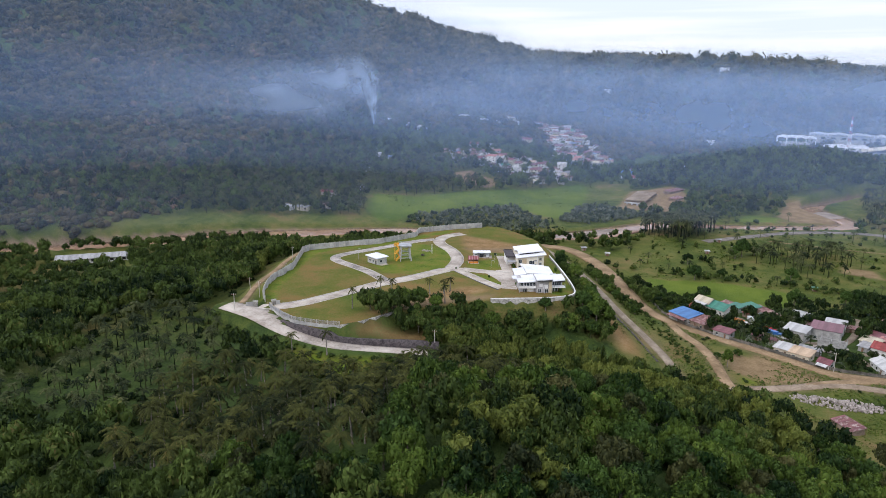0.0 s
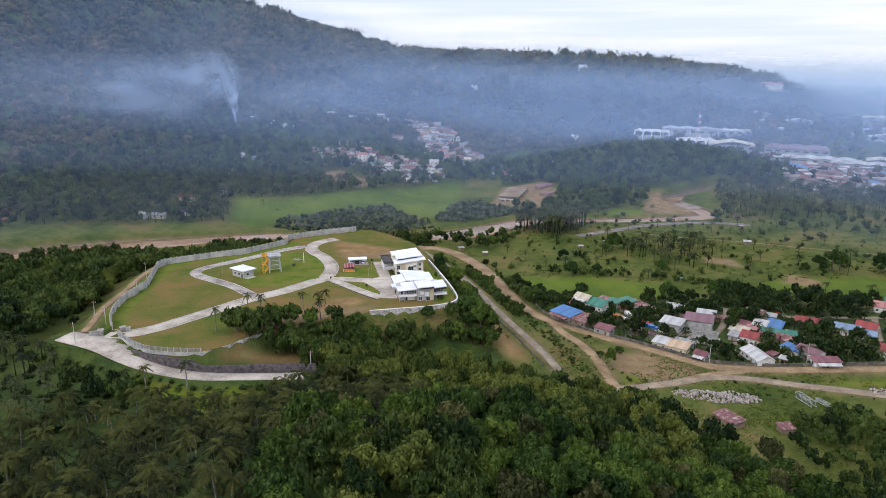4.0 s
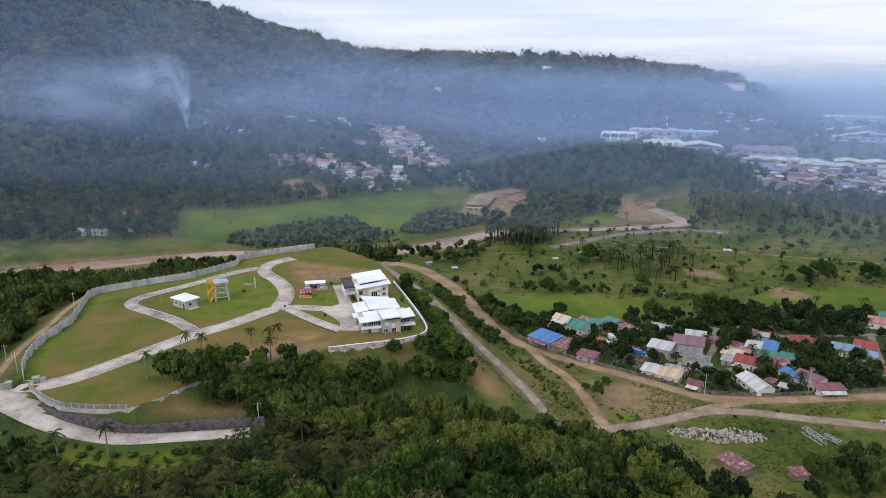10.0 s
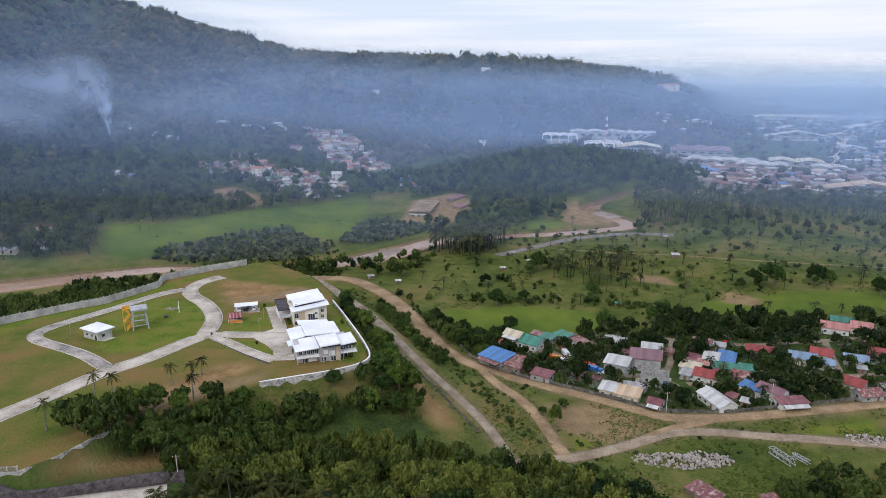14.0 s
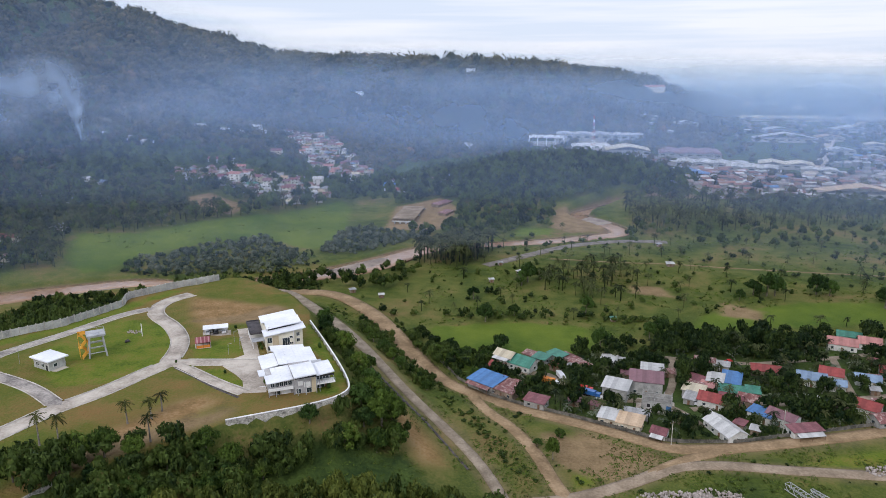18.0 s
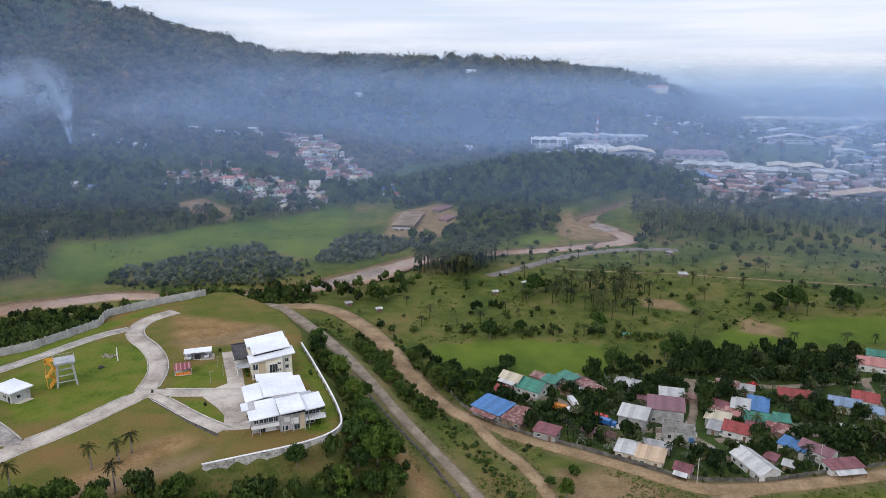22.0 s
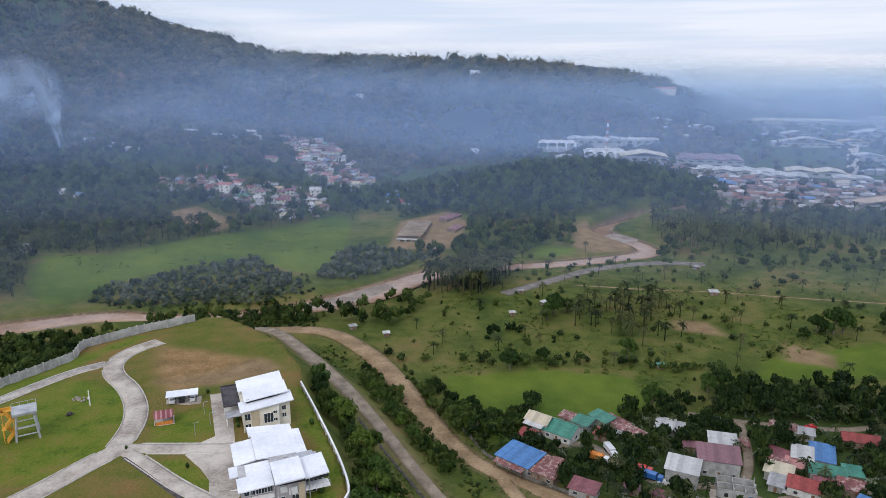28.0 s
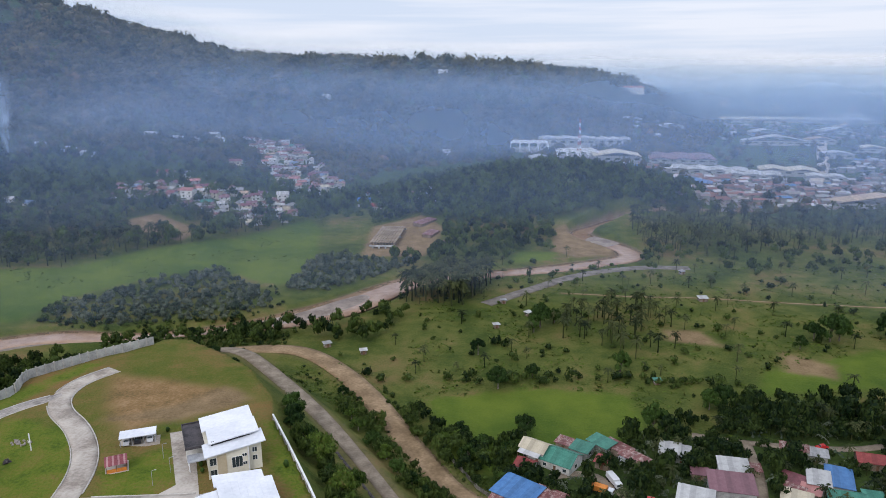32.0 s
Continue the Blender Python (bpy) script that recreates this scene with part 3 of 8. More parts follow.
def ground_material():
    m = bpy.data.materials.new("ground_cover")
    m.use_nodes = True
    n, l = m.node_tree.nodes, m.node_tree.links
    p = n["Principled BSDF"]
    geo = n.new("ShaderNodeNewGeometry")

    def noisy(scale, detail=4):
        t = n.new("ShaderNodeTexNoise")
        t.inputs["Scale"].default_value, t.inputs["Detail"].default_value = scale, detail
        l.new(geo.outputs["Position"], t.inputs["Vector"])
        return t.outputs["Fac"]

    broad, mid, fine = noisy(0.022), noisy(0.13, 7), noisy(1.1, 6)

    def ramp(fac, *stops):
        r = n.new("ShaderNodeValToRGB")
        e = r.color_ramp.elements
        e[0].position, e[0].color = stops[0][0], (*stops[0][1], 1)
        e[1].position, e[1].color = stops[-1][0], (*stops[-1][1], 1)
        for pos, col in stops[1:-1]:
            e.new(pos).color = (*col, 1)
        l.new(fac, r.inputs[0])
        return r.outputs[0]

    def calc(op, *v):
        x = n.new("ShaderNodeMath")
        x.operation = op
        for i, s in enumerate(v):
            if isinstance(s, (int, float)):
                x.inputs[i].default_value = s
            else:
                l.new(s, x.inputs[i])
        return x.outputs[0]

    blend = calc("ADD", calc("MULTIPLY", mid, 0.58), calc("MULTIPLY", fine, 0.42))

    def cover(name, edge, rough, soft):
        """1 within the named cover, with a ragged rim."""
        a = n.new("ShaderNodeAttribute")
        a.attribute_name = name
        d = calc("ADD", a.outputs["Fac"], calc("MULTIPLY", calc("SUBTRACT", blend, 0.5), rough))
        r = n.new("ShaderNodeMapRange")
        r.interpolation_type = "SMOOTHSTEP"
        r.inputs["From Min"].default_value, r.inputs["From Max"].default_value = edge + soft, edge - soft
        l.new(d, r.inputs["Value"])
        return r.outputs[0]

    def over(base, top, fac):
        x = n.new("ShaderNodeMix")
        x.data_type = "RGBA"
        l.new(fac, x.inputs["Factor"])
        l.new(base, x.inputs["A"])
        l.new(top, x.inputs["B"])
        return x.outputs["Result"]

    big = calc("ADD", calc("MULTIPLY", broad, 0.55), calc("MULTIPLY", blend, 0.45))
    col = ramp(big, (0.36, (0.028, 0.046, 0.008)), (0.44, (0.054, 0.076, 0.012)), (0.52, (0.092, 0.104, 0.022)), (0.59, (0.135, 0.115, 0.038)), (0.69, (0.17, 0.105, 0.052)))
    # dark green for rough growth and yards, and for tree shade painted on the bank
    col = over(col, ramp(blend, (0.35, (0.018, 0.036, 0.010)), (0.62, (0.055, 0.085, 0.018))), cover("wild_and_shade", -3, 10, 4))
    col = over(col, ramp(big, (0.38, (0.048, 0.086, 0.009)), (0.60, (0.105, 0.142, 0.016))), cover("meadow", 0, 16, 3))
    col = over(col, ramp(big, (0.38, (0.056, 0.090, 0.010)), (0.47, (0.100, 0.106, 0.018)), (0.53, (0.145, 0.112, 0.032)), (0.64, (0.195, 0.108, 0.042))), cover("lawn", 0, 0.6, 0.4))
    col = over(col, ramp(blend, (0.34, (0.050, 0.084, 0.008)), (0.47, (0.095, 0.132, 0.012)), (0.56, (0.128, 0.136, 0.020)), (0.68, (0.165, 0.125, 0.036))), cover("lush", 0.5, 7, 2.0))
    col = over(col, ramp(blend, (0.36, (0.13, 0.095, 0.034)), (0.50, (0.22, 0.135, 0.058)), (0.66, (0.32, 0.215, 0.115))), cover("dry", -1.0, 14, 4.0))
    col = over(col, ramp(blend, (0.36, (0.14, 0.098, 0.048)), (0.64, (0.26, 0.182, 0.100))), cover("bare", 0, 14, 3))
    col = over(col, ramp(blend, (0.36, (0.085, 0.085, 0.030)), (0.64, (0.18, 0.140, 0.068))), cover("verge", 1.0, 9, 2.2))
    col = over(col, ramp(blend, (0.36, (0.115, 0.080, 0.050)), (0.64, (0.24, 0.185, 0.125))), cover("bank", 0.5, 5, 1.5))
    l.new(col, p.inputs["Base Color"])
    p.inputs["Roughness"].default_value, p.inputs["Specular IOR Level"].default_value = 0.95, 0.15
    bump = n.new("ShaderNodeBump")
    bump.inputs["Strength"].default_value, bump.inputs["Distance"].default_value = 0.9, 0.6
    l.new(fine, bump.inputs["Height"])
    l.new(bump.outputs[0], p.inputs["Normal"])
    return m


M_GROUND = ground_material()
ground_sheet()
sea_bm = bmesh.new()
slab(sea_bm, [(900, 2400, -4.5), (4800, 2400, -4.5), (4800, 3950, -4.5), (900, 3950, -4.5)], 0.5)
tagged(part("water", sea_bm, M_WATER), "pale calm sea bay far beyond the town", "sea", kind="structure")


def strip(name, line, half, mat, lift=0.06, thick=0.25, step=3.0, parent=None, smooth=True):
    """A road slab along a line with its level in the third column."""
    p = smooth_line(line, step)
    half = p[:, 3:4] if p.shape[1] > 3 else half
    t = np.gradient(p[:, :2], axis=0)
    t /= np.linalg.norm(t, axis=1, keepdims=True)
    side = np.c_[-t[:, 1], t[:, 0]]
    rows = []
    for k, dz in ((-1.0, -thick), (-1.0, 0), (-0.5, 0.05), (0, 0.07), (0.5, 0.05), (1.0, 0), (1.0, -thick)):
        rows.append(np.c_[p[:, :2] + side * half * k, p[:, 2:3] + lift + dz])
    v = np.stack(rows, 1)
    m, q = v.shape[:2]
    k = np.arange(m * q).reshape(m, q)
    a, b, c, e = k[:-1, :-1].ravel(), k[:-1, 1:].ravel(), k[1:, 1:].ravel(), k[1:, :-1].ravel()
    me = soup(name, v.reshape(-1, 3), np.r_[np.c_[a, c, b], np.c_[a, e, c]])
    return placed(name, me, mat, parent)


def on_terrace(line):
    return [(x, y, float(terrace(y))) for x, y in line]


def concrete_road(line, half, kerb=True, label="", mat=M_CONC):
    road = strip("road", on_terrace(line), half, mat, 0.07)
    tagged(road, label or "weathered pale concrete driveway slabs", "road", kind="structure")
    p = smooth_line(on_terrace(line), 3.0)
    t = np.gradient(p[:, :2], axis=0)
    t /= np.linalg.norm(t, axis=1, keepdims=True)
    if kerb:
        for s in (-1, 1):
            q = p.copy()
            q[:, :2] += np.c_[-t[:, 1], t[:, 0]] * s * (half + 0.2)
            keep = [r for r in q if min(float(far_from(r[0], r[1], o)[0]) - h for o, h in COMPOUND_ROADS if o is not line) > 0.2]
            run = []
            for r, nxt in zip(keep, keep[1:] + [None]):
                run.append(r)
                if nxt is None or np.hypot(*(nxt - r)[:2]) > 4.5:
                    if len(run) > 3:
                        strip("kerb", run, 0.16, M_KERB, 0.2, 0.35, 3.0, road)
                    run = []
    return road


COMPOUND_ROADS = [(MAIN_ROAD, 3.4), (NORTH_ROAD, 3.2), (LOOP_ROAD, 2.3), (YARD_ROAD, 2.6), (BRANCH_ROAD, 2.0)]
for line, half in COMPOUND_ROADS:
    concrete_road(line, half, True, "worn dark grey driveway along the boundary wall" if line is LOOP_ROAD else "", M_WORN if line is LOOP_ROAD else M_CONC)
yard_bm = bmesh.new()
slab(yard_bm, [(x, y, float(terrace(y)) + 0.075) for x, y in YARD[::-1]], 0.2)
tagged(part("yard_paving", yard_bm, M_CONC), "stained pale concrete forecourt beside the white buildings", "paving", kind="structure")
tagged(strip("road", [(*p, w) for p, w in zip(OUTER_ROAD, (4.4, 5.2, 5.4, 4.6, 3.8, 3.3, 3.2, 3.0, 2.8, 2.8))], None, M_CONC, 0.03), "pale concrete access road curving below the gate", "road", kind="structure")
tagged(strip("road", WEST_TRACK, 1.3, M_DIRT, 0.02), "narrow brown dirt track outside the boundary wall", "road", kind="structure")
tagged(strip("road", [(*p, w) for p, w in zip(SLOPE_ROAD, (2.6, 3.0, 3.2, 3.0, 2.4, 2.0, 1.9, 1.9, 1.9, 1.9, 1.9))], None, M_TRACK, 0.03), "grey-brown gravel track along the foot of the hill", "road", kind="structure")
tagged(strip("road", [(*p, 4.6 if -125 < p[0] < -42 else 3.0) for p in DIRT_ROAD], None, M_DIRT, 0.03), "broad brown dirt road across the valley floor", "road", kind="structure")
tagged(strip("road", LOW_ROAD, 2.6, M_PALE, 0.05), "pale dirt road past the boulder heap", "road", kind="structure")
tagged(strip("road", GRAVEL_ROAD, 4.2, M_ASPH, 0.06), "grey gravel road beside the muddy river", "road", kind="structure")
tagged(strip("road", FIELD_PATH, 0.6, M_DIRT, 0.03), "thin worn footpath over the pasture", "path", kind="structure")
for v in JOIN_ROADS:
    tagged(strip("road", v, 2.3, M_DIRT, 0.04), "broad brown dirt track joining the valley roads", "road", kind="structure")
for v in VILLAGE_ROADS:
    tagged(strip("road", v, 1.6, M_TRACK, 0.06), "narrow grey gravel village lane between houses", "road", kind="structure")


def river_material():
    m = material("muddy_water", (0.20, 0.110, 0.062), (0.34, 0.225, 0.150), 0.03, 0.22, 9, 0.05, spec=0.5)
    return m


tagged(strip("river", [(x, y, -1.35, w * 0.92) for x, y, w in RIVER], None, river_material(), 0, 0.3, 6.0), "brown muddy river winding through the valley", "river", kind="structure")


def sandbank(ring, z, mat, label):
    """A low bank of silt at the water's edge, domed to the middle."""
    p = smooth_line([(*q, z - 0.5) for q in ring + ring[:1]], 3.0)[:, :3]
    c = p.mean(0)
    rows = [p, c + (p - c) * 0.8 + np.array([0, 0, 0.55]), c + (p - c) * 0.4 + np.array([0, 0, 0.8])]
    k, n = np.arange(3 * len(p)).reshape(3, -1), len(p)
    tri = []
    for i in range(2):
        for j in range(n - 1):
            tri += [(k[i, j], k[i, j + 1], k[i + 1, j + 1]), (k[i, j], k[i + 1, j + 1], k[i + 1, j])]
    tri += [(k[2, j], k[2, j + 1], 3 * n) for j in range(n - 1)]
    v = np.concatenate(rows + [(c + np.array([0, 0, 0.85]))[None]])
    return tagged(placed("sandbank", soup("sandbank", v, tri), mat), label, "sandbank", kind="structure")


sandbank([(-272, 462), (-250, 482), (-234, 486), (-219, 485), (-209, 484), (-221, 473), (-234, 461), (-254, 456)], -1.2, M_SILT, "grey-brown silt bank beside the muddy water")
sandbank([(-147, 512), (-132, 521), (-119, 536), (-105, 553), (-90, 567), (-83, 558), (-95, 538), (-110, 520), (-130, 507)], -1.2, M_SILT, "grey gravel bank in the river bed")
sandbank([(52, 690), (60, 706), (74, 712), (86, 700), (84, 680), (70, 668), (58, 674)], -1.3, M_SILT, "grey-brown silt bank inside the river bend")

# ---- the walled hilltop ----
HOUSE_SPOTS = [(-385, 318, 24)]


def wall_run(name, line, height, bay, thick, label, base=None, post=0.34, sink=0.6, mat=None):
    """A boundary wall of panels between posts, each a piece of its own."""
    p = even_line(line, bay)
    root = thing(name, float(p[0, 0]), float(p[0, 1]), 0, 0, label, "wall", kind="structure")
    panels = {}
    for i, ((ax, ay), (bx, by)) in enumerate(zip(p[:-1, :2], p[1:, :2])):
        za = float(terrace(ay)) if base is None else base(ax, ay)
        zb = float(terrace(by)) if base is None else base(bx, by)
        z, long = max(za, zb), math.hypot(bx - ax, by - ay)
        key = round(long, 2)
        if key not in panels:
            panels[key] = part_mesh(boxes((post / 2, -thick / 2, -sink, key - post / 2, thick / 2, height), (post / 2 + 0.1, -thick / 2 - 0.03, height * 0.33, key - post / 2 - 0.1, thick / 2 + 0.03, height * 0.36), (post / 2 + 0.1, -thick / 2 - 0.03, height * 0.66, key - post / 2 - 0.1, thick / 2 + 0.03, height * 0.69)))
        turn = math.degrees(math.atan2(by - ay, bx - ax))
        q = placed("panel", panels[key], mat or M_WALLC, root)
        q.matrix_basis = pose(ax - p[0, 0], ay - p[0, 1], z, 0, 0, turn)
        if "post" not in panels:
            panels["post"] = part_mesh(boxes((-post / 2, -post / 2, -sink, post / 2, post / 2, height + 0.22), (-post / 2 - 0.05, -post / 2 - 0.05, height + 0.22, post / 2 + 0.05, post / 2 + 0.05, height + 0.32)))
        q = placed("post", panels["post"], mat or M_KERB, root)
        q.matrix_basis = pose(ax - p[0, 0], ay - p[0, 1], za, 0, 0, turn)
    return root


def part_mesh(bm):
    me = bpy.data.meshes.new("piece")
    bm.to_mesh(me)
    bm.free()
    return me


wall_run("wall_west", WALL_WEST, 2.9, 3.0, 0.18, "grey concrete panel boundary wall with posts")
wall_run("wall_north", WALL_NORTH, 3.1, 3.0, 0.18, "grey concrete panel boundary wall stepping along the field")


def retaining(name, line, top, foot, thick, mat, label, cap=None, step=3.0):
    """A retaining wall: one leaning face along a line, from the foot to the top."""
    p = smooth_line(line, step)
    t = np.gradient(p[:, :2], axis=0)
    t /= np.linalg.norm(t, axis=1, keepdims=True)
    out = np.c_[t[:, 1], -t[:, 0]]
    zt, zf = np.array([top(*q[:2]) for q in p]), np.array([foot(*q[:2]) for q in p])
    rows = []
    for o, z in ((-thick, zf), (-thick, zt), (0, zt), (0.35, zf)):
        rows.append(np.c_[p[:, :2] + out * o, z])
    v = np.stack(rows, 1)
    k = np.arange(v.shape[0] * 4).reshape(-1, 4)
    a, b, c, e = k[:-1, :-1].ravel(), k[:-1, 1:].ravel(), k[1:, 1:].ravel(), k[1:, :-1].ravel()
    root = tagged(placed(name, soup(name, v.reshape(-1, 3), np.r_[np.c_[a, b, c], np.c_[a, c, e]]), mat), label, "wall", kind="structure")
    if cap:
        strip("coping", [(x, y, z) for (x, y), z in zip(p[:, :2] - out * thick / 2, zt)], thick * 0.75, cap, 0.1, 0.16, step, root)
    return root


def lawn_top(h):
    return lambda x, y: float(terrace(y)) + h


retaining("wall_east", WALL_EAST, lawn_top(0.75), lambda x, y: float(terrace(y)) - 4.5, 0.35, M_STONE, "stained concrete retaining wall with a pale coping", M_WHITE)
retaining("wall_south", STONE_SOUTH, lawn_top(0.9), lambda x, y: float(terrace(y)) - 3.5, 0.4, M_STONE, "stained stone wall along the lawn edge")
DARK_LINE = [(-164, 215.5, 0), (-157, 212.5), (-150, 211.3), (-143, 210.6), (-135, 211.4), (-128, 214.6), (-120, 219.7), (-112, 224.8), (-101.5, 229.5)]
DARK_TOP = [(-164, 28.2), (-150, 28.9), (-138, 28.7), (-136, 27.0), (-120, 25.2), (-101, 23.4)]
retaining("wall_riprap", [q[:2] for q in DARK_LINE], lambda x, y: float(table(x, DARK_TOP)), lambda x, y: float(table(x, [(-164, 27), (-143, 25.2), (-124, 23), (-101, 20)])), 1.2, M_DARKSTONE, "dark purplish stone retaining wall beside the access road")


def metal_fence(line, height, label, base):
    p = even_line(line, 2.4)
    stick = part_mesh(bar(bmesh.new(), (0, 0, 0), (0, 0, height), 0.045, 4))
    root = thing("fence", float(p[0, 0]), float(p[0, 1]), 0, 0, label, "fence")
    for (ax, ay), (bx, by) in zip(p[:-1, :2], p[1:, :2]):
        za, zb = base(ax, ay), base(bx, by)
        for h in (0.15, height - 0.1):
            part("rail", bar(bmesh.new(), (ax - p[0, 0], ay - p[0, 1], za + h), (bx - p[0, 0], by - p[0, 1], zb + h), 0.05, 5), M_STEEL, root)
        for k in range(1, 12):
            u = k / 12
            q = placed("baluster", stick, M_STEEL, root)
            q.location = (ax + (bx - ax) * u - p[0, 0], ay + (by - ay) * u - p[0, 1], za + (zb - za) * u)
        bm = boxes((ax - p[0, 0] - 0.12, ay - p[0, 1] - 0.12, za - 0.6, ax - p[0, 0] + 0.12, ay - p[0, 1] + 0.12, za + height + 0.15))
        part("post", bm, M_KERB, root)
    for (ax, ay), (bx, by) in zip(p[:-1, :2], p[1:, :2]):
        q = part("plinth", boxes((0, -0.14, -0.8, math.hypot(bx - ax, by - ay), 0.14, 0.55)), M_WALLC, root)
        q.matrix_basis = pose(ax - p[0, 0], ay - p[0, 1], min(base(ax, ay), base(bx, by)), 0, 0, math.degrees(math.atan2(by - ay, bx - ax)))
    return root


metal_fence(FENCE_SOUTH, 2.1, "grey steel bar fence on a low concrete plinth", lambda x, y: float(terrace(y)) + 0.05)


def gate():
    g = thing("gate", -180, 226.5, float(terrace(226.5)), 38, "open concrete gateway with two stacked-stone pillars", "gate")
    for i, u in enumerate((-3.6, 3.8)):
        part("pillar", boxes((u - 0.9, -0.8, -0.5, u + 0.9, 0.8, 1.9), (u - 1.1, -1.0, 1.9, u + 1.1, 1.0, 2.15), bevel=0.04), M_STONE, g)
    part("wing_wall", boxes((-7.5, -0.2, -0.5, -4.5, 0.2, 1.9)), M_WALLC, g)
    part("wing_wall", boxes((4.7, -0.2, -0.5, 6.4, 0.2, 1.7)), M_WALLC, g)
    part("gate_leaf", boxes((-4.4, -0.2, 0.15, -4.3, 3.6, 1.7), (-4.42, -0.2, 0.8, -4.28, 3.6, 0.9)), M_STEEL, g, "grey metal gate leaf swung open")


gate()


def monopitch(root, u0, v0, u1, v1, zl, zr, thick=0.28, mat=None, label="", back=0.0):
    """A metal roof plate rising from its west to its east side, with standing seams."""
    bm = bmesh.new()
    slab(bm, [(u0, v0, zl), (u1, v0, zr), (u1, v1, zr + back), (u0, v1, zl + back)], thick)
    r = part("roof", bm, mat or M_ROOFW, root, label)
    n = max(2, int((u1 - u0) / 1.5))
    bm = bmesh.new()
    for i in range(1, n):
        u = u0 + (u1 - u0) * i / n
        z = zl + (zr - zl) * i / n
        slab(bm, [(u - 0.04, v0, z + 0.05), (u + 0.04, v0, z + 0.05), (u + 0.04, v1, z + back + 0.05), (u - 0.04, v1, z + back + 0.05)], 0.08)
    part("seam", bm, mat or M_ROOFW, r)
    return r


def window(root, u, v, z, w, h, face="v", mull=1, sill=True, surround=None):
    """A window set on a wall: pane, frame and sill."""
    f = surround or M_WHITE
    if face == "v":
        pane = part("window", boxes((u, v - 0.04, z, u + w, v + 0.06, z + h)), M_GLASS, root, "dark reflecting window pane")
        bits = [(u - 0.07, v - 0.09, z - 0.07, u + w + 0.07, v + 0.02, z), (u - 0.07, v - 0.09, z + h, u + w + 0.07, v + 0.02, z + h + 0.07), (u - 0.07, v - 0.09, z, u, v + 0.02, z + h), (u + w, v - 0.09, z, u + w + 0.07, v + 0.02, z + h)]
        bits += [(u + w * (i + 1) / (mull + 1) - 0.03, v - 0.08, z, u + w * (i + 1) / (mull + 1) + 0.03, v + 0.02, z + h) for i in range(mull)]
    else:
        pane = part("window", boxes((u - 0.04, v, z, u + 0.06, v + w, z + h)), M_GLASS, root, "dark reflecting window pane")
        bits = [(u - 0.09, v - 0.07, z - 0.07, u + 0.09, v + w + 0.07, z), (u - 0.09, v - 0.07, z + h, u + 0.09, v + w + 0.07, z + h + 0.07), (u - 0.09, v - 0.07, z, u + 0.09, v, z + h), (u - 0.09, v + w, z, u + 0.09, v + w + 0.07, z + h)]
    part("window_frame", boxes(*bits), f, pane)
    return pane


def back_house():
    """The two-storey house with two stepped white roofs."""
    g = thing("house", -102.4, 328.6, 25.0, 25.2, "cream two-storey house with stepped white metal roofs", "house")
    H = lambda u: 6.55 + 1.7 * u / 15.2  # noqa: E731
    bm = bmesh.new()
    for u0, v0, u1, v1 in ((1.0, 1.0, 5.4, 19.8), (5.4, 0.7, 10.8, 19.8), (10.8, 1.6, 14.2, 19.8)):
        b = box(bm, u0, v0, -1.2, u1, v1, 5.9)
        for v in list(bm.verts)[-8:]:
            if v.co.z > 5:
                v.co.z = H(v.co.x) - 0.2
    part("wall", bm, M_CREAM, g)
    bm = boxes((3.1, 0.92, -1, 5.3, 1.0, 6.4))
    part("panel", bm, M_BEIGE, g, "beige vertical wall panel")
    monopitch(g, 0, 0, 15.2, 7.0, 6.95, 8.6)
    monopitch(g, 1.6, 4.4, 14.3, 12.6, 8.15, 9.5, label="upper white standing-seam roof")
    monopitch(g, 0.6, 12.6, 14.1, 20.7, 7.75, 9.15)
    part("clerestory", boxes((2.2, 5.0, 6.8, 13.9, 5.2, 8.3)), M_DARK, g)
    window(g, 6.6, 0.7, 2.3, 2.6, 2.9, mull=2)
    window(g, 1.3, 1.0, 3.9, 1.5, 1.9)
    window(g, 1.3, 1.0, 1.0, 1.5, 1.6)
    for z in (2.6, 4.9):
        window(g, 9.2, 0.7, z, 1.1, 0.75)
        window(g, 11.9, 1.6, z + 0.2, 1.1, 1.25)
    for v in (4, 8, 12, 16):
        window(g, 14.2, v, 3.8, 1.6, 1.4, face="u")
    part("pilaster", boxes((0.75, 0.7, -1, 1.05, 1.1, 6.6)), M_CREAM, g)
    part("pilaster", boxes((10.6, 0.5, -1, 10.9, 0.9, 7.6)), M_WHITE, g)
    part("flat_roof", boxes((-3.8, 10.5, 4.5, 1.0, 24.5, 4.75), (-3.9, 10.4, 4.4, -3.65, 24.6, 5.1), (-3.9, 24.3, 4.4, 1.0, 24.6, 5.1), (-3.9, 10.3, 4.4, 1.0, 10.55, 5.1)), M_DARKROOF, g, "dark flat roof over the side wing")
    part("side_wall", boxes((-3.4, 14.0, -0.5, 1.0, 24.0, 4.5)), M_WHITE, g)
    part("canopy", boxes((-3.6, 6.2, 2.9, 1.0, 10.2, 3.1)), M_STEEL, g, "grey sheet entrance canopy")
    for u, v in ((-3.4, 6.5), (-3.4, 9.9), (-3.6, 12.0)):
        part("column", bar(bmesh.new(), (u, v, -0.5), (u, v, 3.0 if v < 11 else 4.5), 0.12, 8), M_WHITE, g)
    return g


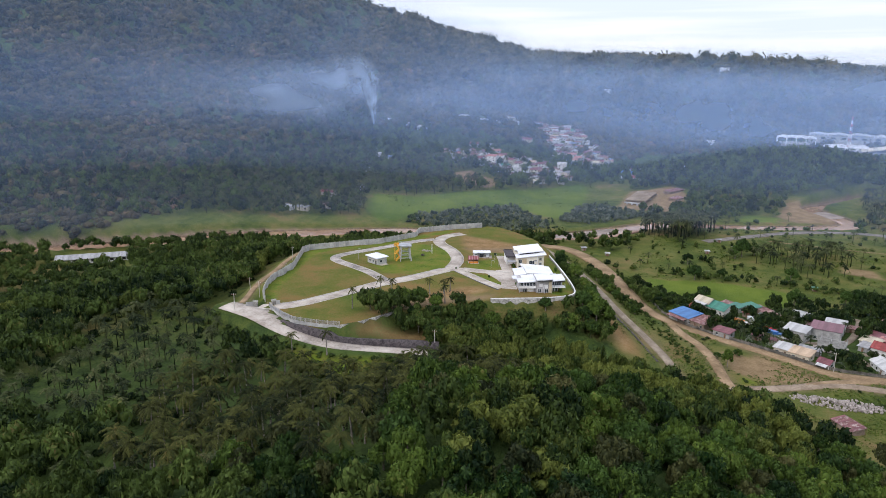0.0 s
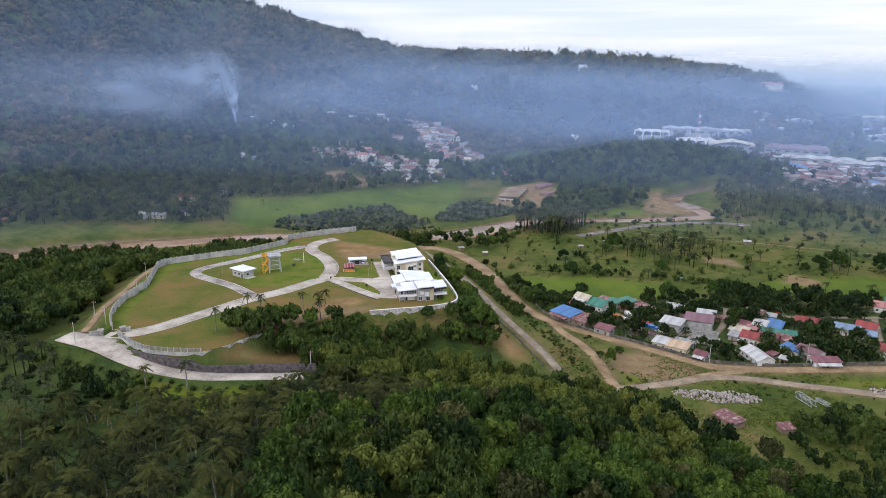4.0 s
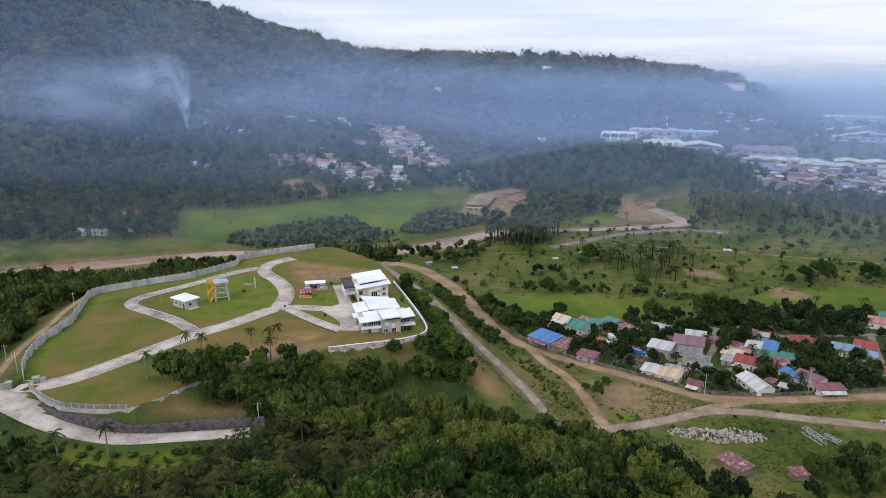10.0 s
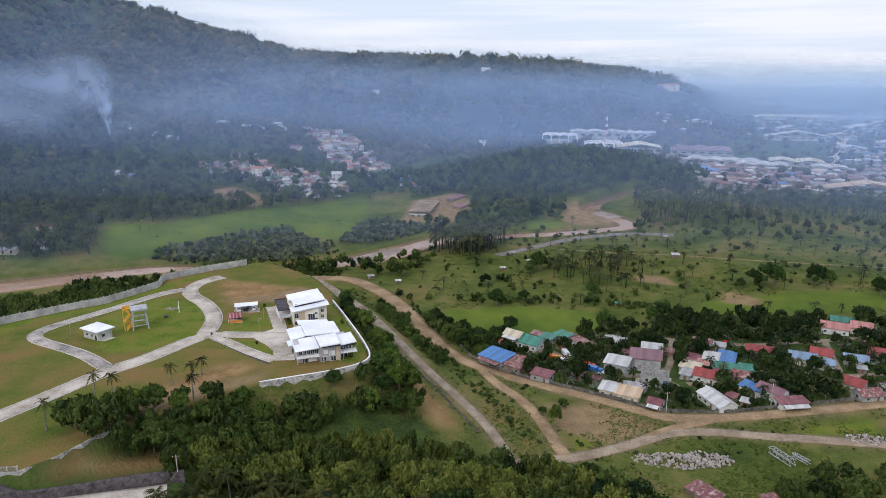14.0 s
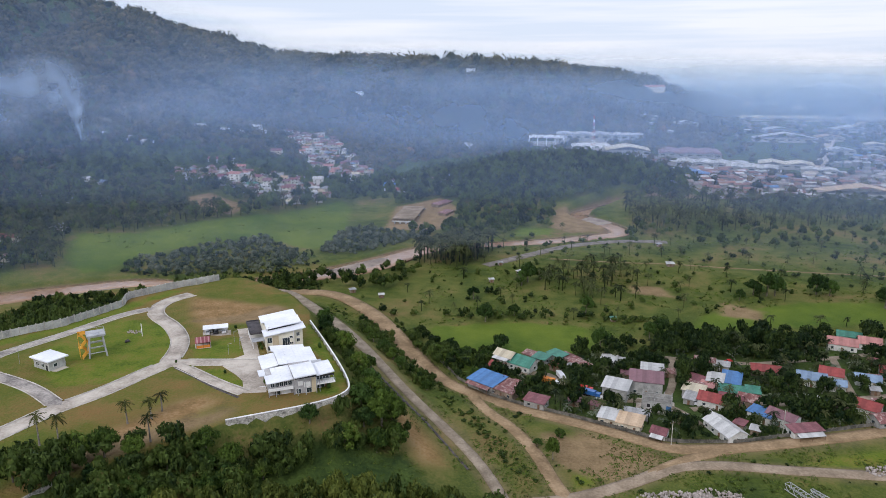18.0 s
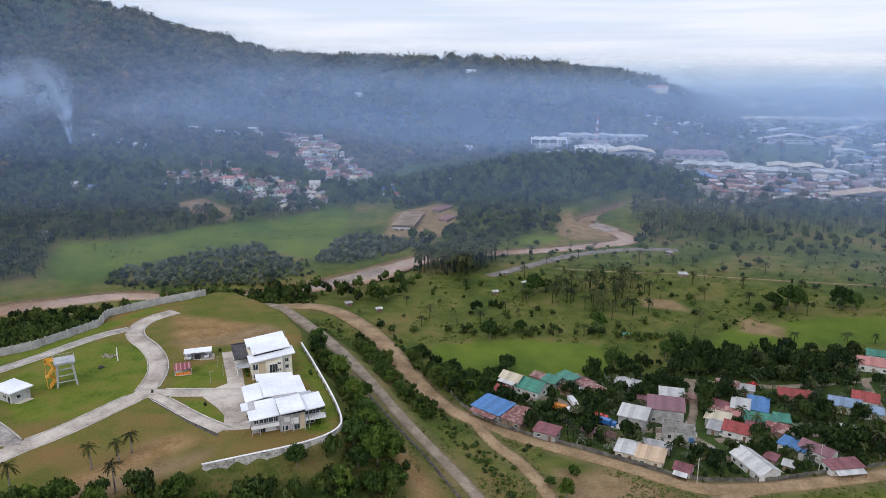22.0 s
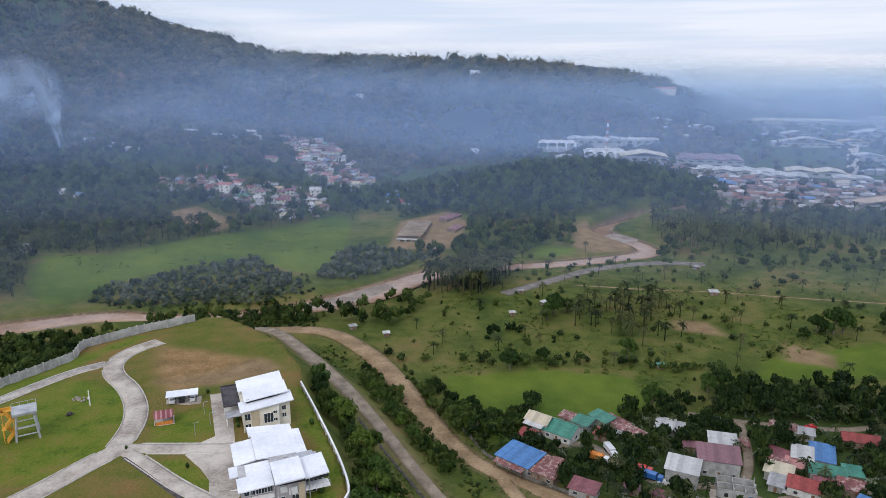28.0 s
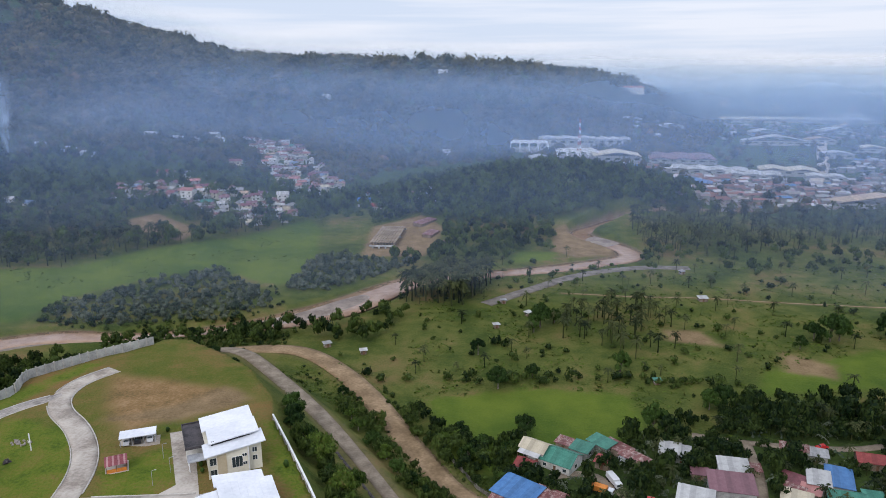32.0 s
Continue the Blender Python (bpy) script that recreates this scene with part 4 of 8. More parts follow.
def front_house():
    """The lower, wider house of many white roof planes, with balconies to the south."""
    g = thing("house", -90.0, 292.0, 26.2, 25.0, "grey and white house of many roof planes with balconies", "house")
    bm = boxes((0.8, 1.0, -0.8, 8.4, 12, 4.6), (8.4, -0.6, -0.8, 15.4, 12, 5.6), (15.4, 1.8, -0.8, 20.4, 12, 4.9), (1.0, 12, -1.2, 17.8, 25.0, 4.4), (6, 25, -1.2, 16.5, 30.5, 3.6))
    part("wall", bm, M_GREYR, g)
    monopitch(g, 0, -0.4, 8.3, 5.9, 5.0, 5.5)
    monopitch(g, 2.5, 5.9, 8.6, 11.4, 5.0, 5.35)
    monopitch(g, -1.3, 8.0, 2.4, 13.0, 4.2, 4.3, label="white entrance canopy plate")
    monopitch(g, 8.3, -2.4, 15.4, 7.8, 6.6, 7.0, 0.35, label="raised white middle roof plane")
    monopitch(g, 15.5, -1.0, 21.3, 8.8, 5.7, 6.3)
    monopitch(g, 8.6, 7.8, 19.4, 12.2, 5.1, 5.4, mat=M_STEEL, label="grey stained lower roof strip")
    monopitch(g, 0.2, 12.7, 5.5, 24.0, 4.5, 5.2)
    monopitch(g, 5.5, 12.0, 18.4, 25.6, 5.75, 4.9, label="wide white main roof plane")
    monopitch(g, 5.0, 25.6, 16.8, 31.0, 5.0, 3.9)
    part("fascia", boxes((8.5, -2.2, 5.9, 15.3, -1.9, 6.45)), M_DARK, g, "dark strip window below the raised roof")
    part("fascia", boxes((15.6, -0.8, 5.0, 21.1, -0.5, 5.55)), M_DARK, g)
    for i in range(5):
        window(g, 1.4 + i * 1.35, 1.0, 3.0, 1.15, 1.5)
    part("balcony", boxes((0.4, -0.7, 2.25, 8.4, 1.0, 2.5), (0.4, -0.7, 2.5, 8.4, -0.62, 3.3), bevel=0.02), M_WHITE, g)
    part("balcony", boxes((15.3, -1.2, 2.5, 21.4, 1.9, 2.85), bevel=0.02), M_WHITE, g, "white projecting balcony slab")
    part("balcony_rail", boxes((15.3, -1.15, 3.75, 21.4, -1.08, 3.82), (21.3, -1.15, 3.75, 21.37, 1.8, 3.82), *((15.4 + k * 0.85, -1.14, 2.85, 15.45 + k * 0.85, -1.1, 3.78) for k in range(8))), M_STEEL, g)
    window(g, 15.9, 1.8, 3.0, 4.0, 1.8, mull=3)
    window(g, 16.2, 1.8, 0.1, 2.2, 2.1, mull=1)
    part("brick_panel", boxes((18.6, 1.72, -0.5, 20.3, 1.8, 2.4)), M_BRICK, g, "reddish brick wall below the balcony")
    part("panel", boxes((9.4, -0.72, 2.9, 11.2, -0.6, 4.4)), M_WHITE, g)
    part("panel", boxes((11.5, -0.95, 2.2, 13.5, -0.6, 3.9)), M_WHITE, g, "white projecting wall panel")
    part("panel", boxes((13.9, -0.75, -0.5, 15.3, -0.6, 5.6)), M_BEIGE, g)
    window(g, 9.0, -0.6, 0.4, 1.5, 1.5)
    window(g, 12.2, -0.6, 0.2, 1.6, 1.6)
    for u in (2.6, 4.6):
        window(g, u, 1.0, 0.2, 1.6, 1.9)
    part("garage_door", boxes((4.6, 0.93, 0, 7.4, 1.02, 2.0)), M_WHITE, g, "white sliding door")
    for u, v in ((0.6, -0.5), (2.8, -0.6), (8.2, -0.8), (9.3, -2.0), (11.8, -2.0), (15.2, -2.0), (16.4, -1.1)):
        part("column", bar(bmesh.new(), (u, v, -0.6), (u, v, 5.6 if u > 8.5 else 4.9), 0.11, 8), M_STEEL, g)
    part("brace", bar(bmesh.new(), (0.3, -0.3, 4.8), (1.6, -0.5, 2.5), 0.09, 6), M_STEEL, g)
    part("entrance_slab", boxes((-6.2, 3.2, -0.3, 0.6, 9.4, 0.12), bevel=0.03), M_WHITE, g, "pale plain entrance slab")
    for u, v, w, h in ((9.6, 9.2, 0.9, 0.7), (12.2, 10.2, 1.0, 0.6), (14.6, 9.6, 0.9, 0.7)):
        part("roof_unit", boxes((u, v, 5.2, u + w, v + w, 5.3 + h), bevel=0.05), M_STEEL, g)
    return g


M_BRICK = material("red_brick", (0.16, 0.075, 0.055), (0.30, 0.16, 0.12), 1.2, 0.9)
back_house()
front_house()


def guard_house():
    g = thing("guard_house", -173.2, 311.8, float(terrace(312)), -24.8, "small pale guard house with a flat white hipped roof", "guard house")
    part("wall", boxes((-4.3, -3.0, -0.4, 4.3, 3.0, 3.6), bevel=0.03), M_WALLC, g)
    bm = bmesh.new()
    base = [(-5.2, -3.8), (5.2, -3.8), (5.2, 3.8), (-5.2, 3.8)]
    lo = [bm.verts.new((*p, 3.55)) for p in base]
    mid = [bm.verts.new((*p, 3.95)) for p in base]
    top = [bm.verts.new((x * 0.25, y * 0.1, 4.3)) for x, y in base]
    bm.faces.new(lo[::-1])
    bm.faces.new(top)
    for a, b in ((lo, mid), (mid, top)):
        for i in range(4):
            bm.faces.new((a[i], a[(i + 1) % 4], b[(i + 1) % 4], b[i]))
    part("roof", bm, M_ROOFW, g)
    for u in (-2.8, 0.2):
        window(g, u, -3.0, 1.2, 1.4, 1.1)
    window(g, 4.3, -1.4, 1.2, 1.3, 1.1, face="u")
    part("door", boxes((2.6, -3.06, 0, 3.5, -2.98, 2.1)), M_DARK, g)
    part("step", boxes((4.3, -2.5, -0.3, 6.6, 2.4, 0.15)), M_CONC, g)
    return g


def training_tower():
    """A splayed four-legged tower with a deck and a yellow zigzag stair."""
    g = thing("tower", -162.6, 323.4, float(terrace(323)), 35, "grey steel training tower with a yellow zigzag stair", "tower")
    a, b, h = 2.9, 2.1, 8.2
    legs = [((sx * a, sy * a, -0.3), (sx * b, sy * b, h)) for sx, sy in ((-1, -1), (1, -1), (1, 1), (-1, 1))]
    for p, q in legs:
        bm = bmesh.new()
        bar(bm, p, q, 0.30, 8)
        part("leg", bm, M_STEEL, g)
    for i in range(4):
        p, q = legs[i], legs[(i + 1) % 4]
        for u in (0.25, 0.5, 0.75):
            bm = bmesh.new()
            bar(bm, Vector(p[0]).lerp(p[1], u), Vector(q[0]).lerp(q[1], u), 0.19, 6)
            part("cross_beam", bm, M_STEEL, g)
    part("deck", boxes((-3.1, -3.1, h, 3.1, 3.1, h + 0.35), (-3.0, -3.0, h - 0.4, 3.0, -2.7, h), (-3.0, 2.7, h - 0.4, 3.0, 3.0, h), (-3.0, -2.7, h - 0.4, -2.7, 2.7, h), (2.7, -2.7, h - 0.4, 3.0, 2.7, h)), M_STEEL, g, "pale grey deck at the top")
    rail = bmesh.new()
    for s in (-3.05, 3.05):
        bar(rail, (-3.05, s, h + 1.3), (3.05, s, h + 1.3), 0.05, 5)
        bar(rail, (s, -3.05, h + 1.3), (s, 3.05, h + 1.3), 0.05, 5)
        for k in (-3.05, -1, 1, 3.05):
            bar(rail, (k, s, h + 0.3), (k, s, h + 1.3), 0.05, 5)
    part("deck_rail", rail, M_STEEL, g)
    flights = [((-5.0, -1.6, 0), (-3.3, -1.6, 2.1)), ((-3.3, -0.4, 2.1), (-5.0, -0.4, 4.2)), ((-5.0, -1.6, 4.2), (-3.3, -1.6, 6.3)), ((-3.3, -0.4, 6.3), (-5.0, -0.4, h + 0.2))]
    for p, q in flights:
        bm = bmesh.new()
        for k in range(10):
            c = Vector(p).lerp(q, (k + 0.5) / 10)
            box(bm, c.x - 0.16, c.y - 0.5, c.z, c.x + 0.16, c.y + 0.5, c.z + 0.06)
        part("stair_flight", bm, M_YELLOW, g, "yellow-painted steel stair flight")
        for s in (-0.52, 0.52):
            bm = bmesh.new()
            for k in (0.0, 0.3, 0.6, 0.9):
                bar(bm, (p[0], p[1] + s, p[2] + k + 0.1), (q[0], q[1] + s, q[2] + k + 0.1), 0.15 if k in (0.0, 0.9) else 0.1, 6)
            part("stair_rail", bm, M_YELLOW, g)
    for p in ((-3.2, -1.0, 2.05), (-5.3, -1.0, 4.15), (-3.2, -1.0, 6.25)):
        part("landing", boxes((p[0] - 0.6, p[1] - 1.2, p[2], p[0] + 0.6, p[1] + 1.2, p[2] + 0.15)), M_YELLOW, g)
    part("landing", boxes((-5.7, -1.0, h + 0.1, -4.6, 1.6, h + 0.25), (-5.6, 0.6, h + 0.1, -3.0, 1.6, h + 0.25), (-5.7, 1.5, h + 0.25, -3.0, 1.6, h + 1.2), (-5.7, -1.0, h + 0.25, -5.6, 1.5, h + 1.2)), M_YELLOW, g)
    for u, v in ((-5.6, -2.0), (-5.6, 1.4), (-2.9, -2.0)):
        part("stair_post", bar(bmesh.new(), (u, v, -0.3), (u, v, h if v > 0 else 6.3), 0.12, 6), M_YELLOW, g)
    return g


def car(x, y, z, turn, mat, label, group="parked vehicles"):
    """A small hatchback."""
    g = thing("car", x, y, z, turn, label, "car", group)
    bm = bmesh.new()
    side = [(-2.0, 0.35), (-2.05, 0.85), (-1.1, 0.95), (-0.55, 1.45), (0.9, 1.5), (1.75, 1.0), (2.05, 0.8), (2.0, 0.35)]
    lo = [bm.verts.new((u, -0.82 if z < 1 else -0.68, z)) for u, z in side]
    hi = [bm.verts.new((u, 0.82 if z < 1 else 0.68, z)) for u, z in side]
    bm.faces.new(lo)
    bm.faces.new(hi[::-1])
    for i in range(len(side)):
        j = (i + 1) % len(side)
        bm.faces.new((lo[j], lo[i], hi[i], hi[j]))
    bmesh.ops.recalc_face_normals(bm, faces=bm.faces)
    part("body", bm, mat, g)
    part("windscreen", boxes((-1.02, -0.62, 1.0, -0.60, 0.62, 1.36)), M_GLASS, g)
    part("rear_window", boxes((1.0, -0.6, 1.08, 1.42, 0.6, 1.36)), M_GLASS, g)
    for u in (-1.25, 1.3):
        for s in (-0.8, 0.8):
            part("wheel", bar(bmesh.new(), (u, s - 0.1, 0.32), (u, s + 0.1, 0.32), 0.32, 12), M_TYRE, g)
    return g


M_TYRE = plain("tyre", (0.015, 0.015, 0.016), 0.9)
M_CARW = plain("white_car_paint", (0.62, 0.63, 0.65), 0.25, 0.0, 0.6)
M_CARR = plain("red_car_paint", (0.42, 0.03, 0.03), 0.25, 0.0, 0.6)
M_CARB = plain("blue_car_paint", (0.03, 0.12, 0.35), 0.3, 0.0, 0.6)
M_ORANGE = material("orange_tarpaulin", (0.50, 0.16, 0.02), (0.66, 0.25, 0.05), 0.8, 0.6)


def car_shelter():
    z = float(terrace(349))
    g = thing("car_shelter", -128.7, 349.0, z, 20.5, "long white lean-to roof on posts sheltering cars", "carport")
    bm = bmesh.new()
    slab(bm, [(-4.8, -2.1, 2.75), (4.8, -2.1, 2.75), (4.8, 2.1, 3.0), (-4.8, 2.1, 3.0)], 0.14)
    part("roof", bm, M_ROOFW, g)
    for u in (-4.5, -1.5, 1.5, 4.5):
        for v in (-1.9, 1.9):
            part("post", bar(bmesh.new(), (u, v, -0.3), (u, v, 2.75), 0.08, 6), M_STEEL, g)
    part("back_wall", boxes((-4.6, 1.95, -0.2, 4.6, 2.05, 1.6)), M_WHITE, g)
    part("floor_slab", boxes((-5.0, -3.4, -0.3, 5.6, 2.1, 0.08)), M_CONC, g)
    u, v = Vector((math.cos(radians(20.5)), math.sin(radians(20.5)))), None
    for k, mat in ((-3.1, M_CARW), (-0.2, plain("dark_car_paint", (0.03, 0.03, 0.035), 0.3)), (3.0, M_CARW)):
        car(-128.7 + u.x * k, 349.0 + u.y * k, z + 0.08, 20.5 + 90, mat, "white hatchback parked under the lean-to roof" if mat is M_CARW else "dark small car parked under the lean-to roof")


def gazebo():
    z = float(terrace(335))
    g = thing("gazebo", -128.2, 335.0, z, 25, "small open gazebo with a striped maroon roof", "gazebo")
    maroon, pale = M_MAROON, M_PINKR
    for s in (-1, 1):
        for i in range(12):
            u0, u1 = -2.7 + i * 0.45, -2.7 + (i + 1) * 0.45
            bm = bmesh.new()
            slab(bm, [(u0, s * 2.7, 2.3), (u1, s * 2.7, 2.3), (u1, 0, 3.7), (u0, 0, 3.7)][:: (1 if s < 0 else -1)], 0.08)
            part("roof_sheet", bm, pale if i % 3 == 1 else maroon, g)
    for u in (-2.4, 0, 2.4):
        for v in (-2.3, 2.3):
            part("post", bar(bmesh.new(), (u, v, -0.2), (u, v, 2.4), 0.09, 6), M_WOOD, g)
    part("half_wall", boxes((-2.4, -2.35, 0, 2.4, -2.25, 1.1)), M_ORANGE, g, "orange front panel")
    part("half_wall", boxes((-2.4, 2.25, 0, 2.4, 2.35, 1.0), (2.35, -2.3, 0, 2.45, 2.3, 1.0)), M_WOOD, g)
    part("floor_slab", boxes((-2.8, -2.8, -0.3, 2.8, 2.8, 0.1)), M_CONC, g)


M_WOOD = material("brown_wood", (0.09, 0.05, 0.03), (0.22, 0.13, 0.08), 1.0, 0.8)
M_MAROON = material("maroon_sheet", (0.13, 0.030, 0.040), (0.26, 0.075, 0.085), 0.35, 0.6, 8, 0.05, vary=0.1)
M_PINKR = material("faded_pink_sheet", (0.26, 0.13, 0.13), (0.40, 0.24, 0.24), 0.35, 0.6, 8, 0.05)
guard_house()
training_tower()
car_shelter()
gazebo()


def pole(x, y, h, label, name="utility_pole", arm=True, base=None):
    z = float(level(x, y)) if base is None else base
    g = thing(name, x, y, z, 20, label, "pole")
    part("shaft", bar(bmesh.new(), (0, 0, -0.5), (0, 0, h), 0.13 if arm else 0.06, 8), M_KERB if arm else M_STEEL, g)
    if arm:
        part("cross_arm", boxes((-0.9, -0.06, h - 0.7, 0.9, 0.06, h - 0.55)), M_WOOD, g)
        for k in (-0.8, 0, 0.8):
            part("insulator", bar(bmesh.new(), (k, 0, h - 0.55), (k, 0, h - 0.3), 0.06, 6), M_WHITE, g)
    else:
        part("lamp_arm", bar(bmesh.new(), (0, 0, h), (0.9, 0, h + 0.15), 0.05, 6), M_STEEL, g)
        part("lamp_head", boxes((0.7, -0.1, h + 0.08, 1.2, 0.1, h + 0.18)), M_STEEL, g)
    return g


for x, y, h in ((-189.5, 235.5, 7.5), (-223, 307, 8), (-209, 281, 6), (-203, 246, 6), (-218, 343, 7), (-103, 229, 8), (41.8, 316.6, 9), (82.6, 326, 10), (-186, 215, 8)):
    pole(x, y, h, "tall grey concrete utility pole beside the wall")
for x, y in ((-115.2, 326.6), (-113.3, 333), (-185.1, 313), (-118, 340)):
    pole(x, y, 4.2 if x > -150 else 6, "slim grey lamp post on the lawn", "lamp_post", False)
mono = thing("marker_post", -156.1, 343.7, float(terrace(343.7)), 15, "slim white concrete marker post with a short arm", "post")
part("shaft", boxes((-0.14, -0.14, -0.3, 0.14, 0.14, 5.2), bevel=0.03), M_WHITE, mono)
part("arm", boxes((-0.2, -0.6, 2.6, 0.2, -0.2, 3.0)), M_WHITE, mono)


def heap(name, x, y, spread, count, size, mat, label, seed, flat=0.5):
    """A heap of broken stones, each a piece."""
    r = np.random.default_rng(seed)
    root = thing(name, x, y, float(level(x, y)), 0, label, "rubble")
    shapes = [soup("stone", v * np.array([1, 0.8, 0.65]), t) for v, t in (lump(r, 1, 0.8, 0.3) for _ in range(5))]
    for i in range(count):
        a, q = r.uniform(0, 2 * math.pi), math.sqrt(r.uniform(0, 1))
        s = size * r.uniform(0.5, 1.5)
        px, py = spread[0] * q * math.cos(a), spread[1] * q * math.sin(a)
        o = placed("stone", shapes[i % 5], mat, root)
        o.matrix_basis = Matrix.Translation((px, py, s * 0.35 + flat * (1 - q) * r.uniform(0.2, 1))) @ Euler(r.uniform(0, 6, 3)).to_matrix().to_4x4() @ Matrix.Scale(s, 4)
    return root


def lump(rng, n=1, squash=0.75, rough=0.25):
    """A closed, uneven mound of triangles of about unit radius."""
    bm = bmesh.new()
    bmesh.ops.create_icosphere(bm, subdivisions=n, radius=1)
    off = Vector(rng.uniform(-50, 50, 3))
    v = np.array([list(c.co * (1 + rough * noise.noise(c.co * 1.6 + off) * 2)) for c in bm.verts])
    t = np.array([[c.index for c in f.verts] for f in bm.faces])
    bm.free()
    v[:, 2] *= squash
    return v, t


heap("rubble_heap", -161.5, 347.5, (3.0, 1.6), 26, 0.45, M_ROCK, "scattered pale broken concrete on the lawn", 4, 0.2)
heap("rubble_heap", -159.1, 337, (1.3, 1.0), 12, 0.5, M_DARKSTONE, "small dark pile of debris on the lawn", 5, 0.4)
heap("boulder_heap", 37.5, 283.5, (14, 4.6), 290, 0.55, M_ROCK, "broad heap of pale pinkish limestone boulders", 6, 1.5)
heap("boulder_heap", 48, 286, (9, 5.0), 200, 0.5, M_ROCK, "low heap of pale pinkish limestone boulders", 8, 0.9)
heap("boulder_heap", 107, 303.5, (7, 4), 120, 0.5, M_ROCK, "low heap of pale limestone boulders by the road", 9, 0.9)
tagged(strip("drain", on_terrace([(-129.5, 313.6), (-120, 306.6), (-109, 297.8), (-99, 291.5)]), 0.5, M_DARKSTONE, 0.03, 0.3), "narrow dark drainage ditch beside the driveway", "ditch", kind="structure")
tagged(strip("drain", [(x, y, float(level(x, y)) + 0.1) for x, y in ((-77, 369), (-64, 348), (-51, 329), (-42, 316.5), (-34, 303), (-27, 293))], 0.45, M_DARKSTONE, 0.25, 0.8), "dark stone-lined ditch below the hillside", "ditch", kind="structure")
for x, y, h in ((-110.2, 309.8, 1.5), (-94, 302.5, 1.8), (-84, 336, 2.2), (-72.5, 300.5, 2.2), (-112.5, 345, 1.5), (-118, 357.5, 1.4), (-123, 355, 1.6), (-105, 333, 1.6), (-106.5, 336, 1.8), (-131, 318, 1.2)):
    g = thing("shrub", x, y, float(terrace(y)), x * 7 % 360, "small conical green garden shrub", "shrub", "garden shrubs")
    r = np.random.default_rng(int(x * x))
    v, t = lump(r, 2, 1.6, 0.2)
    part_ob = placed("leaves", soup("leaves", v * 0.42 * h / 1.3 + np.array([0, 0, 0.5 * h]), t, np.full(len(v), 0.5)), None, g)
    part_ob.data.materials.append(M_LEAFD)

# ---- the village beside the dirt road ----


def sheet(name, dark, light, worn, vary=0.12):
    """Metal roofing: stained, and laid in sheets that differ in tone."""
    m = material(name, [(a + b) / 2 for a, b in zip(dark, worn)], [(a + b) / 2 for a, b in zip(light, worn)] if name != "rusted_sheet" else light, 0.8, 0.5, 4, 0.05, vary=vary, third=worn)
    n, l = m.node_tree.nodes, m.node_tree.links
    p = n["Principled BSDF"]
    base = p.inputs["Base Color"].links[0].from_socket
    co, sep, step, rand, rng_n, mul = n.new("ShaderNodeTexCoord"), n.new("ShaderNodeSeparateXYZ"), n.new("ShaderNodeMath"), n.new("ShaderNodeTexWhiteNoise"), n.new("ShaderNodeMapRange"), n.new("ShaderNodeHueSaturation")
    l.new(co.outputs["Object"], sep.inputs[0])
    step.operation = "SNAP"
    step.inputs[1].default_value = 0.85
    l.new(sep.outputs[0], step.inputs[0])
    rand.noise_dimensions = "1D"
    l.new(step.outputs[0], rand.inputs["W"])
    rng_n.inputs["To Min"].default_value, rng_n.inputs["To Max"].default_value = 0.55, 0.90
    l.new(rand.outputs["Value"], rng_n.inputs["Value"])
    l.new(rng_n.outputs[0], mul.inputs["Value"])
    l.new(base, mul.inputs["Color"])
    l.new(mul.outputs[0], p.inputs["Base Color"])
    return m


ROOFS = {
    "blue": sheet("blue_sheet", (0.05, 0.13, 0.30), (0.11, 0.25, 0.50), (0.07, 0.19, 0.42)),
    "slate": sheet("blue_grey_sheet", (0.14, 0.20, 0.30), (0.27, 0.36, 0.48), (0.20, 0.28, 0.40)),
    "red": sheet("red_sheet", (0.20, 0.035, 0.035), (0.36, 0.09, 0.08), (0.28, 0.055, 0.05)),
    "maroon": sheet("maroon_roof", (0.12, 0.035, 0.045), (0.30, 0.13, 0.14), (0.20, 0.07, 0.08)),
    "purple": sheet("dusky_red_sheet", (0.17, 0.085, 0.10), (0.28, 0.15, 0.17), (0.22, 0.11, 0.13), 0.05),
    "rust": sheet("rusted_sheet", (0.12, 0.040, 0.038), (0.44, 0.35, 0.32), (0.20, 0.075, 0.068)),
    "green": sheet("green_sheet", (0.03, 0.15, 0.11), (0.10, 0.30, 0.23), (0.06, 0.22, 0.16)),
    "white": sheet("white_sheet", (0.36, 0.36, 0.35), (0.62, 0.62, 0.61), (0.52, 0.52, 0.51)),
    "cream": sheet("cream_sheet", (0.50, 0.44, 0.31), (0.72, 0.65, 0.49), (0.63, 0.56, 0.41)),
    "tan": sheet("tan_sheet", (0.38, 0.27, 0.17), (0.60, 0.46, 0.32), (0.52, 0.38, 0.25)),
    "grey": sheet("grey_sheet", (0.20, 0.20, 0.20), (0.48, 0.48, 0.48), (0.32, 0.32, 0.32)),
    "pink": sheet("salmon_sheet", (0.36, 0.15, 0.13), (0.54, 0.28, 0.25), (0.44, 0.20, 0.18)),
}
WALLS = [material("plaster_%s" % n, d, l, 0.5, 0.9, 5, 0.1, vary=0.1) for n, d, l in (("white", (0.42, 0.42, 0.40), (0.66, 0.66, 0.63)), ("grey", (0.20, 0.20, 0.195), (0.38, 0.38, 0.36)), ("cream", (0.42, 0.37, 0.28), (0.60, 0.55, 0.44)), ("brown", (0.13, 0.10, 0.075), (0.27, 0.21, 0.16)))]
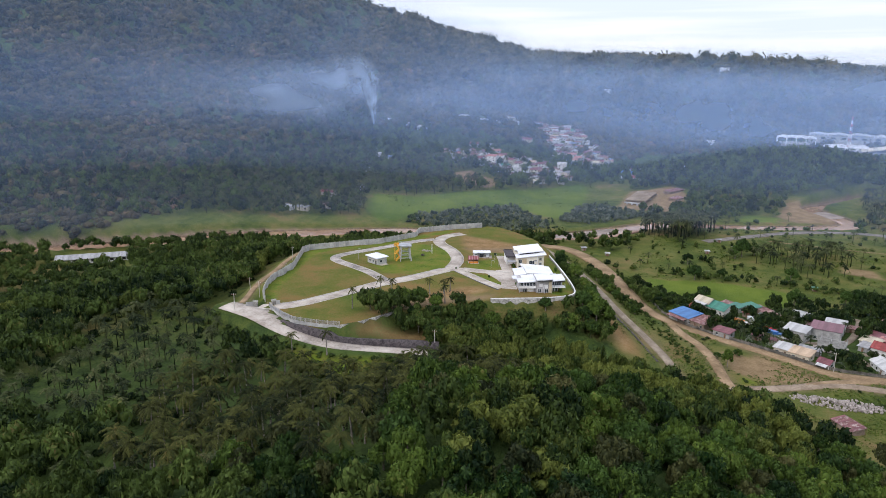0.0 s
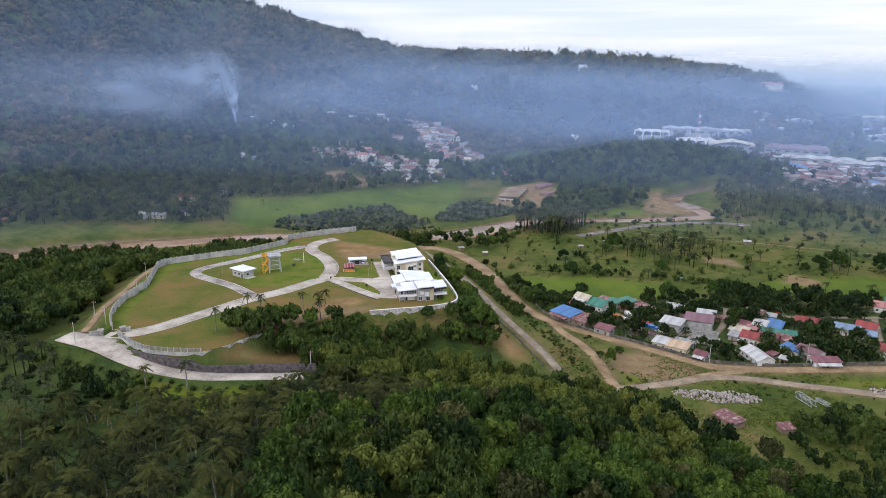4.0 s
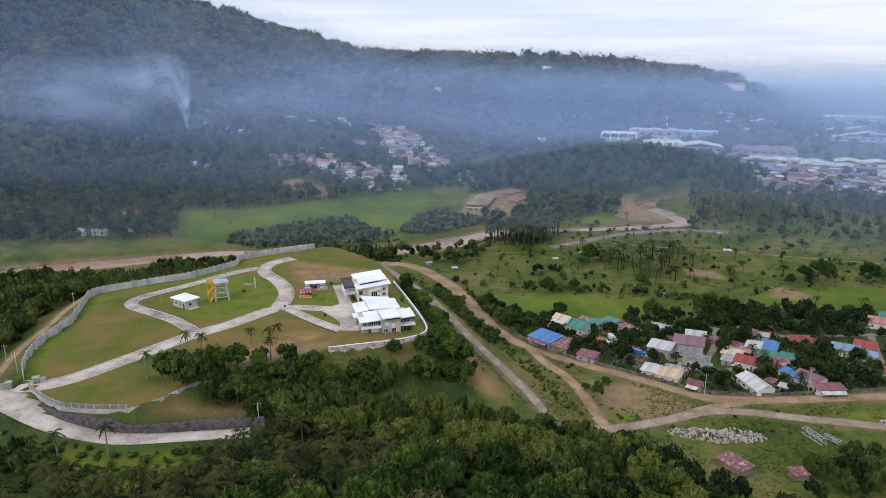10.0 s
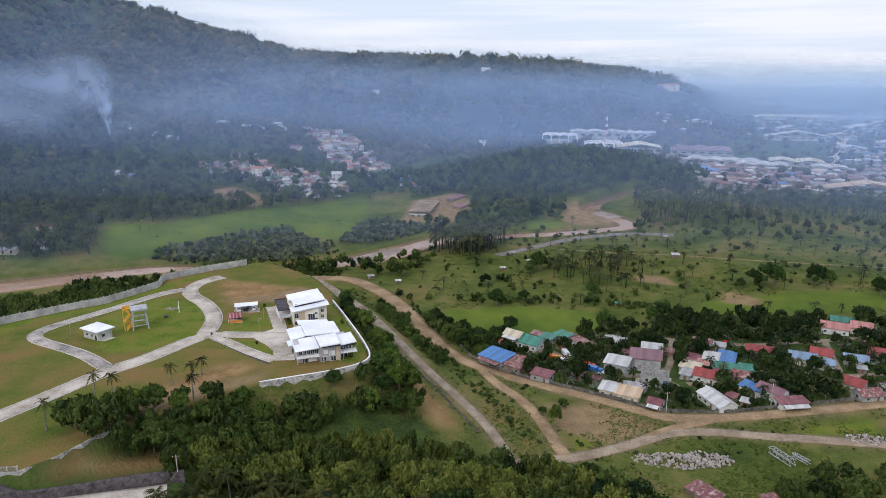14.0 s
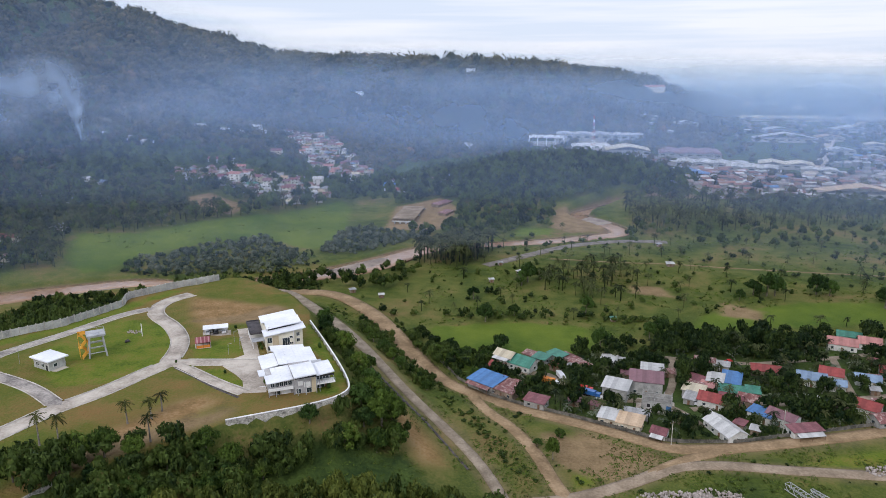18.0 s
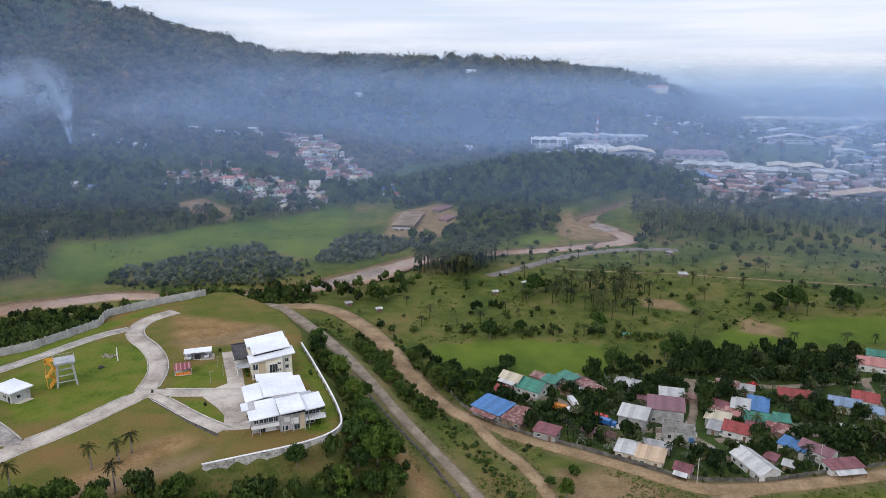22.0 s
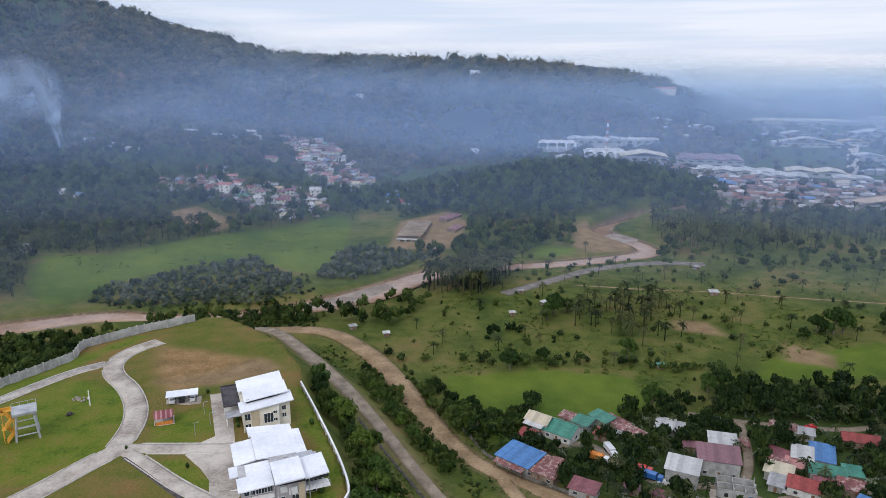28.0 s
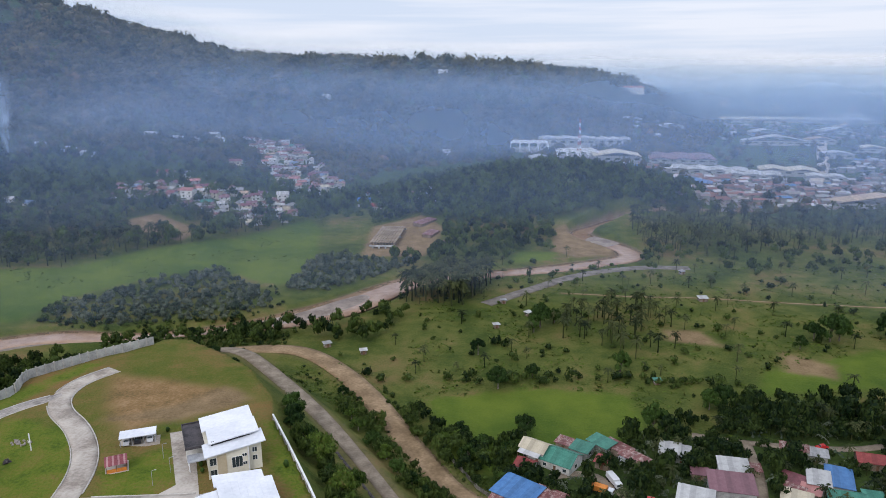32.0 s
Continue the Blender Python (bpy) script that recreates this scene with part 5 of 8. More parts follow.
COLOUR = {"blue": "bright blue", "slate": "blue-grey", "red": "bright red", "maroon": "maroon", "purple": "dusky red", "rust": "rust-streaked", "green": "green", "white": "white", "cream": "cream", "tan": "tan", "grey": "grey", "pink": "salmon pink"}


def gable(u0, v0, u1, v1, low, high, thick=0.12, one=0):
    """Two sloping sheets that meet over the long axis (u); one gives a single slope."""
    out = []
    mid = (v0 + v1) / 2
    if one:
        bm = bmesh.new()
        slab(bm, [(u0, v0, low), (u1, v0, low), (u1, v1, high), (u0, v1, high)], thick)
        return [bm]
    for a, b, za, zb in ((v0, mid, low, high), (mid, v1, high, low)):
        bm = bmesh.new()
        slab(bm, [(u0, a, za), (u1, a, za), (u1, b, zb), (u0, b, zb)], thick)
        out.append(bm)
    return out


def house(x, y, turn, w, d, roof, h=2.8, kind="gable", wall=0, group="village houses", lean=None, state=""):
    z = float(level(x, y))
    label = "%s-roofed low house with %s walls%s" % (COLOUR[roof], ("pale", "grey block", "cream", "brown board")[wall], state or " beside the lane")
    g = thing("house", x, y, z, turn, label, "house", group)
    HOUSE_SPOTS.append((x, y, max(w, d) * 0.52))
    u, v = w / 2, d / 2
    rise = h + (0.26 * d if kind == "gable" else 0.12 * d if kind == "shed" else 0.2)
    bm = boxes((-u, -v, -0.6, u, v, h))
    if kind == "gable":
        for s in (-u, u - 0.12):
            a = [bm.verts.new((s + k, q, zz)) for k in (0, 0.12) for q, zz in ((-v, h), (v, h), (0, rise - 0.1))]
            bm.faces.new(a[:3])
            bm.faces.new(a[3:])
            for i in range(3):
                j = (i + 1) % 3
                bm.faces.new((a[i], a[j], a[3 + j], a[3 + i]))
        bmesh.ops.recalc_face_normals(bm, faces=bm.faces)
    part("wall", bm, WALLS[wall], g)
    o = 0.55
    drop = o * 0.5
    for k, rb in enumerate(gable(-u - o, -v - o, u + o, v + o, h - (drop if kind == "gable" else 0) + 0.1, rise + 0.08, one=kind == "shed")):
        part("roof", rb, ROOFS[roof], g)
    if kind == "gable":
        part("ridge_cap", bar(bmesh.new(), (-u - o, 0, rise + 0.06), (u + o, 0, rise + 0.06), 0.11, 5), ROOFS[roof], g)
    n = max(1, int(w / 3.2))
    for i in range(n):
        c = -u + w * (i + 0.5) / n
        if i == n // 2:
            part("door", boxes((c - 0.45, -v - 0.05, 0, c + 0.45, -v + 0.03, 2.05)), M_WOOD, g)
        else:
            p = part("window", boxes((c - 0.55, -v - 0.04, 1.0, c + 0.55, -v + 0.03, 2.0)), M_GLASS, g)
            part("window_frame", boxes((c - 0.62, -v - 0.07, 0.92, c + 0.62, -v - 0.02, 1.0), (c - 0.62, -v - 0.07, 2.0, c + 0.62, -v - 0.02, 2.08)), M_WHITE, p)
    for s in (-1, 1):
        p = part("window", boxes((s * u - 0.04, -0.6, 1.0, s * u + 0.04, 0.6, 2.0)), M_GLASS, g)
        part("window_frame", boxes((s * u - 0.07, -0.7, 0.9, s * u + 0.07, 0.7, 1.0)), M_WHITE, p)
    if lean:
        bm = bmesh.new()
        slab(bm, [(-u * 0.9, -v - 2.6, h - 0.75), (u * 0.9, -v - 2.6, h - 0.75), (u * 0.9, -v - 0.2, h - 0.15), (-u * 0.9, -v - 0.2, h - 0.15)], 0.08)
        part("porch_roof", bm, ROOFS[lean], g)
        for s in (-0.85, 0, 0.85):
            part("porch_post", bar(bmesh.new(), (u * s, -v - 2.4, -0.3), (u * s, -v - 2.4, h - 0.75), 0.08, 6), M_WOOD, g)
    return g


house(-21.5, 357.6, -38, 12.5, 9.5, "blue", 3.2, "shed", 1, lean="rust")
house(-13.3, 352.4, -35, 10.5, 10, "rust", 3.0, "shed", 3)
house(-2.6, 342.6, -26, 8.0, 5.6, "maroon", 2.8, "shed", 1)
house(-13.4, 382.4, -35, 8.5, 6.5, "cream", 4.6, "gable", 0, lean="white")
house(-5.6, 378.3, -35, 10.5, 9.5, "green", 3.2, "gable", 0)
house(-17.4, 374.6, -35, 5.2, 5.5, "red", 2.6, "gable", 1)
house(2.2, 385.0, -35, 6.0, 5.5, "green", 2.8, "shed", 1)
house(-2.6, 389, -35, 5.5, 4, "rust", 2.6, "shed", 3)
house(9.5, 388.8, -50, 8, 5, "green", 2.8, "shed", 1)
house(14.4, 386, -50, 9.5, 4.2, "rust", 2.6, "shed", 3)
house(18.4, 379.5, -50, 9.0, 4.2, "rust", 2.6, "shed", 3, lean="grey")
house(8.0, 377.5, -30, 4.5, 4, "red", 2.5, "shed", 3)
house(31.2, 384.4, -20, 6, 6.5, "white", 3.0, "shed", 1)
house(35.0, 383.2, -20, 4.5, 6, "grey", 2.6, "shed", 1)
house(29.2, 352.8, -22, 9.5, 8.0, "white", 5.4, "shed", 1)
house(42.2, 360.0, -12, 12.5, 9.0, "purple", 5.8, "shed", 1)
house(46.8, 370.6, -12, 8.5, 7.5, "white", 5.0, "shed", 0)
house(60.3, 356.8, -28, 7.8, 6.2, "cream", 3.2, "shed", 1)
house(65.0, 348.4, -28, 9.5, 7.5, "red", 3.2, "gable", 0)
house(71.6, 347.8, -28, 8.0, 8.0, "maroon", 3.2, "gable", 3)
house(57.4, 351.0, -28, 4.0, 6.0, "grey", 2.6, "shed", 1)
house(71.5, 366.8, -22, 6.0, 7.5, "white", 3.4, "shed", 0)
house(78.2, 367.6, -22, 7.0, 10.0, "blue", 3.0, "shed", 1)
house(75.6, 358.6, -15, 10.0, 6.2, "green", 2.8, "gable", 1)
house(83.5, 358, -15, 5.0, 5.5, "green", 2.6, "shed", 3)
house(79, 350, -25, 7, 6.5, "rust", 2.8, "gable", 3)
house(64.5, 367.5, -40, 7, 4.5, "maroon", 2.8, "shed", 3)
house(67, 362.0, -30, 5, 4.5, "pink", 2.6, "shed", 3)
house(61.8, 362.4, -40, 6, 4, "rust", 2.6, "shed", 3)
house(23.2, 332.6, -22, 6.5, 7.0, "white", 3.0, "shed", 2)
house(30.2, 328.9, -22, 8.5, 7.2, "tan", 3.0, "shed", 2)
house(39.3, 322.6, -30, 5.0, 5.0, "maroon", 2.6, "gable", 0, lean="white")
house(34, 337, -20, 9, 3.2, "grey", 2.4, "shed", 1)
house(62.9, 326.6, -70, 14.0, 7.6, "white", 3.2, "gable", 0)
house(79.8, 338.4, -45, 8.5, 5.6, "blue", 3.2, "shed", 0)
house(86.4, 335.6, -48, 10.0, 6.0, "purple", 3.8, "gable", 0)
house(90.2, 326.6, 12, 11.0, 4.6, "maroon", 2.7, "shed", 0, lean="white")
house(111.4, 371.4, -20, 10.5, 7.2, "slate", 3.4, "gable", 0)
house(119.2, 366, -20, 6, 5.5, "slate", 3.0, "gable", 0)
house(121.6, 376.4, -25, 8.5, 7.5, "red", 3.2, "gable", 0)
house(96.0, 379.4, -15, 11.0, 6.0, "red", 2.9, "gable", 3)
house(72.9, 386.4, -20, 8.0, 5.0, "rust", 2.8, "gable", 3)
house(79, 383, -20, 6, 4.4, "grey", 2.6, "shed", 1)
house(141.8, 410.6, -22, 12.0, 8.0, "pink", 3.4, "gable", 0)
house(154.6, 411.8, -22, 9.0, 8.0, "pink", 3.4, "gable", 0)
house(150.0, 421.5, -22, 10.0, 6.0, "green", 3.0, "gable", 0)
house(121.6, 347.4, -40, 9.5, 7.5, "red", 3.0, "gable", 0)
house(122.4, 336.8, 15, 9, 6.5, "rust", 2.8, "gable", 1)
house(137, 345, 15, 10, 7, "maroon", 3.0, "gable", 0)
house(151, 360, 15, 9, 7, "white", 3.0, "gable", 0)
house(134, 372, -20, 9, 6.5, "slate", 3.0, "gable", 0)
house(148, 380, -20, 9, 7, "red", 3.0, "gable", 0)


hut_rng = np.random.default_rng(77)
for x0, y0 in ((12, 345), (20, 342), (37, 372), (54, 374), (50, 334), (70, 332), (74, 328), (98, 362), (104, 352), (112, 346), (132, 362), (138, 374), (128, 352), (150, 372), (146, 392)):
    house(x0, y0, float(hut_rng.uniform(-45, -5)), float(hut_rng.uniform(3.0, 5.2)), float(hut_rng.uniform(2.6, 4.0)), ("rust", "grey", "maroon", "rust", "pink", "white", "purple")[int(hut_rng.integers(7))], float(hut_rng.uniform(2.1, 2.6)), "shed", 3)


def shell(x, y, turn):
    """An unfinished concrete house: roofless rooms, columns and beams."""
    g = thing("house", x, y, float(level(x, y)), turn, "unfinished grey concrete house shell without a roof", "house", "village houses")
    HOUSE_SPOTS.append((x, y, 7))
    for u0, v0, u1, v1, hh in ((-5.5, -4, 5.5, -3.8, 3.0), (-5.5, 3.8, 5.5, 4, 3.2), (-5.5, -4, -5.3, 4, 3.1), (5.3, -4, 5.5, 4, 2.6), (-1, -4, -0.8, 4, 3.2), (-5.5, 0, 5.5, 0.2, 3.0), (2.4, -4, 2.6, 0, 2.8)):
        part("wall", boxes((u0, v0, -0.4, u1, v1, hh)), WALLS[1], g)
    for u in (-5.4, -0.9, 2.5, 5.4):
        for v in (-3.9, 0.1, 3.9):
            part("column", boxes((u - 0.18, v - 0.18, -0.4, u + 0.18, v + 0.18, 4.2)), WALLS[1], g)
    for v in (-3.9, 0.1, 3.9):
        part("beam", boxes((-5.5, v - 0.12, 3.0, 5.5, v + 0.12, 3.3)), WALLS[1], g)
    for u in (-3.5, 0.6, 3.6):
        part("window", boxes((u, -4.05, 0.9, u + 1.1, -3.75, 2.2)), M_DARK, g)
    part("floor_slab", boxes((-7.5, -6, -0.4, 6.5, 4.4, 0.12)), M_CONC, g)
    part("tarpaulin", boxes((3.4, -4.3, 0.4, 5.2, -4.1, 2.2)), ROOFS["blue"], g, "blue tarpaulin over an opening")


shell(43.6, 346.6, -14)


def long_shed(x, y, turn):
    g = thing("shed", x, y, float(level(x, y)), turn, "long low grey-roofed open shed beside the river", "shed")
    part("wall", boxes((-24, -4.0, -1, 24, -3.8, 3.2), (-24, 3.8, -1, 24, 4.0, 3.2), (-24, -4, -1, -23.8, 4, 3.4)), WALLS[0], g)
    for rb in gable(-25, -5.2, 25, 5.2, 3.4, 5.6):
        part("roof", rb, ROOFS["grey"], g)
    for i in range(12):
        part("opening", boxes((-22 + i * 3.7, -4.06, 1.0, -19.8 + i * 3.7, -3.98, 2.6)), M_DARK, g)


long_shed(-385, 318, 40)


def rusty_shed(x, y, turn, w, d, label):
    g = thing("shed", x, y, float(level(x, y)), turn, label, "shed")
    HOUSE_SPOTS.append((x, y, w * 0.55))
    n = int(w / 0.9)
    for i in range(n):
        bm = bmesh.new()
        u0 = -w / 2 + i * w / n
        slab(bm, [(u0, -d / 2, 2.0 + 0.05 * (i % 2)), (u0 + w / n, -d / 2, 2.0 + 0.05 * (i % 2)), (u0 + w / n, d / 2, 2.7 + 0.05 * (i % 2)), (u0, d / 2, 2.7 + 0.05 * (i % 2))], 0.05)
        part("roof_sheet", bm, ROOFS["rust" if i % 3 else "maroon"], g)
    part("wall", boxes((-w / 2 + 0.4, -d / 2 + 0.4, -0.4, w / 2 - 0.4, d / 2 - 0.4, 1.9)), WALLS[3], g)
    for u in (-w / 2 + 0.2, w / 2 - 0.2):
        for v in (-d / 2 + 0.2, d / 2 - 0.2):
            part("post", bar(bmesh.new(), (u, v, -0.4), (u, v, 2.2), 0.09, 6), M_WOOD, g)


rusty_shed(41.6, 263.0, -52, 10.2, 6.4, "low shed with rust-red corrugated roof sheets")
rusty_shed(60.4, 262.0, 20, 5.6, 4.4, "tumbledown hut with a dark rusted roof")
for x, y, w in ((96.5, 546.7, 4.5), (-2.2, 522, 3.2), (-20, 504, 2.6), (42.4, 440.4, 2.4), (101, 599, 3), (-14, 542, 2.4), (-100, 478, 3), (-82, 470, 2.6)):
    house(x, y, w * 40 % 90, w, w * 0.8, "white" if w > 3.1 or w == 2.6 else "green" if w == 2.4 and x > 0 else "grey", 2.0, "shed", 3, group="field huts", state=" standing alone in the pasture")


def lattice(x, y, turn, long, wide):
    """A welded steel truss section lying on the grass."""
    g = thing("truss_section", x, y, float(level(x, y)) + 0.15, turn, "pale steel truss section lying on the grass", "truss", "truss sections")
    for s in (-1, 1):
        for z in (0.1, wide):
            part("chord", bar(bmesh.new(), (-long / 2, s * wide / 2, z), (long / 2, s * wide / 2, z), 0.12, 6), M_STEEL, g)
    n = int(long / 1.3)
    for i in range(n):
        u0, u1 = -long / 2 + i * long / n, -long / 2 + (i + 1) * long / n
        for s in (-1, 1):
            part("web", bar(bmesh.new(), (u0, s * wide / 2, 0.1 if i % 2 else wide), (u1, s * wide / 2, wide if i % 2 else 0.1), 0.08, 5), M_STEEL, g)
        part("cross_bar", bar(bmesh.new(), (u0, -wide / 2, wide), (u0, wide / 2, wide), 0.08, 5), M_STEEL, g)


lattice(73.5, 289.4, -64, 9.5, 2.0)
lattice(79.6, 289.4, -58, 6.0, 1.2)


def truck(x, y, turn, load, cab, label):
    g = thing("truck", x, y, float(level(x, y)) + 0.1, turn, label, "truck", "parked vehicles")
    HOUSE_SPOTS.append((x, y, 4))
    part("cargo_box", boxes((-1.6, -1.1, 0.95, 3.6, 1.1, 2.7), bevel=0.06), load, g)
    part("chassis", boxes((-3.6, -0.9, 0.5, 3.6, 0.9, 0.95)), M_TYRE, g)
    part("cab", boxes((-3.7, -1.05, 0.7, -1.9, 1.05, 2.4), bevel=0.15), cab, g)
    part("windscreen", boxes((-3.74, -0.9, 1.55, -3.66, 0.9, 2.2)), M_GLASS, g)
    for u in (-2.9, 1.6, 2.7):
        for s in (-0.95, 0.95):
            part("wheel", bar(bmesh.new(), (u, s - 0.14, 0.45), (u, s + 0.14, 0.45), 0.45, 12), M_TYRE, g)


truck(4.4, 362.4, 150, M_ORANGE, M_CARW, "orange-covered cargo truck with a white cab")
truck(9.2, 367.2, 105, M_CARW, M_CARW, "white box truck parked on the lane")
truck(17.0, 356.2, 160, M_CARR, M_CARR, "red flatbed truck parked beside trees")
truck(19.6, 352.4, 150, M_CARB, M_CARB, "blue truck parked beside the lane")
for x, y, a, m, lab in ((59, 349.5, 70, M_CARW, "white car parked beside the cream house"), (62, 341, 70, M_CARW, "white car on the village lane"), (84, 389.5, 12, M_CARR, "red car parked by the back lane"), (23, 350.5, 170, M_CARW, "pale car parked on the lane")):
    car(x, y, float(level(x, y)) + 0.1, a, m, lab)

FENCE_ROAD = [(-44, 383), (-33, 362.5), (-20, 349.5), (-6, 341.5), (8, 335.5), (24, 327.3), (37, 320), (46, 318.3), (66, 319.6), (80, 324), (101, 330), (140, 342), (190, 357)]
wall_run("wall_roadside", FENCE_ROAD, 1.3, 3.2, 0.14, "low dark weathered block wall between the village and the road", lambda x, y: float(level(x, y)), 0.22, mat=M_BLOCK)

# ---- far villages, town and works ----


def far_house(x, y, turn, w, d, h, roof, wall, group):
    """A distant house: walls with window openings, and a pitched roof."""
    z = float(level(x, y))
    HOUSE_SPOTS.append((x, y, w * 0.5 + (1.5 if y > 690 else 0)))
    g = thing("house", x, y, z, turn, "%s-roofed house with %s walls in the far village" % (COLOUR[roof], ("pale", "grey", "cream", "brown")[wall]), "house", group)
    u, v = w / 2, d / 2
    part("wall", boxes((-u, -v, -2.5, u, v, h)), WALLS[wall], g)
    for rb in gable(-u - 0.6, -v - 0.6, u + 0.6, v + 0.6, h - 0.15, h + 0.24 * d):
        part("roof", rb, ROOFS[roof], g)
    for zz in np.arange(1.0, h - 1.0, 2.9):
        for c in (-u * 0.5, u * 0.5):
            part("window", boxes((c - 0.7, -v - 0.05, zz, c + 0.7, -v + 0.05, zz + 1.2)), M_GLASS, g)
    return g


far_rng = np.random.default_rng(12)
PALETTE = ["rust"] * 7 + ["maroon"] * 4 + ["pink"] * 3 + ["grey"] * 6 + ["white"] * 6 + ["purple"] * 5 + ["tan", "green", "slate", "cream"]


def far_village(ring, gap, keep, group, seed, big=1.0):
    x, y = spots_in(ring, gap, keep, seed)
    for a, b in zip(x, y):
        far_house(float(a), float(b), far_rng.uniform(-30, 30) + (90 if far_rng.uniform() < 0.3 else 0), far_rng.uniform(7, 11) * big, far_rng.uniform(5.5, 7.5) * big, far_rng.choice([2.7, 3.0, 5.2], p=[0.5, 0.36, 0.14]), PALETTE[far_rng.integers(len(PALETTE))], int(far_rng.integers(0, 3)), group)


def spots_in(ring, gap, keep, seed):
    r = np.random.default_rng(seed)
    ring = np.array(ring, float)
    (x0, y0), (x1, y1) = ring.min(0), ring.max(0)
    gx, gy = np.meshgrid(np.arange(x0, x1, gap), np.arange(y0, y1, gap))
    x, y = gx.ravel() + r.uniform(-0.38, 0.38, gx.size) * gap, gy.ravel() + r.uniform(-0.38, 0.38, gx.size) * gap
    ok = (r.uniform(size=x.size) < keep) & (inside(x, y, ring) < 0)
    return x[ok], y[ok]


far_village([(-318, 1080), (-250, 1090), (-200, 985), (-150, 895), (-178, 846), (-225, 866), (-240, 930)], 12.0, 0.95, "far village houses", 5)
far_village([(-352, 790), (-325, 806), (-255, 830), (-190, 815), (-176, 745), (-205, 712), (-262, 735), (-318, 748)], 12.0, 0.9, "riverside village houses", 6)
far_village([(-140, 900), (-100, 880), (-100, 840), (-135, 850)], 17, 0.8, "far village houses", 7)
far_house(-198, 802, 6, 10, 9, 9.5, "white", 0, "outlying houses")
far_house(-270, 765, -10, 11, 8, 9.5, "pink", 0, "outlying houses")
far_house(-352, 545, 4, 12, 7, 3.5, "red", 2, "outlying houses")
far_house(-335, 512, -15, 14, 6, 3, "rust", 2, "outlying houses")
far_house(-345, 494, 15, 10, 6, 3, "grey", 2, "outlying houses")
far_house(-356, 489, -8, 8, 6, 3, "white", 0, "outlying houses")
far_house(-338, 580, -14, 11, 7, 3.2, "grey", 2, "outlying houses")
far_house(-364, 644, 8, 9, 6, 3, "grey", 2, "outlying houses")
far_house(-369, 703, -17, 12, 7, 3, "slate", 2, "outlying houses")
far_house(-387, 707, -11, 9, 7, 3, "white", 0, "outlying houses")
far_house(-330, 748, 10, 9, 6, 3, "rust", 2, "outlying houses")
far_house(-392, 650, 4, 8, 6, 3, "rust", 2, "outlying houses")
far_house(-436, 885, -8, 14, 7, 4, "white", 0, "outlying houses")
far_house(-462, 880, 12, 11, 6, 3, "white", 0, "outlying houses")
far_house(-412, 876, -16, 12, 8, 4, "white", 0, "outlying houses")
far_house(-320, 842, 2, 15, 8, 4, "red", 2, "outlying houses")
far_house(-303, 846, 10, 9, 7, 4, "grey", 2, "outlying houses")
far_house(-281, 935, 0, 13, 8, 4, "maroon", 2, "outlying houses")
far_house(-404, 1009, -16, 14, 7, 3, "white", 0, "outlying houses")
far_house(-375, 1018, -20, 14, 6, 3, "white", 0, "outlying houses")
far_house(-353, 1029, 15, 10, 6, 3, "grey", 2, "outlying houses")
far_house(-346, 1062, -20, 15, 7, 3, "white", 0, "outlying houses")
far_house(-330, 1038, 10, 9, 6, 3, "white", 0, "outlying houses")
far_house(-125, 810, -5, 11, 9, 5.5, "blue", 0, "outlying houses")
far_house(-112, 790, 4, 10, 8, 4, "red", 2, "outlying houses")
far_house(-80, 820, -20, 12, 8, 5, "pink", 0, "outlying houses")
far_house(-66, 835, 2, 9, 8, 4, "white", 0, "outlying houses")
far_house(-60, 800, 0, 10, 7, 4, "rust", 2, "outlying houses")
far_house(-72, 1795, 4, 22, 16, 15, "white", 0, "outlying houses")
far_house(353, 1795, 9, 46, 16, 14, "pink", 0, "outlying houses")
far_house(-55, 1130, -15, 12, 9, 5, "white", 0, "outlying houses")
far_house(95, 880, 15, 10, 8, 4, "red", 2, "outlying houses")
far_house(80, 870, -20, 7, 6, 4, "white", 0, "outlying houses")
far_house(-230, 1500, -10, 14, 10, 6, "pink", 0, "outlying houses")
far_house(-280, 1490, -20, 12, 10, 8, "white", 0, "outlying houses")


def girders(x0, y0):
    g = thing("bridge_deck", x0, y0, 1.8, -4, "row of precast concrete bridge girders on stub columns", "bridge")
    for i in range(9):
        u = -8.4 + i * 2.1
        part("girder", boxes((u - 0.85, -27, 2.2, u + 0.85, 27, 2.5), (u - 0.2, -27, 0.9, u + 0.2, 27, 2.2), (u - 0.4, -27, 0.6, u + 0.4, 27, 0.9)), M_PALE, g)
    for v in (-28, 0, 28):
        part("cap_beam", boxes((-9.4, v - 0.8, -0.4, 9.4, v + 0.8, 0.6)), M_WALLC, g)
    for u in (-7, -2.4, 2.4, 7):
        part("column", boxes((u - 0.5, -28.6, -5, u + 0.5, -27.4, -0.4)), M_WALLC, g)
    HOUSE_SPOTS.append((x0, y0, 26))
    HOUSE_SPOTS.append((x0, y0 + 22, 20))


girders(-91.5, 690)
rusty_shed(-60, 700, 70, 18, 8, "long grey site shed beside the girder yard")
rusty_shed(-66, 735, 60, 24, 9, "long rust-streaked site shed beside the girder yard")
rusty_shed(-52, 672, 30, 8, 5, "small site hut beside the girder yard")


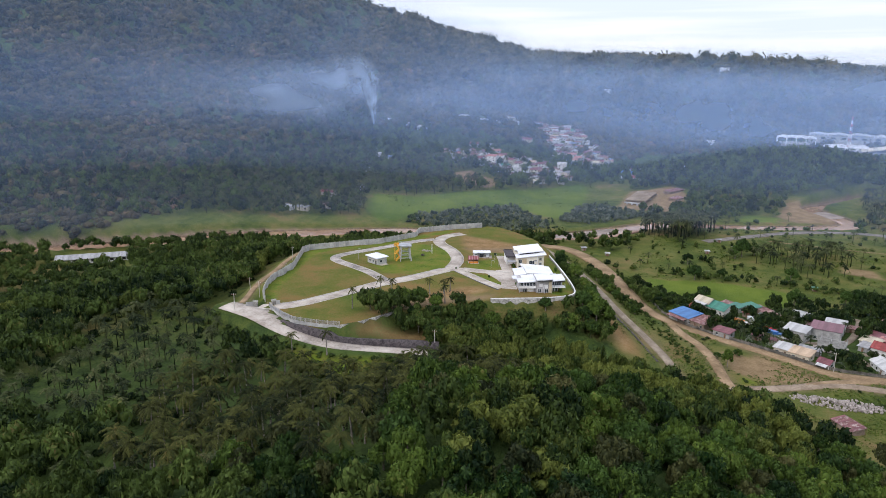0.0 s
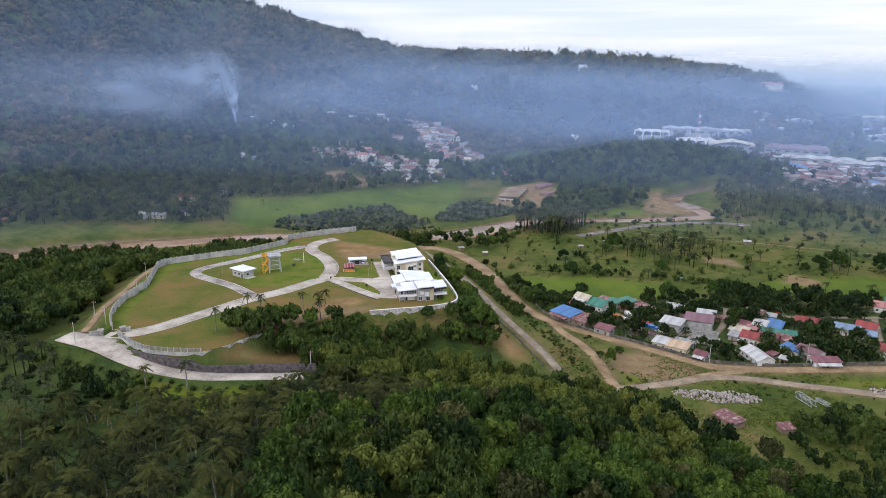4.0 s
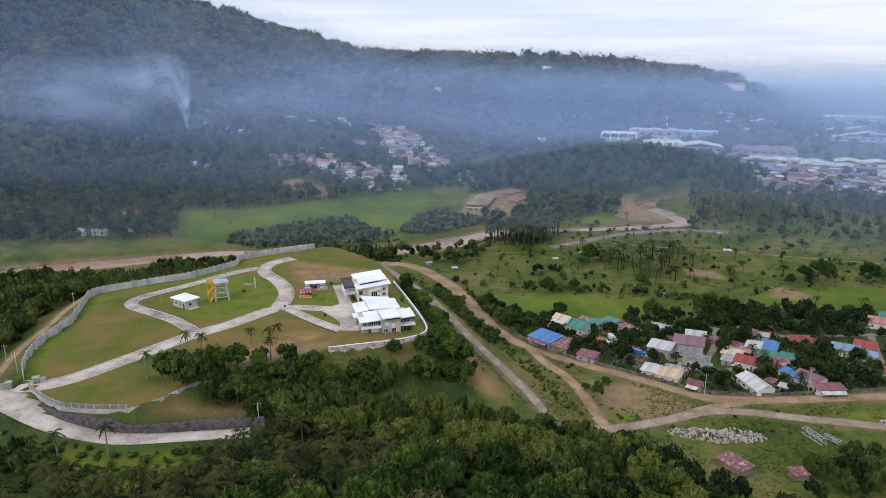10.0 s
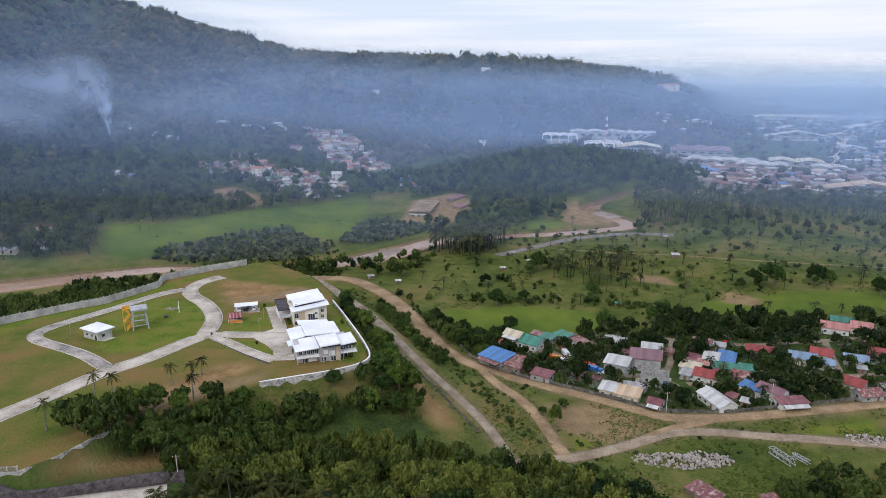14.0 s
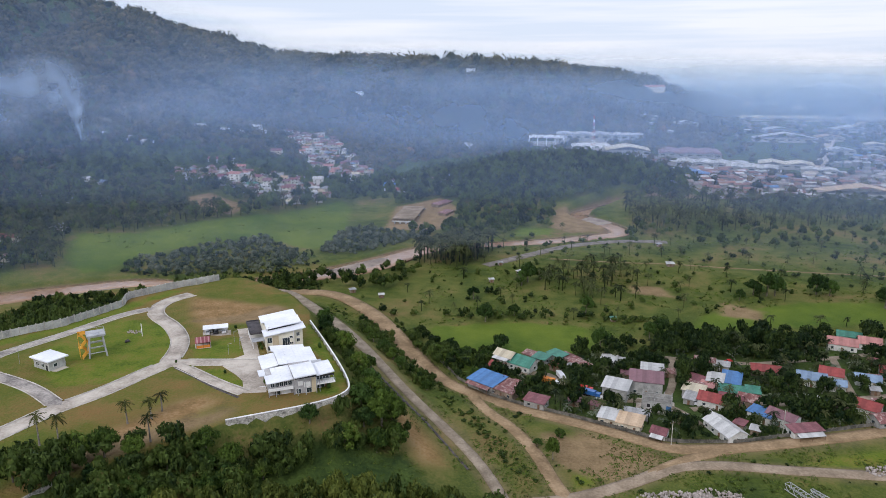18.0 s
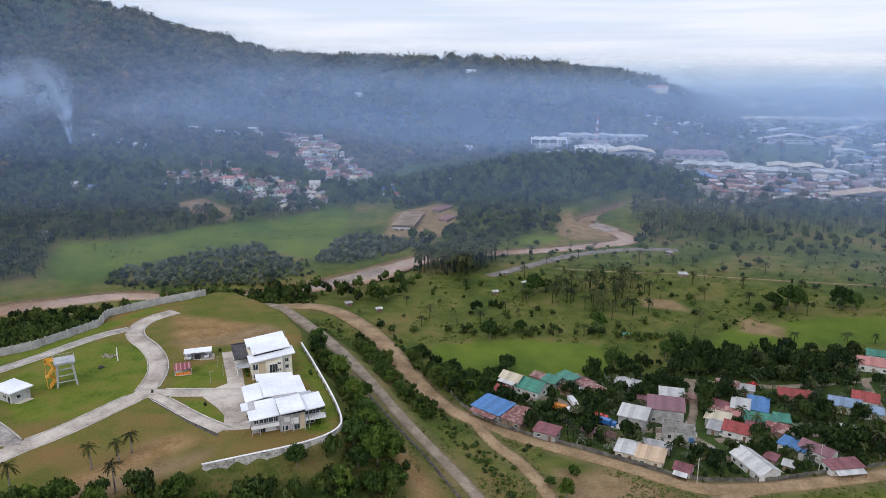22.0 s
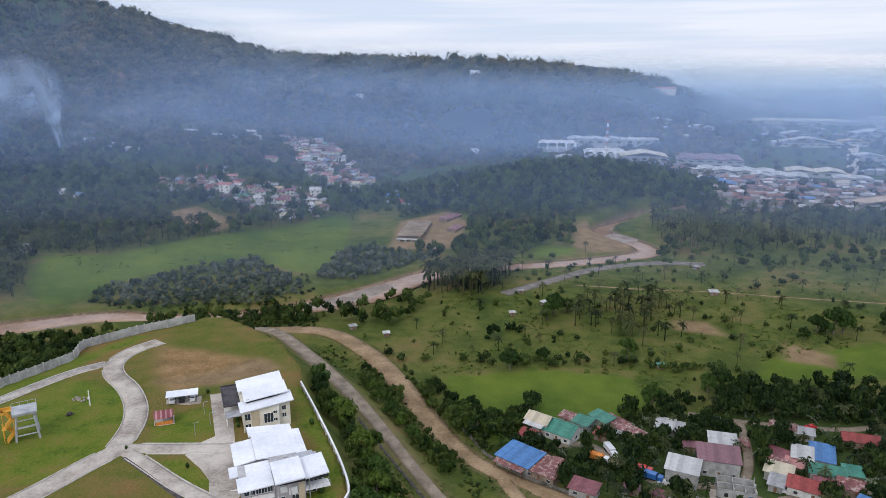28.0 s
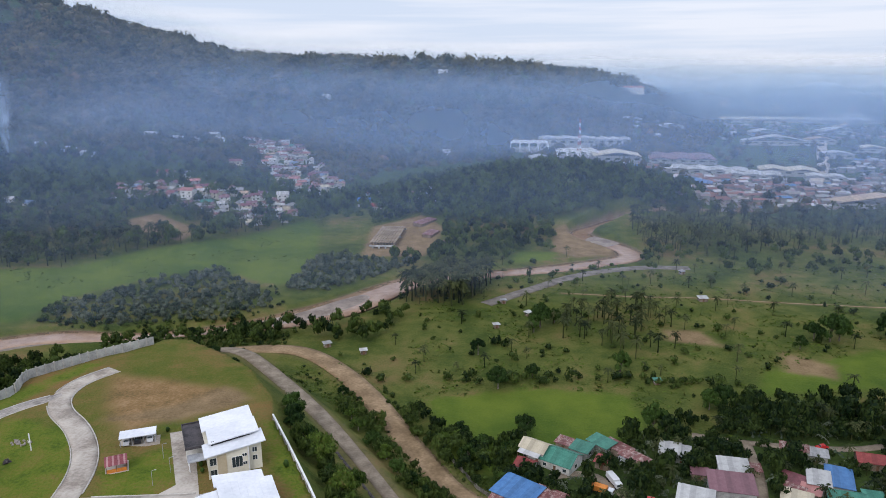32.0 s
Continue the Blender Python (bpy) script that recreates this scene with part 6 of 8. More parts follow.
def works(x, y, turn, w, d, h, bays, roof, label, bare=False):
    """An industrial shed: walls, bays of roof, and ribbon windows."""
    z = float(level(x, y))
    HOUSE_SPOTS.append((x, y, max(w, d) * 0.5))
    g = thing("factory_shed", x, y, z, turn, label, "factory", "works sheds")
    u, v, h = w / 2, d / 2, h * 0.8
    part("wall", boxes((-u, -v, -3, u, v, h * (0.25 if bare else 1))), WALLS[1], g)
    for i in range(bays):
        a, b = -u + w * i / bays, -u + w * (i + 1) / bays
        for lo, hi, zl, zh in ((a, (a + b) / 2, h, h + 0.09 * w / bays), ((a + b) / 2, b, h + 0.09 * w / bays, h)):
            bm = bmesh.new()
            if bare:
                for k in range(6):
                    t = -v + d * k / 5
                    bar(bm, (lo, t, zl), (hi, t, zh), 0.5, 5)
                bar(bm, (lo, -v, zl), (lo, v, zl), 0.45, 5)
                part("rafter", bm, M_WHITE, g)
            else:
                slab(bm, [(lo, -v - 1, zl), (hi, -v - 1, zh), (hi, v + 1, zh), (lo, v + 1, zl)], 0.4)
                part("roof", bm, ROOFS[roof], g)
    if bare:
        for i in range(bays + 1):
            for k in range(6):
                part("column", bar(bmesh.new(), (-u + w * i / bays, -v + d * k / 5, 0), (-u + w * i / bays, -v + d * k / 5, h), 0.5, 5), M_WHITE, g)
    else:
        for i in range(max(3, int(w / 12))):
            c = -u + w * (i + 0.5) / max(3, int(w / 12))
            part("window", boxes((c - 3, -v - 0.1, h * 0.5, c + 3, -v + 0.1, h * 0.75)), M_GLASS, g)
    return g


works(62, 1180, -4, 52, 40, 14, 4, "white", "white steel frame of an unfinished factory hall", True)
works(125, 1150, -4, 56, 46, 9, 4, "white", "white steel frame hall beside the works", True)
works(120, 1215, -4, 80, 40, 13, 3, "white", "tall white factory hall with a pale roof", False)
works(188, 1240, -6, 62, 40, 10, 4, "white", "white factory hall with a scalloped roof", False)
works(172, 1120, -6, 62, 44, 12, 1, "cream", "broad pale factory shed with a barrel roof", False)
works(70, 1105, 5, 30, 24, 9, 1, "white", "small white works shed", False)
works(95, 1085, 0, 26, 18, 9, 2, "tan", "ochre works building beside the shed", False)
works(120, 1090, 0, 26, 20, 8, 1, "blue", "blue tarpaulin-covered works shed", False)
works(262, 1130, -12, 84, 70, 7, 3, "purple", "wide dusky red factory roof", False)
works(262, 1022, -20, 88, 36, 7, 4, "white", "zigzag white factory roofs in a row", False)
works(300, 985, -20, 60, 34, 7, 3, "white", "zigzag white warehouse roofs beside trees", False)
works(350, 1010, -18, 64, 34, 8, 2, "cream", "long cream warehouse on the town edge", False)
works(372, 965, -18, 40, 22, 7, 2, "white", "white warehouse among small houses", False)
works(465, 1310, -10, 100, 26, 9, 1, "white", "long white warehouse across the plain", False)
works(545, 1330, -10, 44, 24, 9, 1, "tan", "tan warehouse across the plain", False)
works(650, 1800, -8, 190, 70, 9, 6, "cream", "vast pale roof of a distant plant", False)
works(800, 1760, -8, 150, 60, 9, 5, "white", "vast white roof of a distant plant", False)
works(880, 1900, -8, 120, 60, 9, 4, "white", "wide white roof far on the plain", False)
works(480, 1150, -15, 40, 24, 8, 1, "white", "white warehouse beside the main road", False)
works(560, 1210, -15, 46, 26, 8, 1, "cream", "cream warehouse beside the main road", False)
works(330, 1420, 0, 44, 22, 8, 1, "white", "white shed among far trees", False)
works(265, 1440, 0, 40, 20, 8, 1, "white", "white shed among far trees", False)
works(345, 810, -12, 90, 22, 6, 1, "tan", "long tan warehouse behind the palms", False)
works(420, 840, -12, 70, 26, 6, 2, "white", "pale warehouse behind the palms", False)
works(200, 900, -20, 46, 20, 6, 1, "blue", "blue-roofed market shed in the town", False)
works(520, 1480, 0, 60, 26, 8, 1, "white", "white shed far on the plain", False)
works(660, 1500, 0, 70, 30, 8, 1, "white", "white warehouse far on the plain", False)


def mast(x, y, h):
    g = thing("radio_mast", x, y, float(level(x, y)), 0, "slender lattice radio mast with red and white bands", "mast")
    n = 10
    for i in range(n):
        a, b = 2.2 * (1 - 0.75 * i / n), 2.2 * (1 - 0.75 * (i + 1) / n)
        z0, z1 = h * i / n, h * (i + 1) / n
        bm = bmesh.new()
        for s, t in ((-1, -1), (1, -1), (1, 1), (-1, 1)):
            bar(bm, (s * a, t * a, z0), (s * b, t * b, z1), 0.22, 5)
            bar(bm, (s * a, t * a, z0), (-t * b, s * b, z1), 0.14, 5)
        part("section", bm, M_CARR if i % 2 else M_WHITE, g)


mast(128, 1150, 50)


def town(name, rings, seed, sizes, label):
    """Close-packed small houses that nobody could count: walls and roofs in one mesh, toned by house."""
    r = np.random.default_rng(seed)
    vs, ts, tn, k = [], [], [], 0
    for ring, gap, keep in rings:
        x, y = spots_in(ring, gap, keep, seed)
        for a, b in zip(x, y):
            if any(math.hypot(a - hx, b - hy) < hr * 0.8 for hx, hy, hr in HOUSE_SPOTS[-60:]):
                continue
            w, d, h, t = r.uniform(*sizes) / 2, r.uniform(sizes[0] * 0.7, sizes[1] * 0.75) / 2, r.choice([2.8, 3.2, 6]), math.radians(r.uniform(-25, 25))
            z, c, s = float(level(a, b)), math.cos(t), math.sin(t)
            local = [(-w, -d, -2), (w, -d, -2), (w, d, -2), (-w, d, -2), (-w, -d, h), (w, -d, h), (w, d, h), (-w, d, h)]
            over = [(-w - 0.7, -d - 0.7, h), (w + 0.7, -d - 0.7, h), (w + 0.7, 0, h + 0.5 * d), (-w - 0.7, 0, h + 0.5 * d), (w + 0.7, d + 0.7, h), (-w - 0.7, d + 0.7, h)]
            vs += [(a + u * c - v * s, b + u * s + v * c, z + q) for u, v, q in local + over]
            ts += [tuple(k + i for i in f) for f in ((0, 1, 5), (0, 5, 4), (1, 2, 6), (1, 6, 5), (2, 3, 7), (2, 7, 6), (3, 0, 4), (3, 4, 7), (8, 9, 10), (8, 10, 11), (11, 10, 12), (11, 12, 13))]
            tn += [0.02] * 8 + [r.uniform(0.1, 1)] * 6
            k += 14
    return tagged(placed(name, soup(name, vs, ts, tn), M_TOWN), label, "town", kind="stuff")


def town_material():
    m = bpy.data.materials.new("town_roofs")
    m.use_nodes = True
    n, l = m.node_tree.nodes, m.node_tree.links
    a, r, geo, t, mix = n.new("ShaderNodeAttribute"), n.new("ShaderNodeValToRGB"), n.new("ShaderNodeNewGeometry"), n.new("ShaderNodeTexNoise"), n.new("ShaderNodeMix")
    a.attribute_name = "tint"
    r.color_ramp.interpolation = "CONSTANT"
    e = r.color_ramp.elements
    e[0].position, e[0].color = 0, (0.32, 0.31, 0.30, 1)
    e[1].position, e[1].color = 0.08, (0.24, 0.12, 0.10, 1)
    for pos, col in ((0.24, (0.27, 0.23, 0.22)), (0.38, (0.48, 0.47, 0.46)), (0.55, (0.20, 0.10, 0.09)), (0.68, (0.30, 0.29, 0.29)), (0.80, (0.58, 0.57, 0.56)), (0.9, (0.32, 0.15, 0.13)), (0.96, (0.10, 0.22, 0.42))):
        e.new(pos).color = (*col, 1)
    l.new(a.outputs["Fac"], r.inputs[0])
    t.inputs["Scale"].default_value = 0.4
    l.new(geo.outputs["Position"], t.inputs["Vector"])
    mix.data_type, mix.blend_type = "RGBA", "MULTIPLY"
    mix.inputs["Factor"].default_value = 0.5
    l.new(r.outputs[0], mix.inputs["A"])
    l.new(t.outputs["Color"], mix.inputs["B"])
    l.new(mix.outputs["Result"], n["Principled BSDF"].inputs["Base Color"])
    n["Principled BSDF"].inputs["Roughness"].default_value = 0.7
    return m


M_TOWN = town_material()
town("town_houses", [([(140, 860), (170, 800), (230, 798), (430, 815), (560, 850), (560, 930), (430, 950), (340, 930), (250, 980), (215, 1000), (190, 940)], 9.4, 0.93), ([(430, 960), (700, 960), (760, 1120), (520, 1130), (400, 1040)], 14, 0.75), ([(150, 1250), (420, 1330), (760, 1420), (900, 1700), (420, 1700), (300, 1500)], 30, 0.45), ([(560, 840), (900, 880), (1000, 1100), (700, 1000)], 20, 0.55), ([(150, 1010), (215, 1020), (215, 1075), (130, 1070)], 14, 0.7)], 31, (6, 10.5), "crowded grey and rust roofs of the distant town")
town("town_houses", [([(500, 1900), (1500, 2100), (1800, 2900), (700, 2800)], 75, 0.5), ([(700, 2800), (1500, 2900), (1600, 3300), (900, 3400)], 95, 0.5)], 32, (26, 60), "pale roofs scattered on the far coastal plain")
tagged(strip("road", [(330, 905, 4.4), (420, 1060, 5.5), (487, 1208, 6.4), (659, 1538, 7.2), (884, 1834, 7.2), (1300, 2400, 4)], 7, M_CONC, 0.4, 1.0, 30), "long pale highway through the distant town", "road", kind="structure")

# ---- plants ----


def leaves(rng, centres, normals, size, droop=0.0, fine=False):
    """Leaf sprays turned at random about their outward way: two bent triangles each, or one where fine."""
    k = len(centres)
    nrm = normals + rng.normal(0, 0.38, (k, 3))
    nrm /= np.linalg.norm(nrm, axis=1, keepdims=True)
    side = np.cross(nrm, rng.normal(0, 1, (k, 3)))
    side /= np.linalg.norm(side, axis=1, keepdims=True) + 1e-9
    other = np.cross(nrm, side)
    s = size * rng.uniform(0.6, 1.35, (k, 1))
    if fine:
        v = np.stack([centres - side * s * 0.7 + other * s * 0.5, centres - side * s * 0.7 - other * s * 0.5, centres + side * s * 1.1 - nrm * s * 0.2 + np.c_[np.zeros((k, 2)), -droop * s]], 1).reshape(-1, 3)
        return v, np.arange(3 * k).reshape(-1, 3)
    tip = centres + side * s + np.c_[np.zeros((k, 2)), -droop * s]
    v = np.stack([centres - side * s * 0.8, centres + other * s * 0.62 - nrm * s * 0.18, tip, centres - other * s * 0.62 - nrm * s * 0.18], 1).reshape(-1, 3)
    a = 4 * np.arange(k)
    return v, np.r_[np.c_[a, a + 1, a + 2], np.c_[a, a + 2, a + 3]]


def joined(*some):
    vs, ts, at = [], [], 0
    for v, t in some:
        vs.append(v)
        ts.append(np.asarray(t) + at)
        at += len(v)
    return np.concatenate(vs), np.concatenate(ts)


def crown(seed, lobes, count, size, height=1.0, core=1, spread=0.62, lobe=0.48, droop=0.15, fine=False):
    """A crown of unit radius on z = 0..~1.4: lobes of leaf sprays round dark inner mounds."""
    rng = np.random.default_rng(seed)
    some, pts, nrm = [], [], []
    for i in range(lobes):
        a, u = rng.uniform(0, 2 * math.pi), math.sqrt((i + 0.4) / lobes)
        c = np.array([spread * u * math.cos(a + i * 2.4), spread * u * math.sin(a + i * 2.4), height * (0.95 - 0.55 * u * u) + rng.uniform(-0.2, 0.2)])
        r = lobe * rng.uniform(0.75, 1.2)
        v, t = lump(rng, core)
        some.append((v * r * (0.70 if fine else 0.82) + c, t))
        d = rng.normal(0, 1, (count // lobes, 3))
        d[:, 2] = np.abs(d[:, 2]) * 0.95 - 0.32
        d /= np.linalg.norm(d, axis=1, keepdims=True)
        pts.append(c + d * r * np.array([1, 1, 0.8]) * rng.uniform(0.82, 1.16, (len(d), 1)))
        nrm.append(d)
    some.append(leaves(rng, np.concatenate(pts), np.concatenate(nrm), size, droop, fine))
    return joined(*some)


def tube(points, radii, n=6):
    """A tapering limb through points."""
    p = np.array(points, float)
    a = np.linspace(0, 2 * math.pi, n, endpoint=False)
    v = np.concatenate([q + r * np.c_[np.cos(a), np.sin(a), 0 * a] for q, r in zip(p, radii)])
    t = []
    for i in range(len(p) - 1):
        for j in range(n):
            b, c = i * n + j, i * n + (j + 1) % n
            t += [(b, c, c + n), (b, c + n, b + n)]
    return v, np.array(t)


def tree_trunk(seed, limbs=4, bare=0.5):
    rng = np.random.default_rng(seed)
    some = [tube([(0, 0, -0.3), (0.02, 0.01, 0.4), (0.03, -0.02, bare), (0.0, 0.03, 1.05)], (0.085, 0.06, 0.05, 0.02), 7)]
    for i in range(limbs):
        a = i * 2.4 + rng.uniform(0, 1)
        c, s = math.cos(a), math.sin(a)
        some.append(tube([(0.02, 0, bare * rng.uniform(0.6, 1)), (0.25 * c, 0.25 * s, bare + 0.2), (0.5 * c, 0.5 * s, bare + 0.45)], (0.035, 0.025, 0.01), 5))
    return joined(*some)


def frond(rng, angle, rise, length, leaflets, width, drop):
    """One palm frond: an arching rib with leaflets hanging off both sides."""
    c, s = math.cos(angle), math.sin(angle)
    u = np.linspace(0, 1, leaflets + 1)
    out = length * (u * math.cos(rise) + 0.06 * u * u)
    up = length * (u * math.sin(rise) - drop * u**2.2)
    rib = np.c_[out * c, out * s, up]
    v, t = [], []
    across = np.array([-s, c, 0])
    way = np.gradient(rib, axis=0)
    way /= np.linalg.norm(way, axis=1, keepdims=True)
    for sgn in (-1, 1):
        for i in range(leaflets):
            w = width * math.sin(math.pi * min(0.97, 0.18 + 0.80 * u[i])) * rng.uniform(0.8, 1.15)
            tip = rib[i] + across * sgn * w * 0.8 + way[i] * w * 0.75 - np.array([0, 0, w * rng.uniform(0.3, 0.75)])
            k = len(v)
            v += [rib[i], rib[i + 1], tip]
            t.append((k, k + 1, k + 2) if sgn > 0 else (k + 1, k, k + 2))
    return np.array(v), np.array(t)


def palm_head(seed, fronds, leaflets, length=4.2, wide=0.18):
    rng = np.random.default_rng(seed)
    some = []
    for i in range(fronds):
        rise = math.radians(rng.uniform(-38, 72) if i % 3 else rng.uniform(-5, 45))
        some.append(frond(rng, i * 2.4 + rng.uniform(-0.2, 0.2), rise, length * rng.uniform(0.82, 1.08), leaflets, length * wide, rng.uniform(0.45, 0.9)))
    return joined(*some)


def palm_trunk(height, lean=0.5, n=7):
    u = np.linspace(0, 1, 6)
    return tube(np.c_[lean * u**1.6, 0 * u, height * u - 0.3 * (u == 0)], 0.24 - 0.10 * u + 0.10 * (u == 0), n)


def cloud(name, variants, x, y, z, size, tall, tint, mat, label, category, parent=None):
    """Many plants that nobody could count, joined: one object of kind stuff."""
    rng = np.random.default_rng(len(x))
    vs, ts, tn, at = [], [], [], 0
    pick, turn = rng.integers(0, len(variants), len(x)), rng.uniform(0, 2 * math.pi, len(x))
    for k, (v, t) in enumerate(variants):
        m = np.where(pick == k)[0]
        if not len(m):
            continue
        c, s = np.cos(turn[m])[:, None], np.sin(turn[m])[:, None]
        px = (v[:, 0] * c - v[:, 1] * s) * size[m][:, None] + x[m][:, None]
        py = (v[:, 0] * s + v[:, 1] * c) * size[m][:, None] + y[m][:, None]
        pz = v[:, 2] * tall[m][:, None] + z[m][:, None]
        vs.append(np.stack([px, py, pz], -1).reshape(-1, 3))
        ts.append((t[None] + (np.arange(len(m)) * len(v))[:, None, None]).reshape(-1, 3) + at)
        tn.append(np.repeat(tint[m], len(v)))
        at += len(m) * len(v)
    if not vs:
        return None
    me = soup(name, np.concatenate(vs), np.concatenate(ts), np.concatenate(tn))
    ob = placed(name, me, mat)
    return tagged(ob, label, category, kind="stuff")


SMOOTH = [(smooth_line(v, 6), w) for v, w in ((OUTER_ROAD, 3.6), (SLOPE_ROAD, 2.8), (DIRT_ROAD, 3.4), (LOW_ROAD, 2.8), (WEST_TRACK, 1.4), (GRAVEL_ROAD, 2.8), *((v, 2.2) for v in VILLAGE_ROADS + JOIN_ROADS))]
RIVER_LINE = smooth_line(RIVER, 8)


def clear(x, y, room=1.5, meadow=0.0, walls=True):
    """Where plants may stand: off the roads, water, lawns, meadows and houses."""
    x, y = np.asarray(x, float), np.asarray(y, float)
    ok = np.ones(x.shape, bool)
    if walls:
        ok &= inside(x, y, COMPOUND) > 1.0 + room * 0.5
    d, w = far_from(x, y, RIVER_LINE)
    ok &= d > w + room
    for line, half in SMOOTH:
        ok &= far_from(x, y, line)[0] > half + room
    for m in MEADOWS + BARE:
        ok &= inside(x, y, m) > meadow
    for hx, hy, hr in HOUSE_SPOTS:
        ok &= np.hypot(x - hx, y - hy) > hr + room * 0.8
    return ok


def spots(seed, x0, y0, x1, y1, gap, keep=1.0, ring=None):
    """Uneven rows of places: a grid, jittered and thinned."""
    rng = np.random.default_rng(seed)
    gx, gy = np.meshgrid(np.arange(x0, x1, gap), np.arange(y0, y1, gap))
    x, y = gx.ravel() + rng.uniform(-0.48, 0.48, gx.size) * gap, gy.ravel() + rng.uniform(-0.48, 0.48, gx.size) * gap
    ok = rng.uniform(size=x.size) < keep
    if ring is not None:
        ok &= inside(x, y, ring) < 0
    return x[ok], y[ok]


FOREGROUND = [(-340, 40), (-340, 225), (-300, 260), (-262, 300), (-250, 330), (-240, 300), (-228, 275), (-216, 250), (-207, 228), (-202, 212), (-172, 202), (-158, 197), (-130, 184), (-112, 192), (-101, 214), (-100, 233), (-88, 242), (-72, 252), (-54, 260), (-38, 256), (-26, 262), (-12, 266), (2, 266), (14, 258), (26, 246), (44, 234), (75, 212), (130, 180), (130, 40)]
trees = [crown(11 + i, 18 + 2 * i, 1400, 0.095, 0.66 + 0.14 * (i % 3), 1, 0.80, 0.27, 0.25, True) for i in range(5)]
close_trees = [crown(140 + i, 14, 760, 0.115, 0.68 + 0.1 * (i % 3), 1, 0.78, 0.30, 0.2, True) for i in range(5)]
fine_trees = [crown(160 + i, 8, 300, 0.15, 0.72, 1, 0.72, 0.36, 0.2, True) for i in range(6)]
tree_crowns = [soup("crown", *c) for c in trees]
tree_trunks = [soup("trunk", *tree_trunk(40 + i)) for i in range(5)]
mid_trees = [crown(60 + i, 5, 110, 0.23, 0.7, 1, 0.66, 0.48, 0.15, True) for i in range(6)]
low_trees = [crown(80 + i, 3, 66, 0.22, 0.7, 1, 0.5, 0.55, 0.2, True) for i in range(6)]
hill_trees = [crown(90 + i, 2, 22, 0.26, 0.7, 1, 0.4, 0.78, 0.15, True) for i in range(6)]
palm_heads = [soup("fronds", *palm_head(20 + i, 15, 9, 4.5, 0.27)) for i in range(4)]
bamboos = [soup("foliage", *crown(30 + i, 16, 1200, 0.095, 1.0, 1, 0.74, 0.30, 0.7, True)) for i in range(4)]
far_palms = [joined(*[(v / 8.0, t) for v, t in ((lambda h: (h[0] + np.array([0, 0, 7.0]), h[1]))(palm_head(50 + i, 13, 5, 3.2, 0.32)), palm_trunk(7.0, 0.0, 4))]) for i in range(4)]


def broadleaf(x, y, radius, height, k, mat=M_LEAF, label="leafy green broadleaf tree on the wooded slope", group="woodland trees"):
    z = float(level(x, y))
    t = thing("tree", x, y, z, (x * 37 + y * 11) % 360, label, "tree", group)
    t.scale = (radius, radius, height / 1.45)
    placed("trunk", tree_trunks[k % 5], M_BARK, t)
    c = new("crown", crown_sets[mat.name][k % 5])
    c.parent, c.location = t, (0, 0, 0.32)
    return t


def palm(x, y, height, k, label="tall coconut palm with drooping green fronds", group="coconut palms", lean=0.6, spread=1.0):
    z = float(level(x, y))
    t = thing("coconut_palm", x, y, z, (x * 53 + y * 17) % 360, label, "palm", group)
    key = (round(height), lean)
    if key not in palm_stems:
        palm_stems[key] = soup("trunk", *palm_trunk(key[0], lean))
    placed("trunk", palm_stems[key], M_PALMBARK, t)
    f = placed("fronds", palm_heads[k % 4], M_FROND, t)
    f.location = (lean, 0, key[0] - 0.1)
    f.scale = (spread, spread, spread)
    return t


palm_stems = {}
crown_sets = {}
for leaf in (M_LEAF, M_LEAFD, M_OLIVE):
    crown_sets[leaf.name] = [m.copy() for m in tree_crowns]
    for m in crown_sets[leaf.name]:
        m.materials.append(leaf)
rng = np.random.default_rng(5)

# the wooded foreground hill
x, y = spots(3, -330, 50, 125, 335, 6.6, 0.97, FOREGROUND)
ok = clear(x, y, 1.2) & (x < 0.55 * y + 12) & (x > -1.7 * y - 10)
x, y = x[ok], y[ok]
noise_field = np.array([noise.noise(Vector((a * 0.022, b * 0.022, 3.1))) for a, b in zip(x, y)])
is_palm = (((x < -72) & (y > 108) & (y < 218) & (x > -235)) & (noise_field > -0.22)) | (((x < -55) & (y > 180) & (y < 232) & (x > -100)) & (noise_field > 0.0))
is_bamboo = ~is_palm & ((np.hypot((x + 44) / 17, (y - 132) / 20) < 1) | ((np.hypot((x - 2) / 26, (y - 222) / 26) < 1)) | ((y > 226) & (x > -100) & (x < 8) & (noise_field > -0.25)) | (np.hypot((x + 250) / 16, (y - 306) / 22) < 1) | (noise_field > 0.36))
x, y, is_bamboo, noise_field = x[~is_palm], y[~is_palm], is_bamboo[~is_palm], noise_field[~is_palm]
is_palm = np.zeros(len(x), bool)
gx, gy = spots(4, -240, 104, -52, 236, 6.2, 0.95, FOREGROUND)
ok = clear(gx, gy, 0.8)
gx, gy = gx[ok], gy[ok]
drift = np.array([noise.noise(Vector((a * 0.022, b * 0.022, 3.1))) for a, b in zip(gx, gy)])
ok = (((gx < -72) & (gy > 108) & (gy < 218) & (gx > -235)) & (drift > -0.22)) | (((gx < -55) & (gy > 180) & (gy < 232) & (gx > -100)) & (drift > 0.0))
gx, gy = gx[ok], gy[ok]
x, y, is_palm, is_bamboo = np.r_[x, gx], np.r_[y, gy], np.r_[is_palm, np.ones(len(gx), bool)], np.r_[is_bamboo, np.zeros(len(gx), bool)]
near = (x > -105) & (x < 60) & (y > 100)
count = {"tree": 0, "palm": 0, "bamboo": 0}
rest = []
